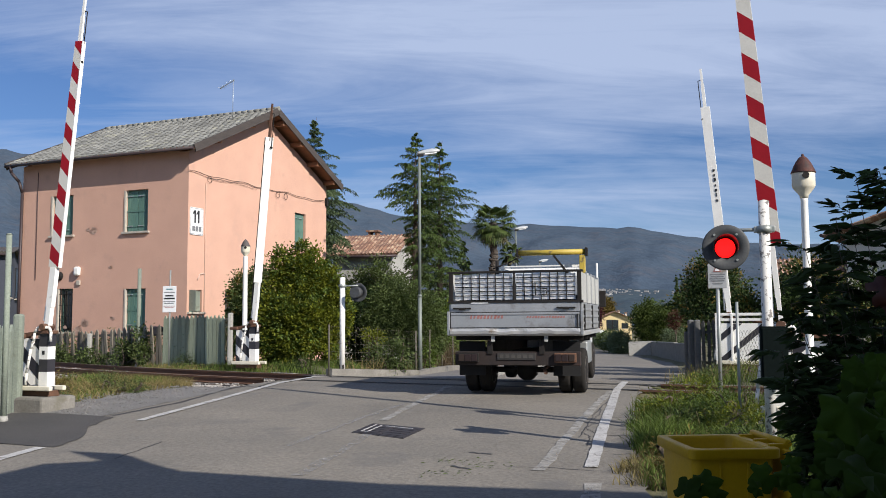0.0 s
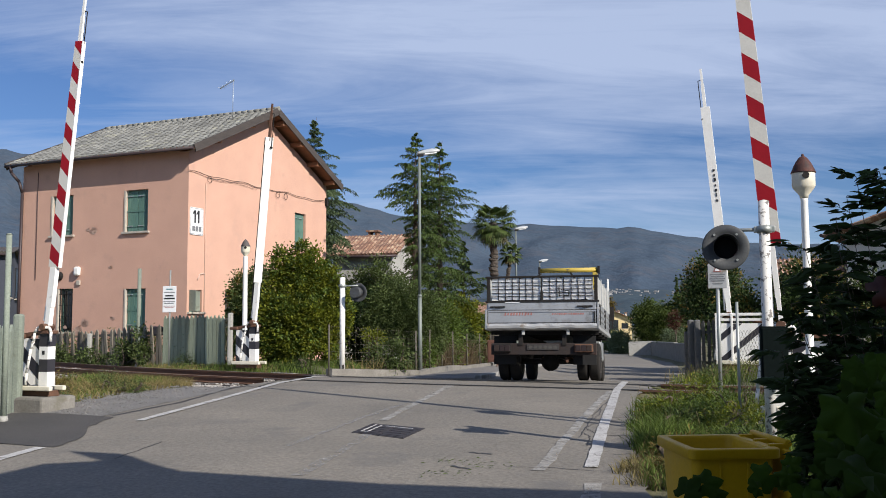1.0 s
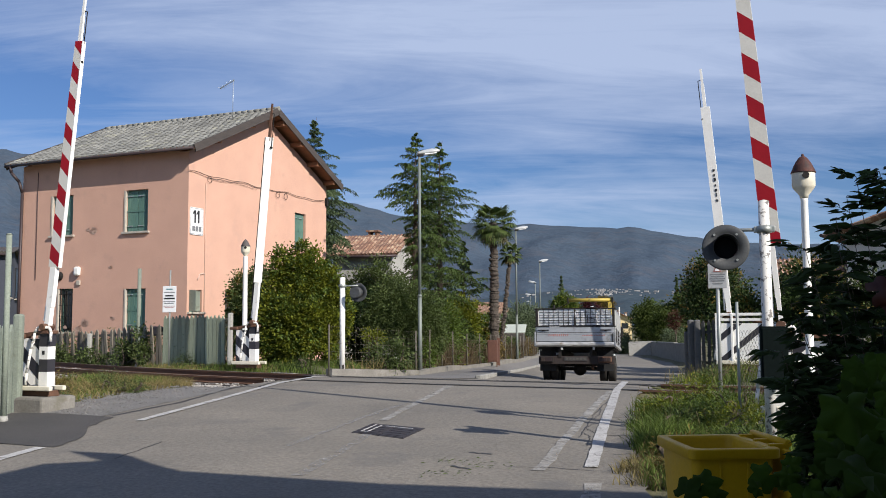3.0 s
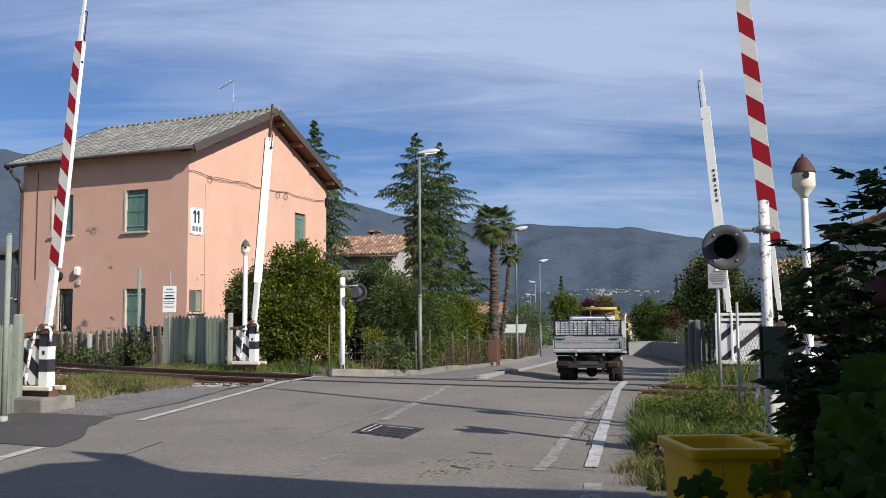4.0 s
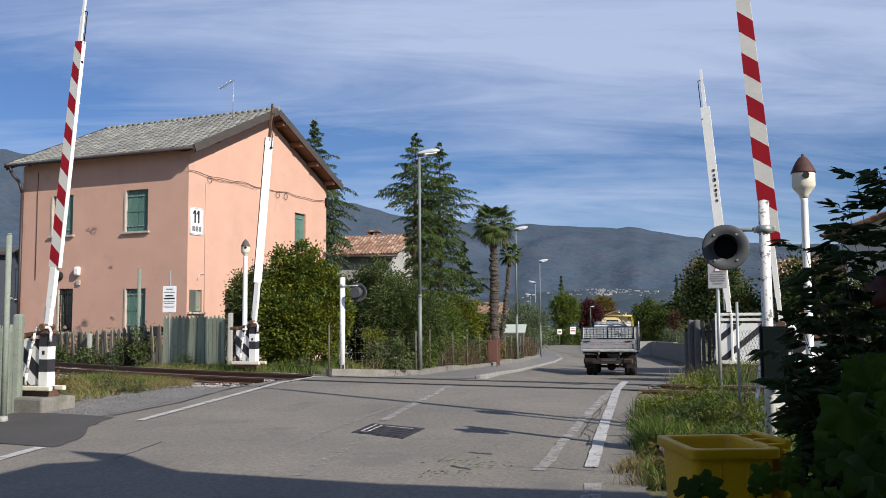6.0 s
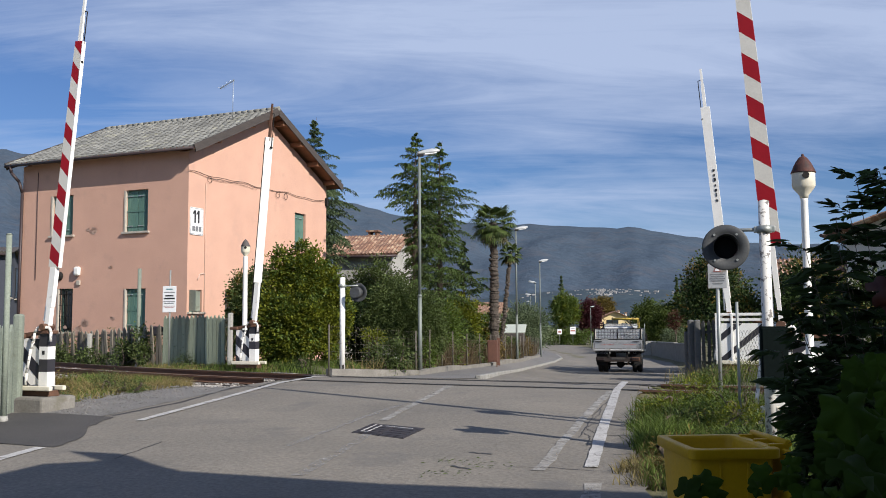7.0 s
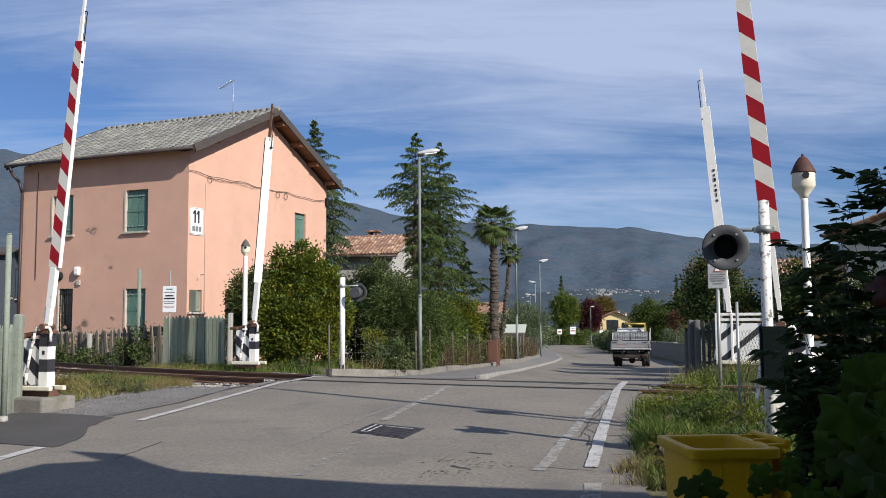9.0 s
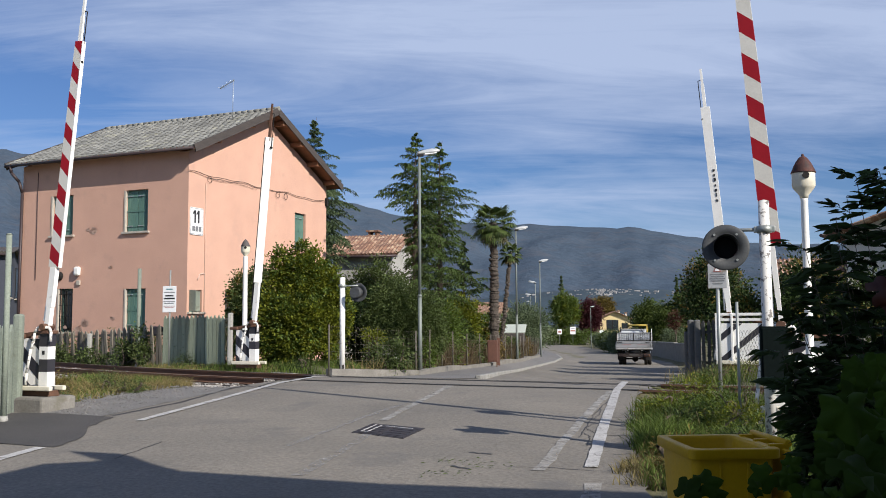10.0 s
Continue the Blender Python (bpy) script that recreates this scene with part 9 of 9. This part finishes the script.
for k, (tx, ty, tz) in enumerate(tops):
    q = np.array((tx - 1.55, ty - 2.95, tz - ground(1.55, 2.95) + 0.03))
    b0 = np.array((q[0] * 0.45, q[1] * 0.45, 0.1))
    bow = np.array((r_.uniform(0.02, 0.16), r_.uniform(-0.06, 0.06), 0.0))
    limb_pts = [b0 + (q - b0) * t + bow * math.sin(math.pi * t) for t in [i / 10 for i in range(11)]]
    for i in range(10):
        add_tube(bm, limb_pts[i], limb_pts[i + 1], 0.0026 - 0.0016 * i / 10, 0.0026 - 0.0016 * (i + 1) / 10, 5, caps=False)
    for j in range(17):
        t = 0.56 + 0.44 * j / 16
        base_p = b0 + (q - b0) * t + bow * math.sin(math.pi * t)
        a = j * 2.4 + k
        dr = np.array((math.cos(a), math.sin(a), r_.uniform(-0.1, 0.5)))
        L = r_.uniform(0.04, 0.1) * (1.25 - 0.5 * t)
        end = base_p + dr * L
        add_tube(bm, base_p, end, 0.0016, 0.0008, 4, caps=False)
        side = np.cross(dr, (0, 0, 1))
        side /= np.linalg.norm(side)
        for u in (0.15, 0.4, 0.68, 0.95):
            for sg in (-1, 1):
                ld = dr * 0.8 + side * sg * 0.8 + np.array((0, 0, -0.25)) + r_.normal(size=3) * 0.25
                ld /= np.linalg.norm(ld)
                C.append(base_p + dr * L * u + ld * 0.032)
                D.append(ld)
        C.append(end + dr * 0.02)
        D.append(dr + np.array((0, 0, -0.3)))
part("stem", bm, M["bark"], spray)
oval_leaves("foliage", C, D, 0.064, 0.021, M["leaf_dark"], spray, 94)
# vine leaves very near the lens
vine = thing("vine", pose(1.0, 1.75, ground(1.0, 1.75) - 0.03), "vine with large lobed leaves close to the viewer, one turned red", "vine")
bm = B()
for k in range(7):
    limb(bm, (0.05 * k - 0.1, 0, 0), (r_.uniform(-0.2, 0.3), r_.uniform(-0.3, 0.15), r_.uniform(0.9, 1.45)), 0.008, 0.003, 0.1, r_, 5, 5)
limb(bm, (-0.1, 0.1, 0.6), (-0.44, 0.3, 1.16), 0.005, 0.003, 0.03, r_, 4, 5)
part("stem", bm, M["bark"], vine)
gz = ground(1.0, 1.75) - 0.03
pts, nms = [], []
for _ in range(190):
    y = r_.uniform(1.3, 2.2)
    u = r_.uniform(0.385, 0.53)
    zt = 1.05 - 0.3 * max(0, (0.44 - u) / 0.06)
    pts.append((u * y - 1.0, y - 1.75, r_.uniform(0.45, zt) - gz))
    nms.append((r_.normal() * 0.6, -0.9, r_.normal() * 0.5 + 0.5))
lobed_leaves("foliage", pts, nms, 0.095, M["vine_leaf"], vine, 95)
pts = [(x - 1.0, y - 1.75, z - gz) for x, y, z in ((0.56, 2.0, 0.8), (0.6, 2.05, 0.77), (0.52, 2.0, 0.78), (0.64, 2.1, 0.73), (0.68, 2.0, 0.79), (0.72, 2.05, 0.81), (0.78, 2.1, 0.8), (0.58, 2.05, 0.73), (0.54, 2.02, 0.74), (0.75, 2.0, 0.84))]
lobed_leaves("low_leaves", pts, [(r_.normal() * 0.4, -0.9, 0.4) for _ in pts], 0.085, M["vine_leaf"], vine, 96)
lobed_leaves("red_leaf", [(0.6 - 1.0, 1.25 - 1.75, 1.19 - gz), (0.625 - 1.0, 1.27 - 1.75, 1.175 - gz)], [(-0.3, -0.9, 0.2), (0.2, -0.9, 0.1)], 0.042, M["leaf_red"], vine, 97, "single leaf turned dark red")


# ---- what moves ----
def motions():
    rows = []
    for t in TRUCK_TIMES:
        rows.append((t, truck_pose(t)))
    walk(truck, rows)
    for wheel, base, radius in WHEELS:
        wheel_rows = []
        for i in range(101):
            t = i / 10
            wheel_rows.append((t, base @ pose(0, 0, 0, -math.degrees(truck_way(t) / radius), 0, 0)))
        walk(wheel, wheel_rows)
    walk(red_lamp, [(0.0, LAMP_AT), (0.5, LAMP_AT), (0.534, LAMP_AT @ pose(0, 0, 0, 0, 0, 60)), (0.567, LAMP_AT @ pose(0, 0, 0, 0, 0, 120)),
                    (0.6, LAMP_AT @ pose(0, 0, 0, 0, 0, 180)), (10.0, LAMP_AT @ pose(0, 0, 0, 0, 0, 180))])


motions()
